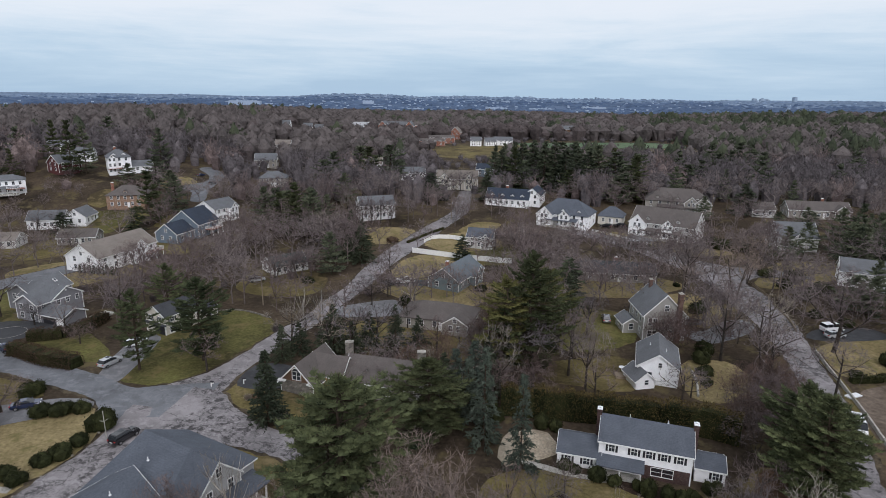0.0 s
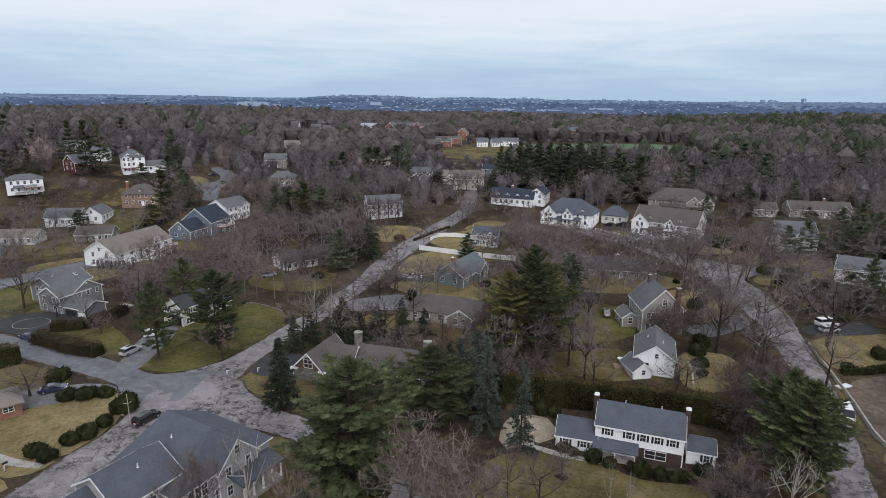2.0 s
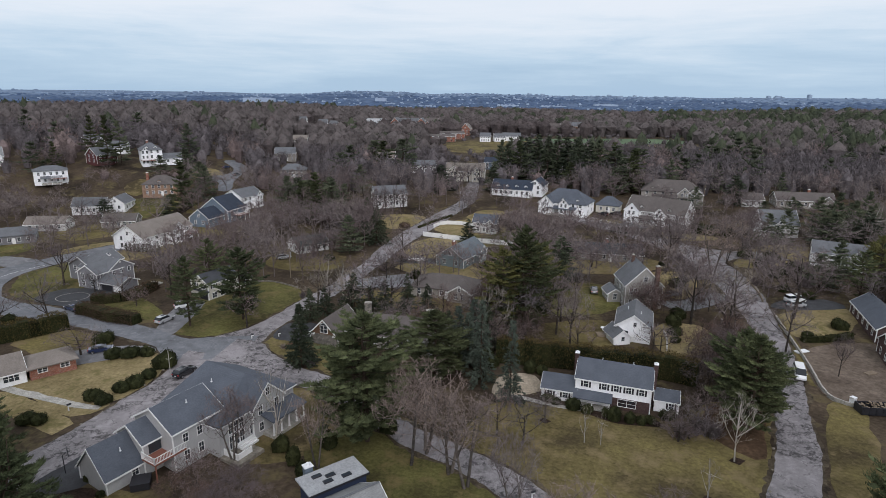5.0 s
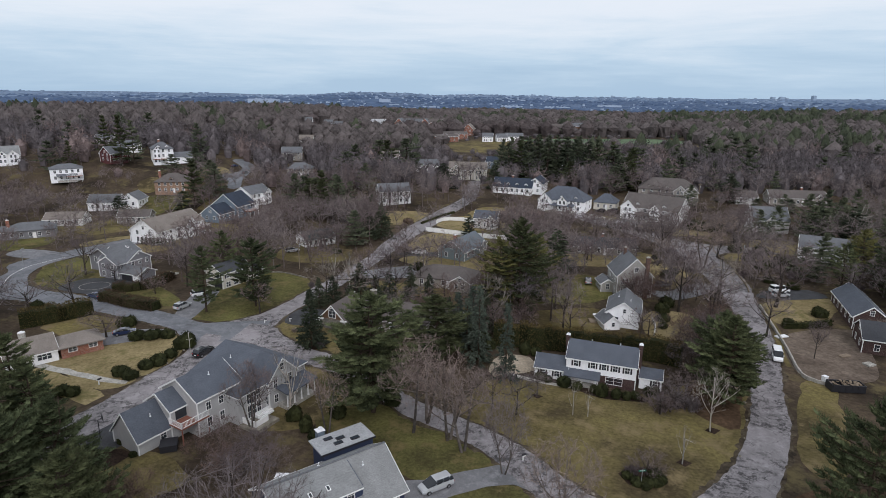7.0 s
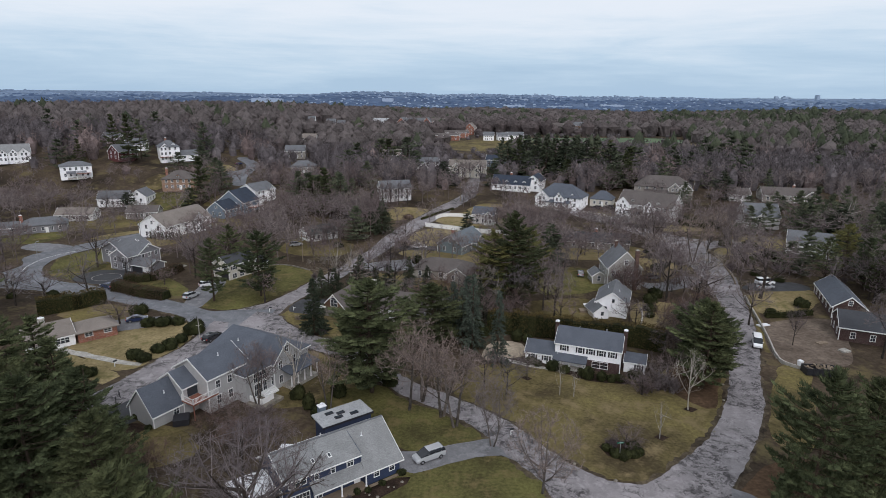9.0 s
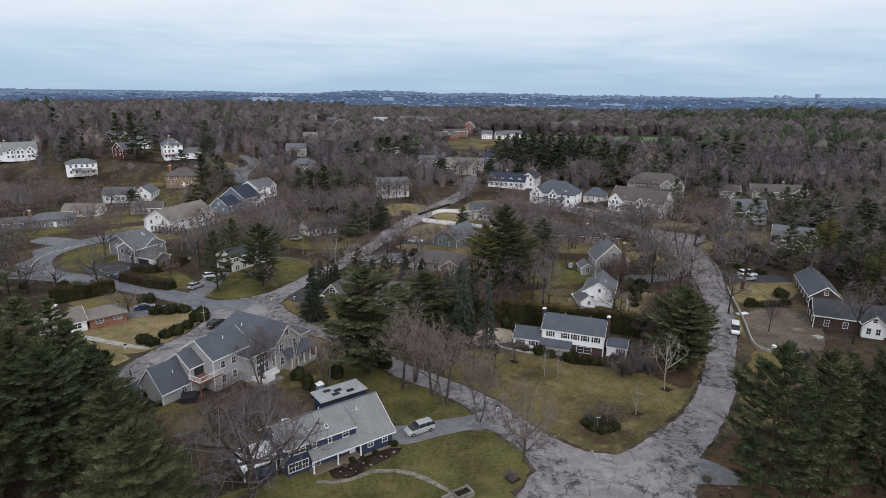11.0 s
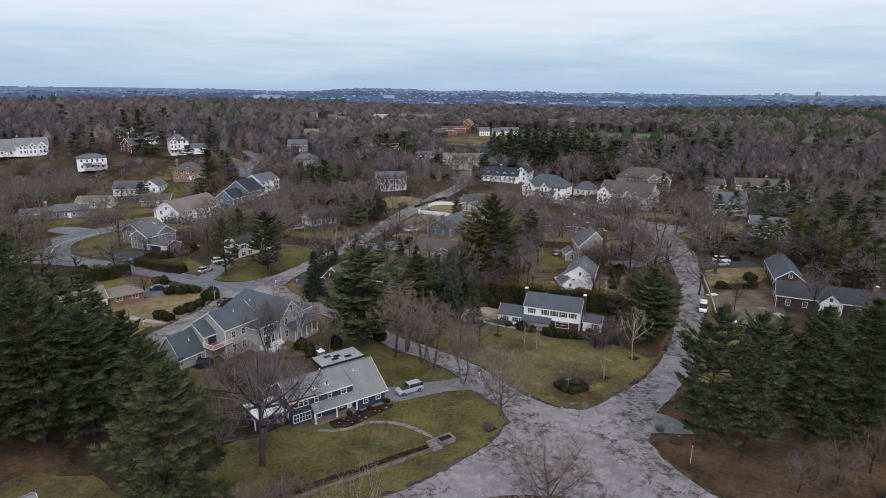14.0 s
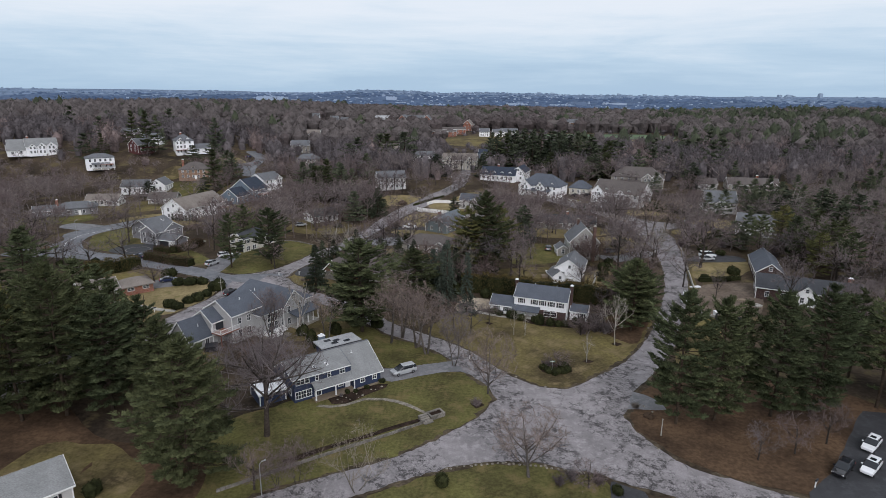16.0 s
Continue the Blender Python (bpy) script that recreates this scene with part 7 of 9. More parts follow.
for x, y, H, R, key, label in ([(-18.6, 20.5, 18.5, 9.5, "oak", "huge bare spreading oak with thick limbs"), (-1.4, 60.5, 16.0, 6.8, "maple", "bare multi-stemmed maple on the lawn"), (-3.4, 57.6, 15.0, 5.6, "maple", "bare multi-stemmed maple on the lawn"), (4.8, 52.4, 14.5, 5.8, "maple", "bare multi-stemmed maple on the lawn"), (2.4, 55.6, 14.5, 6.0, "maple", "bare multi-stemmed maple on the lawn"), (10.6, 47.0, 13.5, 3.8, "vase", "slender bare street tree"), (17.2, 36.2, 13.8, 5.0, "vase", "bare street tree at the junction"), (22.3, 12.4, 12.2, 5.4, "vase", "bare rounded tree on the corner lawn"), (-1.9, 7.9, 11.0, 5.0, "vase_pale", "pale bare tree beside the street"), (67.3, 153.7, 19, 5.6, "bare", "tall bare tree by the far bend"), (59, 113, 17, 6.6, "bare", "bare tree behind the hedge"), (-14.9, 169, 10.5, 4.0, "bare", "small bare lawn tree by the street"), (45.9, 60.4, 12.5, 3.6, "bigbirch", "white-barked birch in a mulch ring"), (24, 65, 7.5, 1.1, "birch", "small pale birch sapling"), (26.5, 64.5, 6.5, 1.0, "birch", "small pale birch sapling"), (37.9, 50.9, 7.0, 1.5, "birch", "young pale birch in a mulch ring"), (18.6, 71.0, 6.0, 3.4, "broad", "gnarled low ornamental tree in a mulch ring"), (39.4, 66.0, 5.4, 4.0, "broad", "low wide bare thicket tree"), (41.5, 66.8, 6.5, 4.2, "broad", "low wide bare thicket tree"), (45.5, 70.5, 8, 4, "broad", "low wide bare thicket tree"), (-24.7, 60.8, 14.3, 3.0, "birch", "slender bare tree by the grey house"), (-29.7, 56.6, 12.5, 4.4, "maple", "bare tree behind the grey house"), (-17.2, 56, 13.5, 3.8, "maple", "slender bare tree by the grey house")] +
    [(-30, 124.5, 12, 2.4, "birch", "pale bare tree by the street"), (-26.5, 126, 11, 2.2, "birch", "pale bare tree by the street"), (-72.5, 88.2, 6.4, 5.6, "broad", "rounded reddish bare tree"), (85.5, 117.6, 17, 10, "bare", "old spreading bare oak beside the street"), (74, 99, 12, 5, "bare", "bare tree beside the plot"), (143.3, 178.3, 18.5, 7, "birch", "pale bare tree before dark evergreens"), (78.8, 88.5, 10, 2.2, "bare", "bare pole-like tree on the building plot"), (31.5, 47.8, 4.4, 3.4, "broad", "low bare shrub tree in the corner bed"), (28, 100, 14, 5, "bare", "bare tree behind the hedge"), (26, 106, 15, 5.5, "bare", "bare tree behind the hedge"), (33.5, 123, 13, 4.5, "bare", "bare tree on the back lawn"), (10, 66, 9, 3.2, "broad", "small bare tree on the lawn edge"), (14, 64, 9, 4, "broad", "small bare tree on the lawn edge"), (64, 20.5, 7, 3.6, "broad", "low bare tree under the pines"), (57.5, 18.5, 6.5, 3, "broad", "low bare tree under the pines"), (70.5, 23.5, 8, 3.4, "broad", "low bare tree under the pines"), (30.5, 10.5, 4.0, 3.2, "broad", "low bare bush at the corner"), (-16, 7.5, 8, 4, "broad", "low bare tree by the road"), (-15, 101, 6.5, 5, "brush", "reddish brushwood behind the brown roof"), (-10, 102, 7, 5.5, "brush", "reddish brushwood behind the brown roof"), (-5, 104, 7, 5.5, "brush", "reddish brushwood behind the brown roof"), (0, 105.5, 6.5, 5, "brush", "reddish brushwood behind the brown roof"), (-10, 106.5, 8, 6, "broad", "reddish bare tree before the brown roof"), (-6, 93.5, 7.5, 5, "broad", "reddish bare tree before the brown roof"), (-16, 95, 6.5, 3.5, "broad", "reddish bare tree before the brown roof"), (-7, 140, 9, 3, "birch", "pale multi-stemmed tree beside a drive")] +
    [(-41, 164, 9, 6.5, "maple", "bare tree before the low ranch house"), (-47, 161, 8, 6, "maple", "bare tree before the low ranch house"), (-38, 172, 10, 6, "bare_far", "bare tree before the low ranch house"), (-87, 163, 12, 6.5, "maple", "wide bare tree before the long white house"), (-92.5, 126, 6, 4.5, "broad", "low bare tree by the garage"), (-104, 131, 13, 6, "bare", "bare tree inside the bend"), (-76, 116, 5.5, 3.6, "broad", "small bare tree on the hedged lawn")] +
    [(-17, 142, 9, 5, "broad", "reddish bare tree by the drive"), (-13.5, 148, 8.5, 5, "broad", "reddish bare tree by the drive"), (25, 182, 13, 10, "maple", "wide reddish bare tree before houses"), (33, 190, 13, 9, "maple", "wide reddish bare tree before houses"), (45, 157, 8, 6, "broad", "bare tree before the long ranch house"), (58, 158, 9, 6.5, "broad", "bare tree before the long ranch house"), (37, 160, 9, 6, "maple", "bare tree before the long ranch house"), (92, 203, 10, 5.5, "maple", "bare tree before the large cream house")]):
    plant(key, x, y, H, R, label)

for x, y, H, R in [(73.6, 168.7, 15, 6.5), (79.5, 150, 15.5, 6.5), (67.4, 128, 12.5, 6.2), (63.0, 132, 11.5, 5.6), (104.2, 183.3, 15, 7), (66, 152, 11, 5.5), (96, 176, 13, 6), (89, 163, 9, 4.5)]:
    plant("maple", x, y, H, R, "bare spreading tree leaning over the street", group="street trees")

# brushwood between the houses
BRUSH = ([([(-33, 44), (-24, 40), (-21, 47), (-21, 52), (-28, 53), (-36, 50)], 9, 5.5, 3.4), ([(3, 94), (20, 96), (20, 102), (6, 101)], 4, 9, 3.6), ([(50, 82), (60, 84), (65, 100), (54, 96)], 18, 8.5, 4.4), ([(42, 64), (49, 68), (47, 74), (42, 70)], 3, 6, 3.4), ([(45, 112), (62, 115), (66, 130), (58, 138)], 7, 10, 4.6), ([(88, 60), (120, 60), (120, 85), (95, 85)], 14, 13, 5), ([(-100, 30), (-80, 20), (-80, 60), (-98, 70)], 10, 13, 5)] +
    [([(-24, 8), (-10, 2), (-6, 6), (-14, 12)], 2, 7, 3), ([(-9, 106), (22, 106), (20, 122), (-6, 112)], 10, 10, 4.4), ([(-54, 28), (-36, 34), (-40, 40), (-52, 38)], 7, 8, 3.6)])
for line, n, H, R in BRUSH:
    xs, ys = [p[0] for p in line], [p[1] for p in line]
    made = tries = 0
    while made < n and tries < 400:
        tries += 1
        x, y = TREE_RNG.uniform(min(xs), max(xs)), TREE_RNG.uniform(min(ys), max(ys))
        if inside(x, y, line) and not any(inside(x, y, a) for a in AREAS):
            plant("brush" if H < 11 else "bare", x, y, H * TREE_RNG.uniform(0.7, 1.2), R * TREE_RNG.uniform(0.8, 1.2), "tangled bare brushwood between the houses", "tree", "brushwood", group="brushwood")
            made += 1

# ---- woods among the farther houses: single trees ----
MID = random.Random(77)
HOUSE_SPOTS = [(x, y) for x, y in HOUSES] + [(51, 119), (45, 114), (54, 117), (-30, 148), (-26, 158), (-21, 172), (-17, 188), (-10, 206), (-2.9, 222.4), (83, 148), (25.9, 458.9), (41.5, 486.2), (79.3, 508.6), (111.1, 507.5), (143.1, 506.3), (167.6, 483.6)]


def seen_side(x, y):
    return abs(x - 6) < 0.8 * (y + 62) + 14


def free(x, y, near):
    for hx, hy in HOUSE_SPOTS:
        if (x - hx) ** 2 + (y - hy) ** 2 < near * near:
            return False
    return not any(inside(x, y, a) for a in AREAS)


def before_house(x, y):
    """How close a spot stands in front of a house, seen from the flight line: 1 right before it, 0 clear."""
    for hx, hy in HOUSE_SPOTS:
        dx, dy = 6 - hx, -25 - hy
        n = math.hypot(dx, dy)
        dx, dy = dx / n, dy / n
        along, across = (x - hx) * dx + (y - hy) * dy, abs((x - hx) * dy - (y - hy) * dx)
        if 0 < along < 7 + 0.13 * n and across < 9.5:
            return True
    return False


GLADES = [[(-16, 158), (4, 158), (8, 192), (-8, 194)], [(26, 232), (40, 212), (62, 206), (84, 192), (112, 192), (116, 236), (84, 238), (40, 262)], [(-146, 330), (-128, 250), (-98, 250), (-104, 300)], [(-152, 222), (-120, 216), (-118, 244), (-150, 246)], [(-168, 260), (-146, 258), (-140, 284), (-166, 284)], [(-206, 232), (-178, 232), (-176, 250), (-204, 250)], [(-190, 256), (-172, 256), (-168, 272), (-190, 272)], [(-108, 292), (-84, 288), (-80, 304), (-104, 306)], [(-112, 190), (-82, 188), (-84, 210), (-108, 208)]]


def cleared(x, y, rng):
    """Thin garden ground before some houses on the slope."""
    return any(inside(x, y, g) for g in GLADES) and rng.random() < 0.85


MIDWOODS, MIDPINES = ([], []), ([], [])
y = 100.0
while y < 275:
    step = 7.0 + (y - 100) * 0.012
    x = -0.8 * (y + 62) - 10
    while x < 0.8 * (y + 62) + 24:
        px_, py_ = x + MID.uniform(-0.45, 0.45) * step, y + MID.uniform(-0.45, 0.45) * step
        x += step
        if not seen_side(px_, py_) or not free(px_, py_, 7.5) or cleared(px_, py_, MID):
            continue
        veiled = before_house(px_, py_)
        r = MID.random()
        if veiled:
            if r < 0.1:
                continue
            if px_ > 100 and y > 132 and r < 0.4:
                MIDPINES[0].append((px_, py_, MID.uniform(9, 14), MID.uniform(3.6, 5.0)))
                continue
            if y > 132 and r < 0.985:
                low = 0.62 if px_ < -75 else 1.0
                MIDWOODS[MID.randrange(2)].append((px_, py_, MID.uniform(7.5, 12.5) * low, MID.uniform(4.0, 6.4) * low))
                continue
            plant("bare_far" if r < 0.985 else "conifer_far", px_, py_, MID.uniform(6, 9.5), MID.uniform(3.0, 4.8), "low bare garden tree" if r < 0.985 else "small dark garden conifer", group="garden trees")
        elif px_ > (130 if y < 168 else 104) and y > 112 and r < (0.44 if noise.noise((px_ * 0.03, py_ * 0.03, 7.7)) > 0.0 else 0.12) or r < (0.0 if px_ < -60 else 0.025):
            if y > 132:
                MIDPINES[MID.random() < 0.2].append((px_, py_, MID.uniform(12, 19), MID.uniform(3.8, 5.6)))
                continue
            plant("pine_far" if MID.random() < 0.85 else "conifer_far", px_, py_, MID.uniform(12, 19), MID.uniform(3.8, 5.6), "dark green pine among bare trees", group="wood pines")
        elif y < 126:
            plant("bare_far", px_, py_, MID.uniform(9, 15.5), MID.uniform(4.6, 7.4), "bare grey-brown woodland tree", group="bare woodland trees")
        else:
            MIDWOODS[MID.randrange(2) if px_ < 90 else 0].append((px_, py_, MID.uniform(10, 16.5), MID.uniform(4.8, 7.8)))
    y += step
for x, y, H, R in ([(-27.6, 311, 21.4, 10.7), (-39.5, 318.1, 19.6, 8.9), (-47, 340.6, 17.7, 9.7), (35, 287.6, 23.2, 6.3), (40, 296.5, 24.1, 6.3), (46, 301, 25, 6.3), (50.7, 293.8, 25, 6.3), (56.4, 298.3, 25, 6.3), (61.4, 294.7, 23.2, 6.3), (66.8, 298.8, 23.2, 6.3), (72.2, 292.1, 23.2, 6.3), (76.4, 290.3, 24.1, 6.3), (83.1, 282.9, 21.5, 9.9), (93.8, 285.6, 19.7, 9), (25.1, 287.4, 20.6, 5.4), (27.4, 305.6, 22.3, 4.5), (32.3, 308.3, 23.2, 4.5), (37.3, 306.4, 24.1, 4.5), (42.6, 309.2, 23.2, 4.5), (47.9, 306.5, 24.1, 4.5), (53.3, 309.2, 24.1, 4.5), (58.7, 306.4, 23.2, 4.5)] +
    [(64, 308.3, 24.1, 4.5), (69.5, 306.4, 23.2, 4.5), (79.3, 301, 23.2, 5.4), (85.6, 295.6, 22.4, 5.4), (89.3, 274.8, 17.9, 5.4), (29.2, 290.3, 21.5, 5.4), (-60.4, 226.7, 14.6, 7.8), (-53.2, 231, 12.6, 6.8), (-65.6, 231.4, 14.5, 6.8), (-131.8, 270.8, 15, 6.6), (-150, 254, 11, 5.1), (88.8, 267.2, 14.4, 7.2), (80, 264.2, 12.6, 7.2), (59.8, 276.6, 13.4, 6.3), (129, 247.9, 14, 5.6), (-4.8, 267.2, 12.6, 6.3), (20.4, 267.2, 13.5, 4.5), (132, 180, 14, 6), (138, 172, 16, 6)] +
    [(128, 150, 13, 5), (140, 160, 15, 5), (150, 170, 17, 6), (134, 142, 14, 5), (146, 150, 16, 6), (158, 160, 17, 6)]):
    if free(x, y, 6):
        plant("pine_far" if MID.random() < 0.6 else "conifer_far", x, y, H, R * 1.1, "tall dark evergreen in a row behind the houses", group="far evergreens")

# ---- far woods: too many to count ----


def woods(name, label, mat, shapes, spots):
    """One mesh of many low trees; each is a copy of a small shape, turned and scaled."""
    V, F, k = [], [], 0
    for n, (x, y, H, R) in enumerate(spots):
        v, f = shapes[n % len(shapes)]
        a = n * 2.4
        c, s = math.cos(a), math.sin(a)
        w = v * np.array([R, R, H])
        w = np.stack([w[:, 0] * c - w[:, 1] * s + x, w[:, 0] * s + w[:, 1] * c + y, w[:, 2] + ground_z(x, y)], 1)
        V.append(w), F.append(f + k)
        k += len(v)
    V, F = np.concatenate(V), np.concatenate(F)
    me = bpy.data.meshes.new(name)
    me.from_pydata(V.tolist(), [], F.tolist())
    me.materials.append(mat)
    tagged(new(name, me), label, "woodland", kind="stuff")


def far_shape(seed, conifer, twigs):
    """A far tree: a rounded, uneven inner mass of fine wood under a loose skin of small sprays."""
    rng = random.Random(seed)
    g = Geo()
    rings = ((0.3, 0.86), (0.58, 0.6), (0.66, 0.3), (0.5, 0.0)) if conifer else ((0.45, 0.88), (0.78, 0.68), (0.7, 0.4), (0.55, 0.0))
    g.v.append((0, 0, 0.95))
    for r, z in rings:
        for k in range(7):
            a = 0.8976 * (k + rng.uniform(-0.25, 0.25))
            q = r * 0.86 * rng.uniform(0.85, 1.15)
            g.v.append((math.cos(a) * q, math.sin(a) * q, z * 0.9 + rng.uniform(-0.04, 0.04)))
    for k in range(7):
        j = (k + 1) % 7
        g.f.append((0, 1 + k, 1 + j))
        for b in (1, 8, 15):
            g.f += [(b + k, b + 7 + k, b + 7 + j), (b + k, b + 7 + j, b + j)]
    for _ in range(twigs):
        d = Vector((rng.gauss(0, 1), rng.gauss(0, 1), abs(rng.gauss(0.3, 0.7)))).normalized()
        w = (0.62 + 0.3 * (1 - d.z)) if conifer else 0.86
        p = Vector((d.x * w * 0.84, d.y * w * 0.84, 0.5 + d.z * 0.42))
        q = p + Vector((d.x * 0.12 + rng.gauss(0, 0.1), d.y * 0.12 + rng.gauss(0, 0.1), d.z * 0.06 + rng.gauss(0.03, 0.04)))
        u = Vector((rng.gauss(0, 1), rng.gauss(0, 1), rng.gauss(0, 0.3))).normalized() * (0.08 if conifer else 0.04)
        k = len(g.v)
        g.v += [tuple(p - u), tuple(p + u), tuple(q)]
        g.f.append((k, k + 1, k + 2))
    return np.array(g.v), np.array(g.f)


def tree_shapes(keys, kind="bare_far"):
    out = []
    for i in keys:
        wood, crown, H, R = KINDS[kind][i]
        n = len(crown.vertices)
        v = np.empty(n * 3)
        crown.vertices.foreach_get("co", v)
        v = v.reshape(-1, 3) / np.array([R, R, H])
        f = [tuple(p.vertices) for p in crown.polygons]
        tri = [q[:3] for q in f] + [(q[0], q[2], q[3]) for q in f if len(q) > 3]
        out.append((np.concatenate([v, [[-0.03, 0, 0], [0.03, 0, 0], [0, 0, 0.6], [0, -0.03, 0], [0, 0.03, 0]]]), np.array(tri + [(n, n + 1, n + 2), (n + 3, n + 4, n + 2)])))
    return out


woods("woodland", "bare grey winter trees between the houses", M["twig"], tree_shapes((0, 2, 5)), MIDWOODS[0])
woods("reddish_woodland", "bare reddish-grey winter trees between the houses", M["twig_red"], tree_shapes((1, 4, 3)), MIDWOODS[1])
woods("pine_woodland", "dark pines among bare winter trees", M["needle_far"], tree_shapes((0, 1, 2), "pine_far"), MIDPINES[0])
woods("conifer_woodland", "dark conifers among bare winter trees", M["needle_dark"], tree_shapes((0, 1), "conifer_far"), MIDPINES[1])
FARR = random.Random(9)
far_bare, far_red, far_dark, near_bare, near_red, near_dark = [], [], [], [], [], []
y = 262.0
while y < 1560:
    step = 9.2 + (y - 262) * 0.0118
    x = -0.82 * (y + 62) - 20
    while x < 0.82 * (y + 62) + 30:
        px_, py_ = x + FARR.uniform(-0.5, 0.5) * step, y + FARR.uniform(-0.5, 0.5) * step
        x += step
        if not free(px_, py_, 12) or cleared(px_, py_, FARR):
            continue
        if abs(px_ - 0.2 * py_) < 105 and 395 < py_ < 585 or 285 < py_ < 400 and -4 < px_ < 0.09 * py_ + 6:
            if FARR.random() < 0.3:
                continue
            near_bare.append((px_, py_, FARR.uniform(3.5, 6), step * 0.42))
            continue
        low = py_ < 860 and before_house(px_, py_)
        near = py_ < 370
        H, R = (FARR.uniform(5.5, 9), step * 0.55) if low else (FARR.uniform(11, 18), step * FARR.uniform(0.6, 0.85))
        patch = noise.noise((px_ * 0.006, py_ * 0.006, 3.1))
        ever = (0.44 if py_ > 600 else 0.3) if px_ > 0.3 * py_ + 30 and patch > -0.14 else (0.2 if patch > 0.26 else 0.035)
        if FARR.random() < ever:
            (near_dark if near else far_dark).append((px_, py_, H * 1.2, R * 1.05))
        elif patch < -0.28 and px_ < 0.2 * py_ or FARR.random() < 0.08:
            (near_red if near else far_red).append((px_, py_, H, R))
        else:
            (near_bare if near else far_bare).append((px_, py_, H, R))
    y += step
near_shapes = []
for k, (v, f) in enumerate(tree_shapes((0, 1, 2, 3), "wood_far")):
    body = far_shape(240 + k, False, 0)
    near_shapes.append((np.concatenate([v, body[0] * np.array([0.62, 0.62, 0.76])]), np.concatenate([f, body[1] + len(v)])))
near_darks = tree_shapes((0, 1, 2), "pine_wood")
far_shapes, far_darks = [far_shape(220 + i, False, 60) for i in range(5)], [far_shape(230 + i, True, 26) for i in range(4)]
for name, label, mat, shapes, spots in [
    ("bare_woods", "grey-brown bare winter woods covering the rise", "twig", near_shapes, near_bare),
    ("reddish_woods", "reddish-brown bare winter woods", "twig_red", near_shapes, near_red),
    ("evergreen_woods", "dark evergreens scattered through winter woods", "canopy_green", near_darks, near_dark),
    ("bare_woods", "grey-brown bare winter woods reaching to the plain", "canopy", far_shapes, far_bare),
    ("reddish_woods", "reddish-brown bare winter woods farther off", "canopy_red", far_shapes, far_red),
    ("evergreen_woods", "dark evergreens among the farther winter woods", "canopy_green", far_darks, far_dark),
]:
    woods(name, label, M[mat], shapes, spots)

# ---- the plain and town, distance haze painted into their colours ----
TOWN = random.Random(21)
SKY = random.Random(4)


def town(name, label, mat, n, tall):
    g = Geo()
    for _ in range(n):
        r, a = TOWN.uniform(2350, 4650), TOWN.gauss(0.0, 0.36)
        if abs(a) > 0.72:
            continue
        x, y = r * math.sin(a), r * math.cos(a)
        w, d, hh = TOWN.uniform(5, 14), TOWN.uniform(6, 12), TOWN.uniform(1, tall)
        if TOWN.random() < 0.05:
            w, hh = w * 4.0, hh * 1.4
        z = ground_z(x, y) - 3
        g.box(-w / 2, -d / 2, 0, w / 2, d / 2, hh + 6, pose(x, y, z, 0, 0, TOWN.uniform(0, 90)))
    tagged(new(name, g.mesh(name, mat)), label, "town", kind="stuff")


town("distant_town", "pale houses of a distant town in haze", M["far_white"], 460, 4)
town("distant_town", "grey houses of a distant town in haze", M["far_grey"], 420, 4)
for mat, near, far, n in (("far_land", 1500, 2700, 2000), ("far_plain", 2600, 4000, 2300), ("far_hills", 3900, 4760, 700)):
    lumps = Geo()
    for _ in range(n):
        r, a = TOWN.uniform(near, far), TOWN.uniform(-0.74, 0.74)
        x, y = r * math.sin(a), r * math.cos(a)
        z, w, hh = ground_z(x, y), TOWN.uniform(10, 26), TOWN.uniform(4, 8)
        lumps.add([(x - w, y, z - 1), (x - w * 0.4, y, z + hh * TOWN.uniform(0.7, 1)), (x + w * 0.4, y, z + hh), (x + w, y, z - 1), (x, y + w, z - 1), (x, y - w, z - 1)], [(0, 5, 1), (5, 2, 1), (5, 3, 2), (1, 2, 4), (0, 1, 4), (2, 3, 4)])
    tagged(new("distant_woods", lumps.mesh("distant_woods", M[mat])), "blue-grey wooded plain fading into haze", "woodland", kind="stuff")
for x, y, w, hh, mat, label in [(-165, 2900, 90, 5, "far_white", "long white distant shed in haze"), (240, 2950, 90, 9, "far_white", "white distant office block in haze"), (262, 2960, 30, 16, "far_grey", "grey distant office tower in haze"), (470, 2950, 120, 5, "far_white", "long white distant warehouse in haze"), (560, 3050, 90, 12, "far_grey", "grey distant works in haze"), (-1010, 3050, 160, 20, "far_white", "row of distant apartment blocks paled by painted haze"), (760, 3100, 120, 8, "far_white", "white distant shed in haze"), (-420, 3300, 60, 16, "far_white", "pale distant block in haze"), (2290, 3990, 18, 28, "far_mist", "lone distant tower block greyed by painted haze")] + [(SKY.uniform(500, 2600), SKY.uniform(4500, 4700), SKY.uniform(12, 30), SKY.uniform(2, 13), "far_mist", "far city skyline tower paled by painted haze") for _ in range(22)]:
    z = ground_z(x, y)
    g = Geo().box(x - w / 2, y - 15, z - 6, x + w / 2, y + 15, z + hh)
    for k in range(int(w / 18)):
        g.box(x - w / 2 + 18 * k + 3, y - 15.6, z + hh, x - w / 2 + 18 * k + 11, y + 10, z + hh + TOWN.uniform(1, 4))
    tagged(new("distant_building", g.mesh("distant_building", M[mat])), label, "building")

# ---- hedges ----


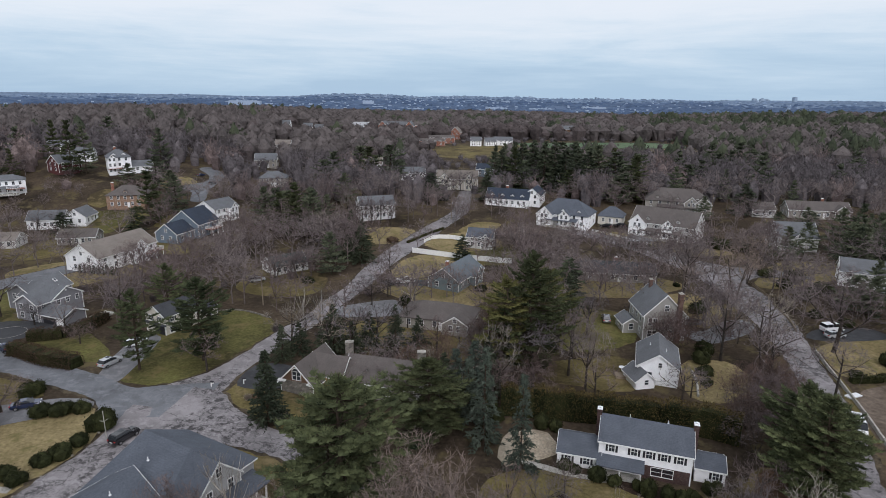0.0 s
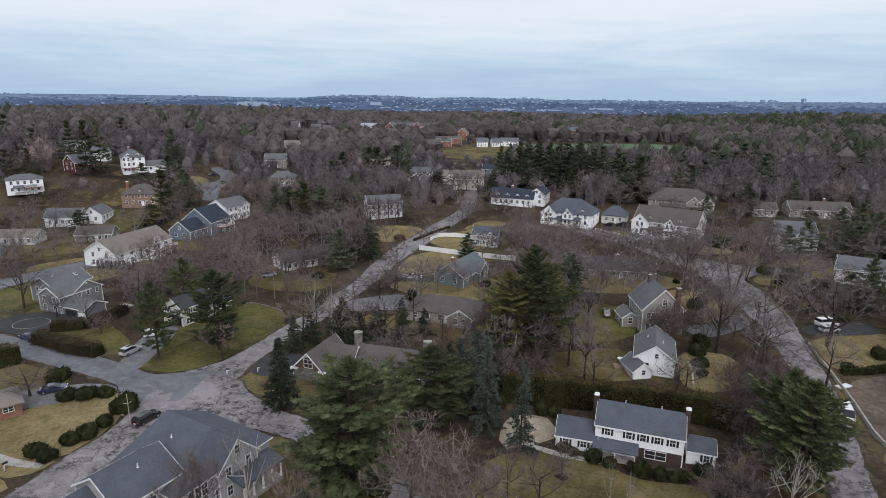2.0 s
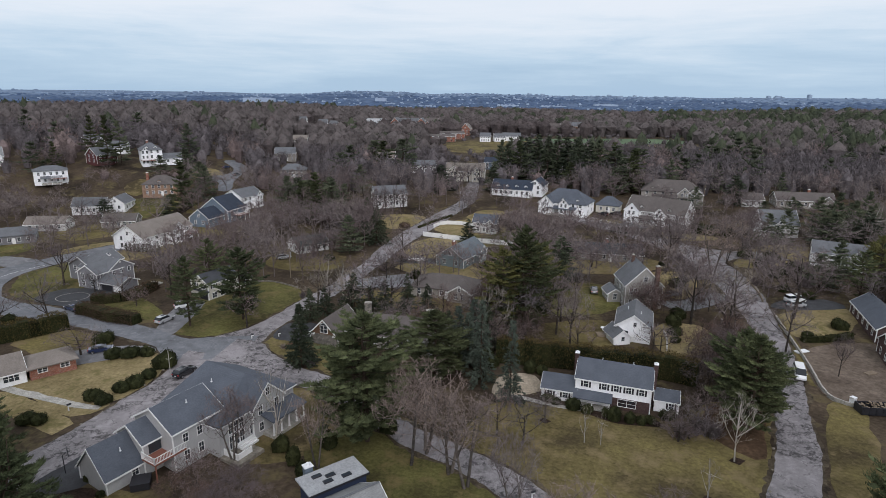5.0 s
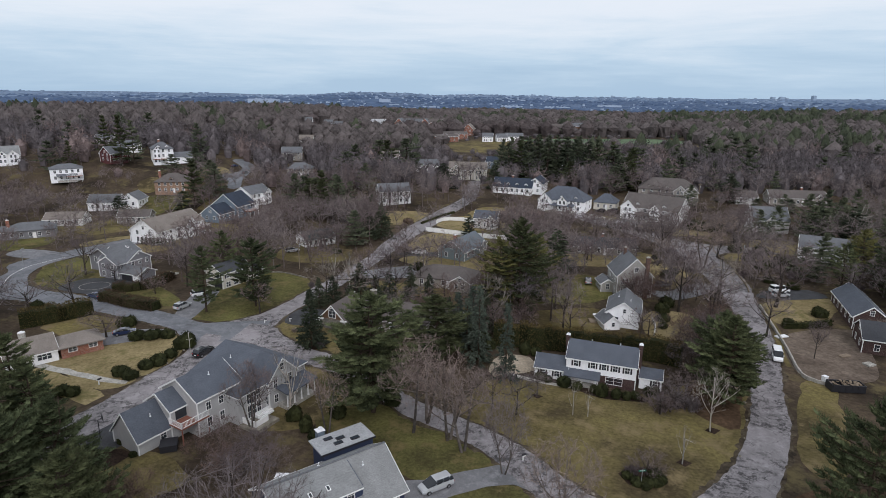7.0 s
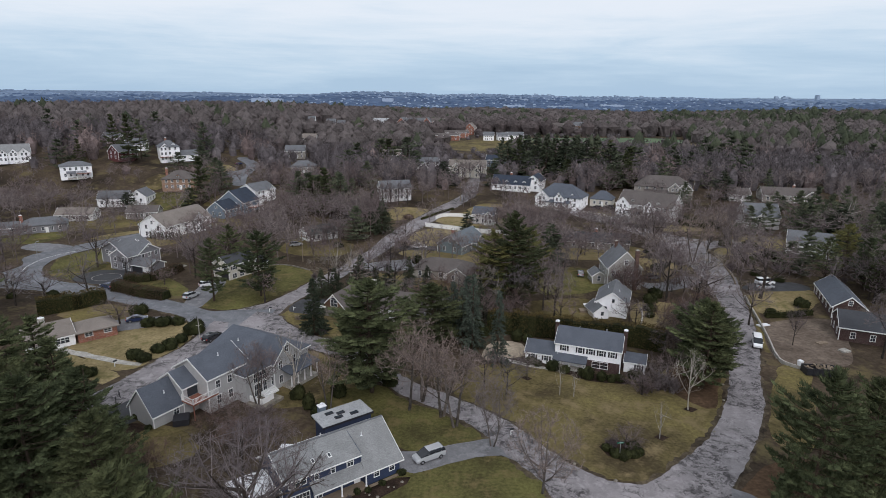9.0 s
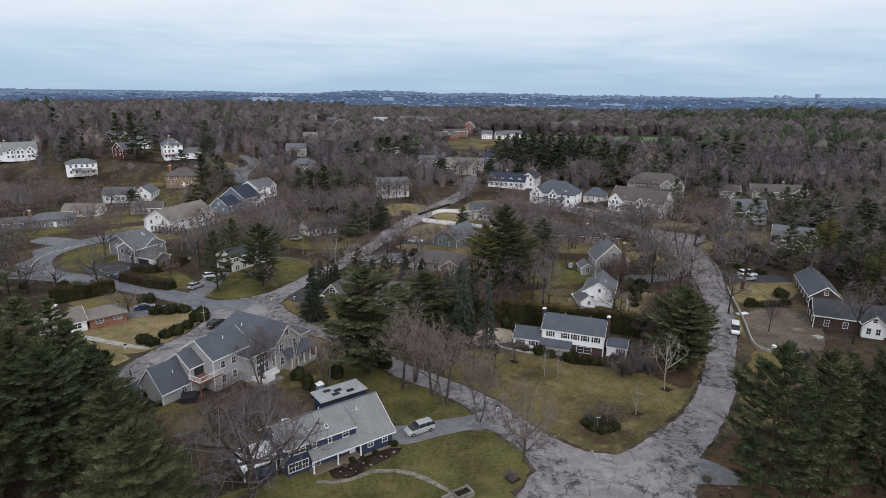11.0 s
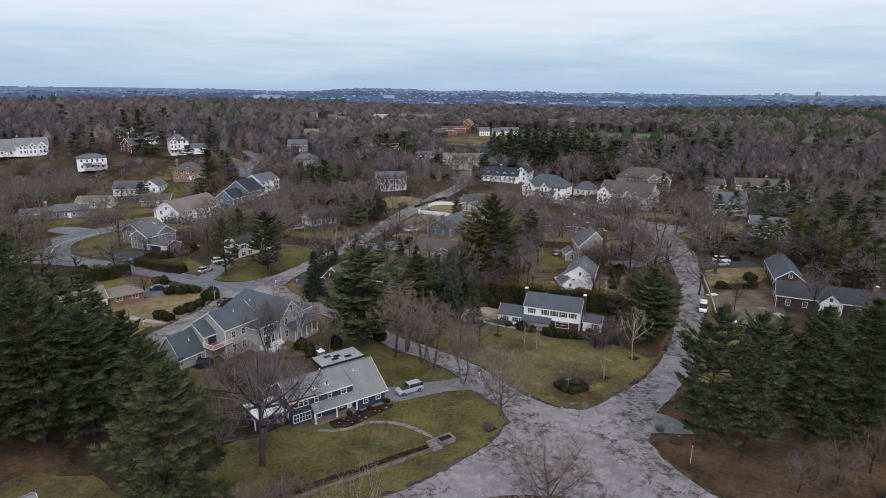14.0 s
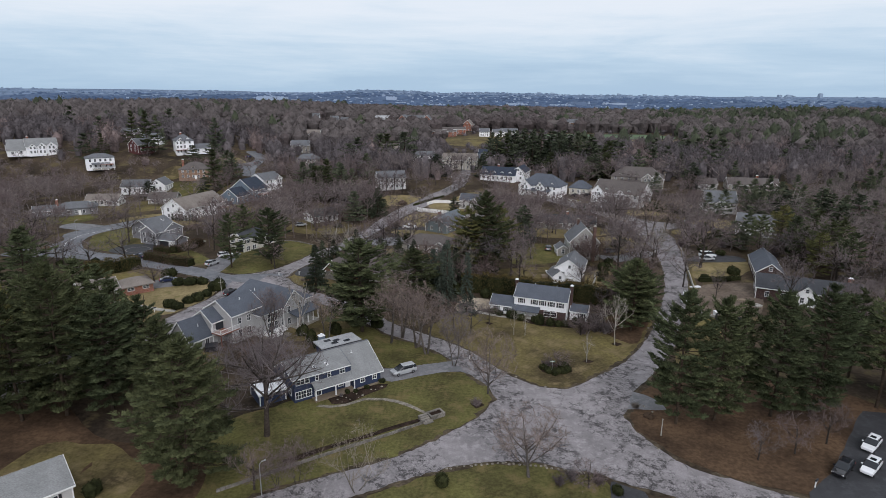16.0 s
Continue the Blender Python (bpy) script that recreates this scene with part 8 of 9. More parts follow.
def hedge(label, line, w, h, mat="hedge_leaf", density=46, size=0.3, width=0.17, seed=1, name="hedge"):
    rng = random.Random(seed)
    t = thing(name, label, "hedge", *line[0])
    base = Vector(t.location)
    core, leaf = Geo(), Geo()
    pts = curve_through(line, False, 1.5)
    for (x0, y0), (x1, y1) in zip(pts, pts[1:]):
        d = Vector((x1 - x0, y1 - y0, 0))
        L = d.length
        d.normalize()
        n = Vector((-d.y, d.x, 0))
        hh = h * (1 + 0.22 * noise.noise((x0 * 0.5, y0 * 0.5, 4.0)))
        p = Vector((x0, y0, ground_z(x0, y0))) - base
        m = Matrix.Translation(p) @ Matrix(((d.x, n.x, 0, 0), (d.y, n.y, 0, 0), (0, 0, 1, 0), (0, 0, 0, 1)))
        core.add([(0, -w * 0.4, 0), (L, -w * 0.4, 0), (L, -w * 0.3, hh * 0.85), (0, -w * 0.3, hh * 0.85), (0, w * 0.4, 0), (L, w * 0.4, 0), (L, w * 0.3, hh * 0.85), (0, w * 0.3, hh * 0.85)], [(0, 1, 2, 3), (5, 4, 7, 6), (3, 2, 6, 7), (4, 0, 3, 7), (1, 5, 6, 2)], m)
        for _ in range(int(density * L * (h + w * 0.5))):
            u, s = rng.random() * L, rng.random()
            side = rng.choice((-1, 1, -1, 0))
            if side:
                q = Vector((u, side * w * (0.5 - 0.12 * s * s) + rng.gauss(0, 0.07), s * hh))
                o = Vector((rng.gauss(0, 0.5), side * 0.6, 0.9))
            else:
                q = Vector((u, rng.uniform(-0.42, 0.42) * w, hh + rng.gauss(-0.05, 0.1)))
                o = Vector((rng.gauss(0, 0.5), rng.gauss(0, 0.5), 1))
            sliver(leaf, m @ q, m.to_3x3() @ o, size * rng.uniform(0.6, 1.2), width, rng)
    # Solid core, darker than the leaves: its tone imitates shade in the gaps.
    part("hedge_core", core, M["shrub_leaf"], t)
    part("foliage", leaf, M[mat], t)
    return t


hedge("tall clipped bronze-green arborvitae hedge behind the white house", [(11.5, 92.8), (24, 91.5), (34, 90.2), (44, 87.6), (49.5, 84.5)], 2.8, 5.1, seed=2)
hedge("low brown clipped hedge along the street", [(-87, 111), (-84.3, 110.4), (-77.2, 107), (-69.8, 105)], 3.4, 2.5, "brown_leaf", seed=3)
hedge("low brown clipped hedge beside the lawn", [(-88, 117.4), (-82, 119.6), (-79, 124), (-78.4, 130)], 3.0, 2.3, "brown_leaf", seed=4)
hedge("tall dark arborvitae hedge behind the ranch house", [(-94.6, 92.2), (-89, 96.8), (-83.8, 101.8)], 3.0, 4.0, seed=5)
hedge("low dark hedge beside the fenced lawn", [(80.5, 104.5), (86, 105), (93, 107)], 1.6, 1.3, "shrub_leaf", seed=6)
hedge("thin brown hedge along the far street", [(-12, 206), (-5.9, 216.5), (1.1, 224.8)], 1.0, 1.1, "brown_leaf", 10, seed=7)
for label, line, n, h in [("slim dark arborvitae in a row before the cream house", [(63, 205), (79, 195.5)], 14, 2.6), ("slim dark arborvitae in a row before the long white house", [(-106, 166), (-94, 164)], 9, 3.0)]:
    for i in range(n):
        x, y = [a + (b - a) * i / (n - 1) for a, b in zip(*line)]
        plant("arborvitae", x, y, h, 0.75, label, "shrub", "arborvitae", group=label)

# ---- shrubs ----
for x, y, r, hgt in [(-59.2, 71.0, 2.3, 2.3), (-57.4, 70.0, 1.7, 1.9), (-56.8, 74.2, 2.0, 1.9), (-55.2, 76.2, 2.2, 2.4), (-53.8, 79.6, 1.8, 2.1), (-65, 87.4, 2.4, 2.3), (-62.2, 88.0, 2.2, 2.2), (-59.6, 88.6, 2.1, 2.1), (-52.9, 84.2, 2.6, 3.3), (-65.8, 63.6, 2.1, 2.0), (-63.6, 63.6, 1.8, 1.8), (-71.4, 94.2, 2.6, 2.6)]:
    shrub(x, y, r, hgt, TREE_RNG.randrange(3), "rounded dark green shrub on the tan lawn")
for x, y, r, hgt in [(30.9, 72.4, 1.7, 3.0), (29.6, 73.6, 1.1, 1.9), (33.2, 71.8, 1.5, 2.2), (35.0, 71.8, 1.3, 1.6), (36.8, 71.6, 1.3, 1.7), (24.4, 75.6, 1.9, 2.4), (26.6, 74.8, 1.5, 1.8), (21.5, 77.2, 1.3, 1.5), (20, 78, 1.4, 1.6), (39.5, 72.8, 1.5, 2.0), (41, 73.6, 1.3, 1.6)]:
    shrub(x, y, r, hgt, TREE_RNG.randrange(3), "foundation shrub before the white house")
for x, y, r, hgt, w, label in ([(28.8, 47.2, 1.3, 1.3, 0, "clipped dark shrub in the corner mulch bed"), (29.4, 45.9, 1.3, 1.3, 1, "clipped dark shrub in the corner mulch bed"), (30.8, 45.4, 1.3, 1.3, 2, "clipped dark shrub in the corner mulch bed"), (32.3, 45.5, 1.3, 1.3, 0, "clipped dark shrub in the corner mulch bed"), (33.4, 46.4, 1.2, 1.3, 1, "clipped dark shrub in the corner mulch bed"), (29.4, 47.6, 1.6, 1.9, 5, "bare bush in the corner mulch bed"), (32.6, 47.4, 1.5, 1.8, 0, "dark shrub in the corner mulch bed"), (14.9, 31.9, 1.4, 1.3, 4, "low twiggy shrub on the front lawn"), (9.8, 10.2, 1.6, 1.9, 0, "dark green shrub beside the road"), (-37.5, 5.2, 1.8, 2.2, 0, "dark green shrub beside the house"), (-8.6, 35.0, 0.8, 0.8, 0, "small shrub in the mulch bed"), (-7, 35.4, 0.7, 0.7, 1, "small shrub in the mulch bed"), (-9.4, 33.6, 0.6, 0.6, 4, "small dry shrub in the mulch bed"), (-5.4, 37, 0.8, 0.7, 0, "small shrub in the mulch bed"), (-2.8, 39.4, 1.0, 0.8, 1, "small shrub at the house corner"), (40.2, 67.2, 2.6, 2.8, 5, "reddish bare thicket before the white house"), (43.4, 68.4, 2.8, 3.2, 5, "reddish bare thicket before the white house"), (45.6, 67.4, 2.4, 2.6, 4, "reddish bare thicket before the white house")] +
    [(18.0, 88.5, 2.0, 2.8, 0, "rounded shrub beside the gravel court"), (20.5, 88, 1.6, 2.2, 1, "rounded shrub beside the gravel court"), (7.5, 85, 2, 2.4, 0, "dark shrub under the spruces"), (10.5, 90, 2, 2.4, 0, "dark shrub under the spruces"), (-25.6, 87.2, 1.7, 1.6, 4, "bare twiggy shrub beside the spruce"), (-31.6, 94.6, 1.2, 1.2, 3, "pale brown shrub beside the driveway"), (-33, 94, 1.1, 1.0, 6, "pale dry shrub beside the driveway"), (54.5, 112, 2.6, 3.0, 0, "large rhododendron by the drive"), (57, 117, 2.6, 2.8, 1, "large rhododendron by the drive"), (53.5, 107, 2.0, 2.0, 2, "large rhododendron by the drive"), (52, 103, 1.6, 1.6, 0, "dark garden shrub behind the hedge"), (65, 140, 3, 2.6, 1, "dark shrubs on the traffic island"), (68, 143, 2.4, 2.2, 0, "dark shrubs on the traffic island"), (83, 106.5, 1.7, 1.8, 0, "dark shrub beside the fenced lawn"), (93, 112, 2.2, 2.6, 2, "dark shrub by the brick house"), (-1, 168, 2.0, 1.8, 3, "brown rounded shrub on the lawn"), (-18, 208, 3, 2.2, 3, "brown hedge-like shrub by the street"), (96, 205, 5, 4.5, 0, "large dark evergreen bush by the bend")] +
    [(101, 203, 5, 4, 1, "large dark evergreen bush by the bend"), (106, 200, 4, 3.6, 0, "large dark evergreen bush by the bend"), (-125, 119, 2.2, 1.4, 3, "dark red-brown shrub at the kerb"), (43, 33, 1.3, 0.9, 6, "dry ornamental grass by the street"), (44.5, 30, 1.2, 0.8, 3, "dry low shrub by the street"), (32, 11.5, 1.6, 1.6, 5, "bare bush at the corner"), (28.5, 12.2, 1.4, 1.5, 4, "bare bush at the corner"), (26.5, 11, 1.5, 1.4, 5, "bare bush at the corner"), (34.4, 9.6, 1.3, 1.2, 0, "dark shrub at the corner"), (-19, 54.2, 1.6, 2.4, 0, "dark evergreen by the grey house"), (-21, 57, 1.8, 3.0, 0, "dark evergreen by the grey house"), (-23.5, 60, 1.6, 2.6, 2, "dark evergreen by the grey house"), (-16.8, 61.5, 2.2, 3.0, 0, "dark undergrowth beneath the pine"), (-8, 66, 2.2, 2.4, 0, "dark undergrowth beneath the pine"), (-48, 50.5, 0.9, 1.2, 0, "small shrub at the garage corner"), (-44.6, 47.6, 0.8, 1.0, 0, "small conifer at the garage corner")]):
    shrub(x, y, r, hgt, w, label)
for i in range(70):
    x, y = MID.uniform(-110, 120), MID.uniform(92, 180)
    if free(x, y, 7) and seen_side(x, y):
        shrub(x, y, MID.uniform(1.2, 2.6), MID.uniform(1.2, 2.6), MID.choice((0, 1, 2, 3, 4, 5, 5, 4)), "garden shrub among bare trees")

# ---- vehicles ----
WHEELS = {}


def loft(sections):
    """A body skinned through cross-sections along x: (x, half width, z low, z high, half width at the top)."""
    g = Geo()
    ring = []
    for x, w, z0, z1, wt in sections:
        k = len(g.v)
        zm = z0 + (z1 - z0) * 0.55
        g.v += [(x, -w * 0.92, z0), (x, -w, zm), (x, -wt, z1), (x, wt, z1), (x, w, zm), (x, w * 0.92, z0)]
        ring.append(k)
    for a, b in zip(ring, ring[1:]):
        for j in range(6):
            q = (j + 1) % 6
            g.f.append((a + j, a + q, b + q, b + j))
    g.f += [tuple(range(ring[0], ring[0] + 6))[::-1], tuple(range(ring[-1], ring[-1] + 6))]
    return g


CARS = {
    "suv": dict(L=4.7, w=0.93, body=[(-2.35, 0.78, 0.5, 0.85, 0.7), (-2.25, 0.9, 0.35, 1.05, 0.84), (-1.2, 0.93, 0.28, 1.08, 0.88), (0.7, 0.93, 0.28, 1.06, 0.88), (1.3, 0.93, 0.3, 1.02, 0.84), (2.1, 0.88, 0.35, 0.92, 0.76), (2.35, 0.74, 0.45, 0.75, 0.62)], cabin=[(-2.2, 0.84, 1.05, 1.15, 0.82), (-1.9, 0.86, 1.05, 1.62, 0.7), (0.1, 0.87, 1.05, 1.66, 0.7), (1.15, 0.86, 1.03, 1.08, 0.8)], roof=(-1.85, 0.12, 0.68, 1.63)),
    "van": dict(L=5.1, w=0.99, body=[(-2.55, 0.85, 0.5, 0.95, 0.78), (-2.45, 0.96, 0.33, 1.12, 0.9), (-1, 0.99, 0.26, 1.14, 0.92), (1.0, 0.99, 0.26, 1.1, 0.92), (1.7, 0.98, 0.3, 1.02, 0.88), (2.35, 0.9, 0.35, 0.9, 0.78), (2.55, 0.75, 0.45, 0.74, 0.62)], cabin=[(-2.45, 0.9, 1.1, 1.2, 0.86), (-2.2, 0.92, 1.1, 1.72, 0.74), (0.4, 0.92, 1.1, 1.76, 0.74), (1.75, 0.88, 1.02, 1.08, 0.8)], roof=(-2.15, 0.42, 0.72, 1.73)),
    "panel_van": dict(L=5.4, w=1.0, body=[(-2.7, 0.92, 0.45, 1.2, 0.9), (-2.6, 1.0, 0.35, 1.4, 0.95), (1.2, 1.0, 0.3, 1.35, 0.95), (1.9, 0.98, 0.32, 1.15, 0.9), (2.55, 0.9, 0.4, 1.0, 0.8), (2.7, 0.8, 0.5, 0.85, 0.7)], cabin=[(-2.6, 0.94, 1.35, 1.45, 0.9), (-2.5, 0.95, 1.35, 2.1, 0.82), (0.9, 0.95, 1.35, 2.12, 0.82), (1.9, 0.9, 1.15, 1.2, 0.84)], roof=(-2.5, 0.9, 0.8, 2.1)),
    "pickup": dict(L=5.6, w=0.98, body=[(-2.8, 0.85, 0.55, 0.95, 0.8), (-2.7, 0.96, 0.45, 1.12, 0.92), (0.0, 0.98, 0.4, 1.14, 0.92), (1.3, 0.98, 0.4, 1.12, 0.9), (2.5, 0.94, 0.45, 1.05, 0.82), (2.8, 0.82, 0.5, 0.9, 0.7)], cabin=[(-0.9, 0.86, 1.1, 1.2, 0.8), (-0.7, 0.88, 1.1, 1.72, 0.7), (0.6, 0.88, 1.1, 1.74, 0.7), (1.4, 0.86, 1.08, 1.14, 0.8)], roof=(-0.66, 0.62, 0.68, 1.72)),
    "sedan": dict(L=4.6, w=0.9, body=[(-2.3, 0.75, 0.48, 0.8, 0.66), (-2.15, 0.87, 0.35, 0.98, 0.78), (-1.0, 0.9, 0.26, 0.98, 0.84), (0.8, 0.9, 0.26, 0.95, 0.84), (2.0, 0.84, 0.32, 0.82, 0.72), (2.3, 0.7, 0.42, 0.68, 0.58)], cabin=[(-1.7, 0.8, 0.95, 1.0, 0.76), (-0.9, 0.82, 0.95, 1.4, 0.62), (0.25, 0.82, 0.95, 1.43, 0.62), (1.2, 0.8, 0.93, 0.97, 0.74)], roof=(-0.88, 0.25, 0.6, 1.4)),
}


def car(kind, paint, x, y, turn, label, category="car"):
    c = CARS[kind]
    t = thing(kind if kind in ("pickup",) else "car", label, category, x, y, turn, ground_z(x, y) + DRIVE + 0.01)
    key = kind + paint
    if key not in WHEELS:
        half = c["L"] / 2
        x0, x1, wr, zr = c["roof"]
        rf = Geo()
        rf.add([(x0, -wr, zr), (x1, -wr, zr + 0.02), (x1, wr, zr + 0.02), (x0, wr, zr), (x0 + 0.1, -wr * 0.9, zr + 0.07), (x1 - 0.1, -wr * 0.9, zr + 0.08), (x1 - 0.1, wr * 0.9, zr + 0.08), (x0 + 0.1, wr * 0.9, zr + 0.07)], [(0, 1, 5, 4), (1, 2, 6, 5), (2, 3, 7, 6), (3, 0, 4, 7), (4, 5, 6, 7)])
        pil = []
        for s in (-1, 1):
            for xp in (x0 + 0.35, (x0 + x1) / 2 + 0.1, x1 - 0.05):
                zb = c["cabin"][1][2]
                pil.append(Geo().tube([(xp + 0.12, s * c["cabin"][1][1] * 1.005, zb), (xp, s * (c["cabin"][1][4] + 0.015), zr + 0.01)], [0.05, 0.05], 4).mesh("pillar", M["car_" + paint]))
        lamps = Geo().box(half - 0.22, 0.45, 0.62, half - 0.06, 0.78, 0.8)
        lamps2 = Geo().box(half - 0.22, -0.78, 0.62, half - 0.06, -0.45, 0.8)
        tail = Geo().box(-half + 0.0, 0.55, 0.78, -half + 0.16, 0.86, 1.0)
        tail2 = Geo().box(-half + 0.0, -0.86, 0.78, -half + 0.16, -0.55, 1.0)
        tyre = Geo().tube([(0, -0.11, 0), (0, 0.11, 0)], [0.34, 0.34], 14)
        rim = Geo().tube([(0, -0.125, 0), (0, 0.125, 0)], [0.21, 0.21], 10)
        plate = Geo().box(-half - 0.02, -0.26, 0.62, -half + 0.05, 0.26, 0.76)
        mirror = Geo().box(0.75, c["w"] * 0.95, 1.05, 0.95, c["w"] + 0.16, 1.2), Geo().box(0.75, -c["w"] - 0.16, 1.05, 0.95, -c["w"] * 0.95, 1.2)
        P = M["car_" + paint]
        WHEELS[key] = dict(body=loft(c["body"]).mesh("body", P), cabin=loft(c["cabin"]).mesh("cabin_glass", M["car_glass"]), roof=rf.mesh("roof", P), pillar=pil, sunroof=Geo().box(x1 - 0.95, -wr * 0.55, zr + 0.075, x1 - 0.2, wr * 0.55, zr + 0.1).mesh("sunroof", M["car_glass"]), head=(lamps.mesh("headlight", M["lamp_clear"]), lamps2.mesh("headlight", M["lamp_clear"])), tail=(tail.mesh("tail_light", M["lamp_red"]), tail2.mesh("tail_light", M["lamp_red"])), tyre=tyre.mesh("tyre", M["rubber"]), rim=rim.mesh("rim", M["chrome"]), plate=plate.mesh("number_plate", M["lamp_clear"]), mirror=[q.mesh("mirror", P) for q in mirror])
    w = WHEELS[key]
    for n in ("body", "cabin", "roof", "plate") + (("sunroof",) if kind == "suv" else ()):
        part(w[n].name.split(".")[0], w[n], None, t)
    for n, name in (("head", "headlight"), ("tail", "tail_light"), ("pillar", "pillar"), ("mirror", "mirror")):
        for me in w[n]:
            part(name, me, None, t)
    for sx in (-c["L"] * 0.31, c["L"] * 0.31):
        for sy in (-1, 1):
            ty = part("wheel", w["tyre"], None, t, m=pose(sx, sy * (c["w"] - 0.1), 0.34))
            part("rim", w["rim"], None, ty)


for kind, paint, x, y, turn, label in [
    ("suv", "black", -48.0, 81.0, 68, "black parked estate car at the roadside"),
    ("sedan", "blue", -69.4, 89.9, 27, "dark blue car parked on the driveway"),
    ("suv", "silver", -64.2, 106.4, 70, "silver-grey car parked on the driveway"),
    ("suv", "white", -63.8, 115.6, 35, "white car parked on the driveway"),
    ("sedan", "blue", -89.8, 112.4, 154, "dark blue car parked by the kerb"),
    ("van", "silver", 0.9, 43.4, 213, "silver minivan parked on the grey driveway"),
    ("panel_van", "white", 70.8, 88.0, 248, "white van parked at the roadside"),
    ("pickup", "white", -9.6, 160.0, 4, "white pickup parked on a dark driveway"),
    ("suv", "black", 68.6, 16.2, 222, "black estate car on the sealed driveway"),
    ("suv", "white", 73.0, 16.8, 222, "white estate car on the sealed driveway"),
    ("suv", "white", 76.9, 22.8, 222, "white estate car on the sealed driveway"),
    ("panel_van", "white", 92.0, 128.6, 10, "white van before the brick house"),
    ("suv", "silver", 90.5, 125.2, 10, "silver car before the brick house"),
    ("suv", "grey", 40.6, 133.5, 80, "grey car beside the tall house"),
    ("suv", "grey", 61.0, 131.5, 20, "grey car on the half-moon drive"),
    ("suv", "black", 65.4, 229.1, 150, "black car before the large garage"),
    ("suv", "black", 71.1, 230.1, 150, "black car before the large garage"),
    ("suv", "white", -110.0, 172.0, 55, "white car parked beside the bend"),
    ("suv", "silver", -52.0, 160.0, 30, "silver car parked among bare trees"),
    ("sedan", "blue", -126, 306.6, 60, "blue car on the far street"),
    ("sedan", "grey", -115, 292, 70, "grey car on the far street"),
]:
    car(kind, paint, x, y, turn, label)

# ---- fences, walls, steps ----


def board_fence(label, line, h=1.7):
    t = thing("fence", label, "fence", *line[0])
    base = Vector(t.location)
    pts = curve_through(line, False, 2.4)
    for i, ((x0, y0), (x1, y1)) in enumerate(zip(pts, pts[1:])):
        m = Matrix.Translation(Vector((x0, y0, ground_z(x0, y0))) - base) @ pose(0, 0, 0, 0, 0, math.degrees(math.atan2(y1 - y0, x1 - x0)))
        L = math.hypot(x1 - x0, y1 - y0)
        g = Geo()
        g.box(0.07, -0.03, 0.06, L - 0.07, 0.03, h - 0.02, m)
        part("fence_panel", g, M["trim"], t)
        part("post", Geo().box(-0.07, -0.07, -0.1, 0.07, 0.07, h + 0.06, m).box(-0.09, -0.09, h + 0.06, 0.09, 0.09, h + 0.12, m), M["trim"], t)


def rail_fence(label, line, mat="wood", h=1.1):
    t = thing("rail_fence", label, "fence", *line[0])
    base = Vector(t.location)
    pts = curve_through(line, False, 2.6)
    for (x0, y0), (x1, y1) in zip(pts, pts[1:]):
        a, b = Vector((x0, y0, ground_z(x0, y0))) - base, Vector((x1, y1, ground_z(x1, y1))) - base
        part("post", Geo().tube([a - Vector((0, 0, 0.1)), a + Vector((0, 0, h))], [0.09, 0.08], 6), M[mat], t)
        for z in (0.35, 0.8):
            part("rail", Geo().tube([a + Vector((0, 0, z)), b + Vector((0, 0, z))], [0.06, 0.06], 5), M[mat], t)


def low_wall(label, line, w, h, mat, name="low_wall", step=1.1):
    t = thing(name, label, "wall", *line[0])
    base = Vector(t.location)
    rng = random.Random(len(line) * 7 + int(h * 10))
    pts = curve_through(line, False, step)
    for (x0, y0), (x1, y1) in zip(pts, pts[1:]):
        m = Matrix.Translation(Vector((x0, y0, ground_z(x0, y0))) - base) @ pose(0, 0, 0, 0, 0, math.degrees(math.atan2(y1 - y0, x1 - x0)))
        L = math.hypot(x1 - x0, y1 - y0)
        k = rng.uniform(0.92, 1.08)
        g = Geo().add([(0.01, -w / 2, -0.2), (L - 0.01, -w / 2, -0.2), (L - 0.01, w / 2, -0.2), (0.01, w / 2, -0.2), (0.04, -w / 2 + 0.03, h * k), (L - 0.04, -w / 2 + 0.03, h * k), (L - 0.04, w / 2 - 0.03, h * k), (0.04, w / 2 - 0.03, h * k)], [(3, 2, 1, 0), (4, 5, 6, 7), (0, 1, 5, 4), (1, 2, 6, 5), (2, 3, 7, 6), (3, 0, 4, 7)], m)
        part("block", g, M[mat], t)


board_fence("tall white board fence along the lawn", [(-9.4, 193.5), (2, 188.5), (12, 184.5), (23, 181)], 1.8)
board_fence("white board fence round the corner lawn", [(-6, 207), (-3.4, 212), (3, 213), (14, 207.5)], 1.6)
rail_fence("grey split-rail fence along the bend", [(96, 182), (91, 170), (89.5, 158), (88.6, 148)])
rail_fence("grey split-rail fence before the houses", [(59, 224.4), (67.5, 217), (76, 206)], "trim", 0.9)
low_wall("pale low timber retaining wall beside the plot", [(81.6, 118), (78.6, 106), (75.6, 94), (72.4, 83), (72.2, 79.2), (74.4, 77)], 0.35, 0.75, "concrete")
low_wall("low brown retaining wall along the street", [(83.4, 128), (85.6, 135), (87.6, 146)], 0.3, 0.7, "wood")
low_wall("low fieldstone wall along the sloping lawn", [(6.4, 25.8), (0, 21.2), (-6, 17.2), (-13.5, 12), (-21, 6.6)], 0.28, 0.5, "stone", "stone_wall", 0.9)
low_wall("low stone border wall beside the garden", [(48.5, 98.5), (50.4, 104), (51, 108)], 0.4, 0.6, "concrete")
low_wall("low stone edging along the corner lawn", [(-61, 132.5), (-50, 137), (-40, 132)], 0.35, 0.35, "stone", "stone_wall", 0.9)
st = thing("stone_steps", "grey stone garden steps up the bank", "steps", 6.9, 25.9, 125)
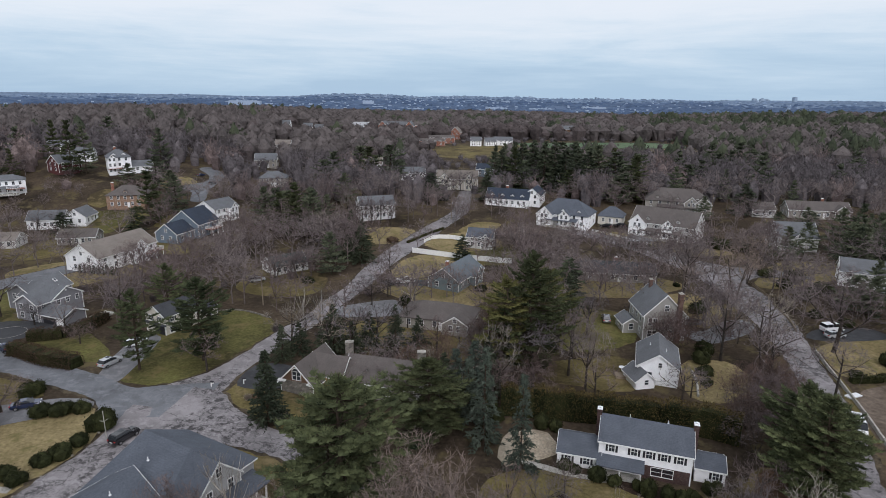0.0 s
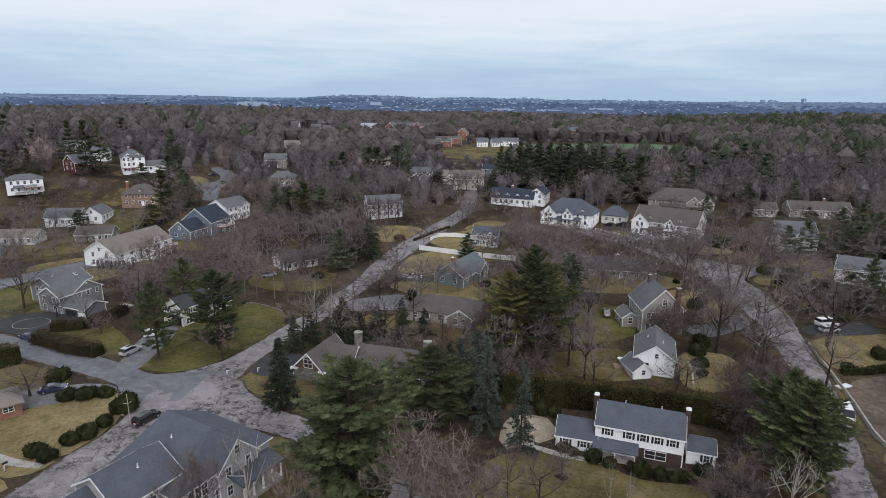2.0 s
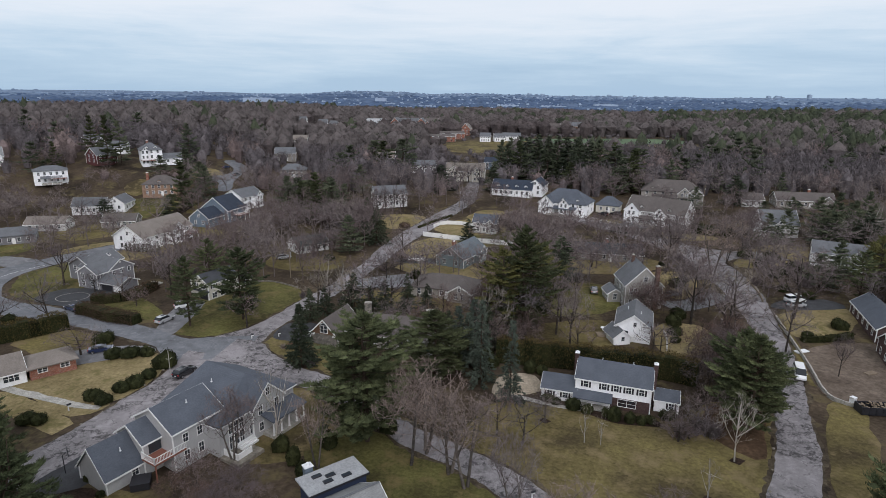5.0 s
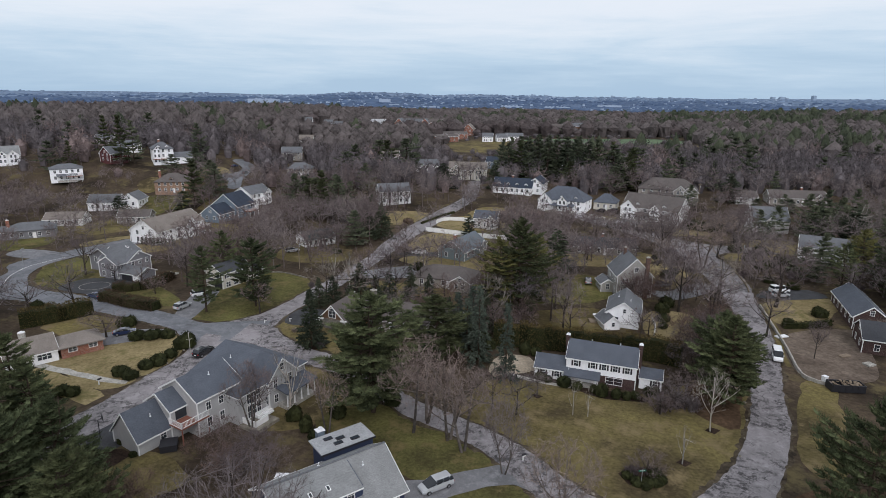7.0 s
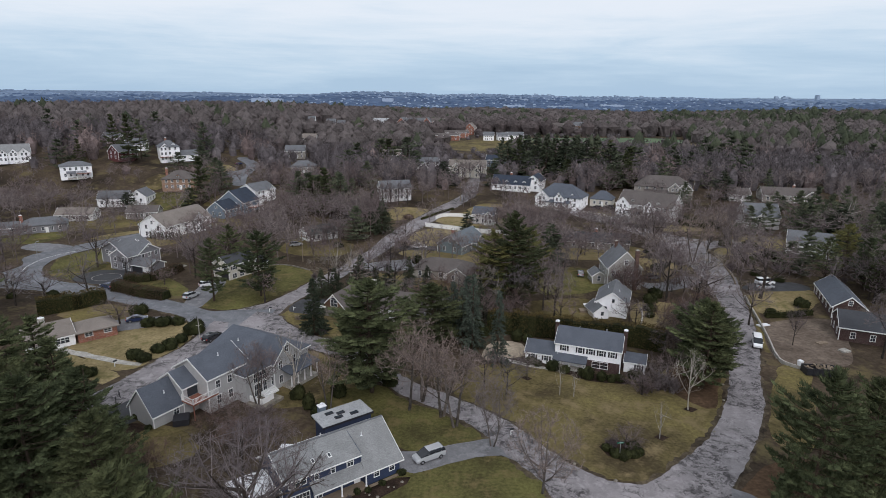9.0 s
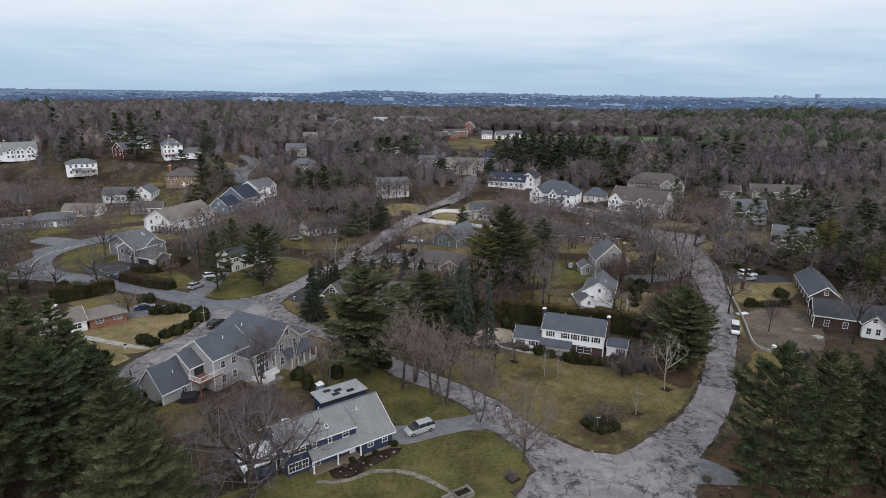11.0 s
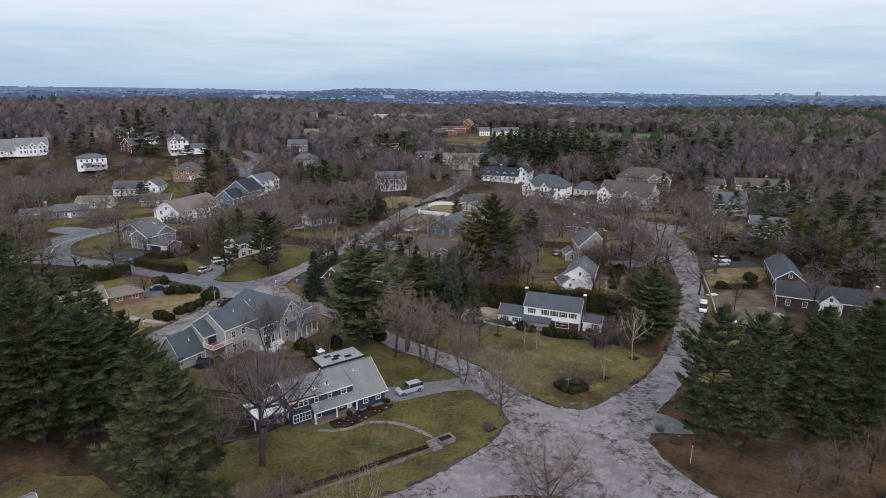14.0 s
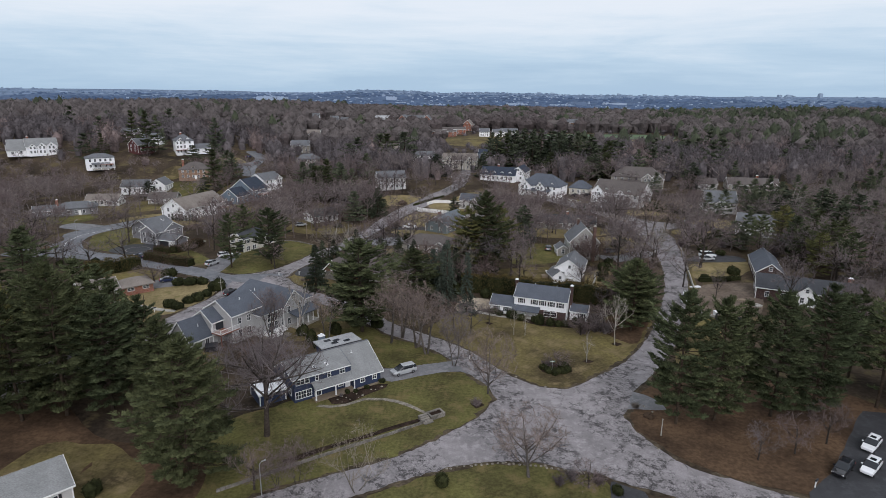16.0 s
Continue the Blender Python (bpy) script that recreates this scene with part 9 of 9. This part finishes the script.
for k in range(5):
    part("step", Geo().box(-0.4 + 0.45 * k, -0.9, -0.3, 0.1 + 0.45 * k, 0.9, 0.15 + 0.14 * k), M["stone"], st)
pl = thing("stone_planter", "round-cornered stone planter beside the steps", "planter", 8.0, 28.0, 35)
part("planter_wall", Geo().box(-1.4, -0.9, -0.3, 1.4, -0.6, 0.8).box(-1.4, 0.6, -0.3, 1.4, 0.9, 0.8).box(-1.4, -0.6, -0.3, -1.1, 0.6, 0.8).box(1.1, -0.6, -0.3, 1.4, 0.6, 0.8), M["stone"], pl)
part("soil", Geo().box(-1.1, -0.6, 0.2, 1.1, 0.6, 0.6), M["mulch"], pl)
drape("garden_walk", [(7.0, 26.8), (5.8, 28.6), (2.6, 31.0), (-1.6, 32.6), (-5.0, 32.4), (-8.0, 30.2), (-10.6, 29.4), (-13, 29.6), (-12.6, 30.4), (-10.4, 30.2), (-8.2, 31.0), (-5.2, 33.3), (-1.4, 33.4), (3, 31.8), (6.4, 29.1), (7.6, 27.2)], M["flagstone"], 0.095, "pale stone garden walk curving to the steps", "path", clear=False)

# ---- posts, signs, lamps, bins ----


def post_lamp(x, y, h, label, mat="wood", arms=True, head=True):
    t = thing("street_lamp", label, "lamp post", x, y, 35)
    part("pole", Geo().tube([(0, 0, -0.2), (0, 0, h)], [0.08, 0.055], 8), M[mat], t)
    if arms:
        part("arm", Geo().tube([(-0.6, 0, h * 0.72), (0, 0, h * 0.66), (0.6, 0, h * 0.72)], [0.045, 0.05, 0.045], 6), M[mat], t)
    if not head:
        part("cap", Geo().box(-0.08, -0.08, h, 0.08, 0.08, h + 0.08), M[mat], t)
        return
    part("lamp_head", Geo().tube([(0, 0, h), (0.3, 0, h + 0.35), (0.9, 0, h + 0.4)], [0.05, 0.07, 0.12], 6), M["metal"], t)


post_lamp(-50.7, 80.8, 4.8, "pale wooden street post with a short crossarm", "concrete", True, False)
post_lamp(-14.5, 6.2, 5.0, "grey street lamp beside the road", "metal", False)
post_lamp(-125.5, 135.5, 6.0, "grey street lamp on the bend", "metal", False)
post_lamp(44.8, 24.3, 3.0, "thin pale marker post at the corner", "concrete", False, False)
hp = thing("basketball_hoop", "black basketball hoop beside the driveway", "sports equipment", -51.9, 51.7, 40)
part("pole", Geo().tube([(0, 0, 0), (0, 0, 3.0), (0.6, 0, 3.3)], [0.07, 0.06, 0.05], 6), M["trim_dark"], hp)
part("backboard", Geo().box(0.6, -0.75, 2.9, 0.66, 0.75, 3.9), M["trim_dark"], hp)
sg = thing("street_sign", "green street name sign on a thin pole", "sign", 30.0, 45.2, 10)
part("pole", Geo().tube([(0, 0, 0), (0, 0, 2.8)], [0.04, 0.04], 6), M["metal"], sg)
bl = part("sign_blade", Geo().box(-0.55, -0.02, 2.5, 0.55, 0.02, 2.75), M["sign_green"], sg)
part("lettering", Geo().box(-0.4, -0.026, 2.6, 0.4, 0.026, 2.66), M["trim"], bl)
for x, y, turn in [(62.6, 12.4, 40), (13.8, 50.4, 30), (-61.4, 67.2, 60), (-35.6, 99.4, 0), (-41, 97.8, 0)]:
    mb = thing("mailbox", "white mailbox on a white post", "mailbox", x, y, turn)
    part("post", Geo().box(-0.07, -0.07, -0.1, 0.07, 0.07, 1.05).box(-0.07, -0.05, 0.8, 0.45, 0.05, 0.92), M["trim"], mb)
    part("box", Geo().box(-0.15, -0.13, 1.05, 0.5, 0.13, 1.2).tube([(-0.15, 0, 1.2), (0.5, 0, 1.2)], [0.13, 0.13], 10), M["trim_dark"], mb)
for x, y, h in [(112.7, 242, 10.4), (-44.5, 141, 9), (4.1, 237.2, 8.6), (91, 150, 9)]:
    up = thing("utility_pole", "weathered wooden utility pole with crossarm", "utility pole", x, y, 20)
    part("pole", Geo().tube([(0, 0, -0.2), (0, 0, h)], [0.16, 0.11], 8), M["wood"], up)
    part("crossarm", Geo().box(-1.1, -0.06, h - 0.9, 1.1, 0.06, h - 0.75), M["wood"], up)
    part("transformer", Geo().tube([(0.3, 0, h - 2.2), (0.3, 0, h - 1.4)], [0.2, 0.2], 10), M["metal"], up)
dp = thing("dumpster", "black open roll-off container filled with rubble", "container", 77.0, 75.2, -4)
part("container", Geo().box(-3, -1.2, 0.15, 3, 1.2, 0.3).box(-3, -1.2, 0.3, 3, -1.1, 1.6).box(-3, 1.1, 0.3, 3, 1.2, 1.6).box(-3, -1.1, 0.3, -2.9, 1.1, 1.6).box(2.9, -1.1, 0.3, 3, 1.1, 1.6), M["trim_dark"], dp)
for k in range(6):
    part("rib", Geo().box(-2.8 + k * 1.1, -1.28, 0.2, -2.65 + k * 1.1, -1.2, 1.6), M["trim_dark"], dp)
rub = Geo()
for k in range(40):
    rub.box(-0.3, -0.2, 0, 0.3, 0.2, 0.15, pose(MID.uniform(-2.6, 2.6), MID.uniform(-0.9, 0.9), MID.uniform(0.8, 1.6), MID.uniform(-40, 40), MID.uniform(-40, 40), MID.uniform(0, 180)))
part("rubble", rub, M["wood"], dp, kind="stuff")
for x, y, w, d, hh, mat, label, name in [(74.5, 77.6, 0.8, 0.8, 1.6, "white_metal", "pale blue-white portable tank on the plot", "tank"), (77.5, 99.2, 3.0, 1.2, 0.18, "white_metal", "white sheet lying on the bare plot", "sheet"), (72.4, 80.4, 1.0, 2.6, 0.3, "wood", "pallet leaning by the wall", "pallet"), (86, 90, 2.5, 1.2, 0.25, "wood", "timber stack on the bare plot", "timber_stack"), (88.5, 86, 2.0, 1.6, 0.4, "concrete", "block stack on the bare plot", "block_stack"), (-40.3, 50.2, 2.4, 2.4, 1.0, "trim_dark", "black covered hot tub behind the garage", "hot_tub"), (37, 107.6, 1.3, 1.3, 0.8, "white_metal", "round white garden table on the deck", "garden_table")]:
    ob = thing(name, label, name.replace("_", " "), x, y, 20)
    if name == "garden_table":
        part("tabletop", Geo().tube([(0, 0, hh + 0.4), (0, 0, hh + 0.46)], [0.65, 0.65], 16), M[mat], ob)
        part("pedestal", Geo().tube([(0, 0, 0.4), (0, 0, hh + 0.4)], [0.08, 0.08], 8), M[mat], ob)
    elif name in ("pallet", "timber_stack", "block_stack"):
        for k in range(6):
            part("board", Geo().box(-w / 2, -d / 2 + d * k / 6, 0.03, w / 2, -d / 2 + d * (k + 0.8) / 6, hh), M[mat], ob)
    else:
        part("body", Geo().box(-w / 2, -d / 2, 0.03, w / 2, d / 2, hh), M[mat], ob)
        part("cover", Geo().box(-w / 2 - 0.05, -d / 2 - 0.05, hh, w / 2 + 0.05, d / 2 + 0.05, hh + 0.1), M[mat], ob)
# stones along lawn edges and beds
for x, y in [(-57, 63.5), (-55.8, 67.4), (-54.8, 71.6), (-53.4, 76.4), (-52.9, 82.6), (47.6, 53.2), (50.6, 58.4), (53.6, 64), (56, 70), (35.4, 39.8), (28, 39.4), (22.8, 43.2), (-8.4, 33.2), (-6.8, 34.6), (-9.8, 32.4), (-4.4, 36.4), (-7.6, 32.6), (-5.6, 34.2), (-8.8, 31.6), (-6.2, 33.4), (-3.6, 36.4), (-9.2, 33.6), (-7.4, 35.0), (-2.6, 37.6), (44.6, 33.4), (45.6, 31.6), (43.2, 20.4), (19.2, 15.6), (14.2, 14.4), (25, 15.2)]:
    r = MID.uniform(0.14, 0.32)
    g = Geo()
    bm = bmesh.new()
    bmesh.ops.create_icosphere(bm, subdivisions=1, radius=r)
    for v in bm.verts:
        v.co *= 1 + 0.35 * noise.noise((v.co.x * 3 + x, v.co.y * 3 + y, v.co.z * 3))
        v.co.z *= 0.7
    me = bpy.data.meshes.new("boulder")
    bm.to_mesh(me)
    bm.free()
    me.materials.append(M["flagstone"])
    ob = new("boulder", me)
    ob.location = (x, y, ground_z(x, y) + r * 0.3)
    tagged(ob, "small pale boulder at the lawn edge", "stone", "edge stones")
# low stone edging of the corner lawn
edge = curve_through([(10.4, 13.6), (14, 14.6), (18, 15.2), (22, 15.2), (26, 14.6), (30.5, 13.6)], False, 0.75)
EDGE = []
for k in range(3):
    bm = bmesh.new()
    bmesh.ops.create_icosphere(bm, subdivisions=1, radius=0.24)
    for v in bm.verts:
        v.co *= 1 + 0.4 * noise.noise((v.co.x * 4 + k * 7, v.co.y * 4, v.co.z * 4))
        v.co.z *= 0.7
    me = bpy.data.meshes.new("edging_stone")
    bm.to_mesh(me)
    bm.free()
    me.materials.append(M["flagstone"])
    EDGE.append(me)
row = thing("stone_edging", "row of small pale stones edging the corner lawn", "edging", *edge[0])
for k, (x, y) in enumerate(edge):
    part("stone", EDGE[k % 3], None, row, m=row.matrix_basis.inverted() @ pose(x + MID.uniform(-0.12, 0.12), y + MID.uniform(-0.15, 0.15), ground_z(x, y) + 0.12, 0, 0, 60 * k))
# painted line on the bend
for line in ([(-121, 121.5), (-124.4, 128), (-125.8, 134), (-125.6, 140), (-121.5, 149)],):
    pts = curve_through(line, False, 1.5)
    off = [(x + 0.16, y) for x, y in pts]
    drape("road_line", pts + off[::-1], M["trim"], ROAD + 0.02, "faded white painted line on the bend", "road marking", smooth=False, rough=0.0, clear=False)

# painted ring on the forecourt
ring = Geo()
for k in range(48):
    for r in (3.3, 3.42):
        x, y = -95.5 + math.cos(k * 0.1309) * r * 1.15, 121.4 + math.sin(k * 0.1309) * r
        ring.v.append((x, y, ground_z(x, y) + ROAD + 0.03))
    j = (k + 1) % 48
    ring.f.append((2 * k, 2 * k + 1, 2 * j + 1, 2 * j))
tagged(new("court_line", ring.mesh("court_line", M["concrete"])), "white painted ring on the black forecourt", "road marking", kind="structure")

# dark undergrowth along the east street, and a row of young arborvitae before the long gabled house
EASTSIDE = random.Random(55)
for x, y, r, hgt in [(97.7, 159.5, 3.2, 3.0), (97.8, 149.7, 3.0, 2.8), (93.5, 137.5, 2.2, 2.2), (98.7, 170.6, 3.0, 2.6), (97.5, 131.5, 2.4, 2.2), (105, 167.2, 3.6, 3.4), (106.5, 155.5, 3.2, 3.2), (105, 146.5, 2.8, 2.6), (101, 153, 2.8, 2.4), (102, 141, 2.4, 2.4), (103, 163, 3.0, 2.8)]:
    shrub(x, y, r, hgt, EASTSIDE.choice((0, 1, 2, 4)), "overgrown dark shrub beside the street")
for k in range(10):
    plant("arborvitae", 68.5 + 1.35 * k, 203.6 - 0.3 * k, EASTSIDE.uniform(2.4, 3.0), 0.75, "young clipped arborvitae in a row", "tree", "arborvitae", group="arborvitae row")
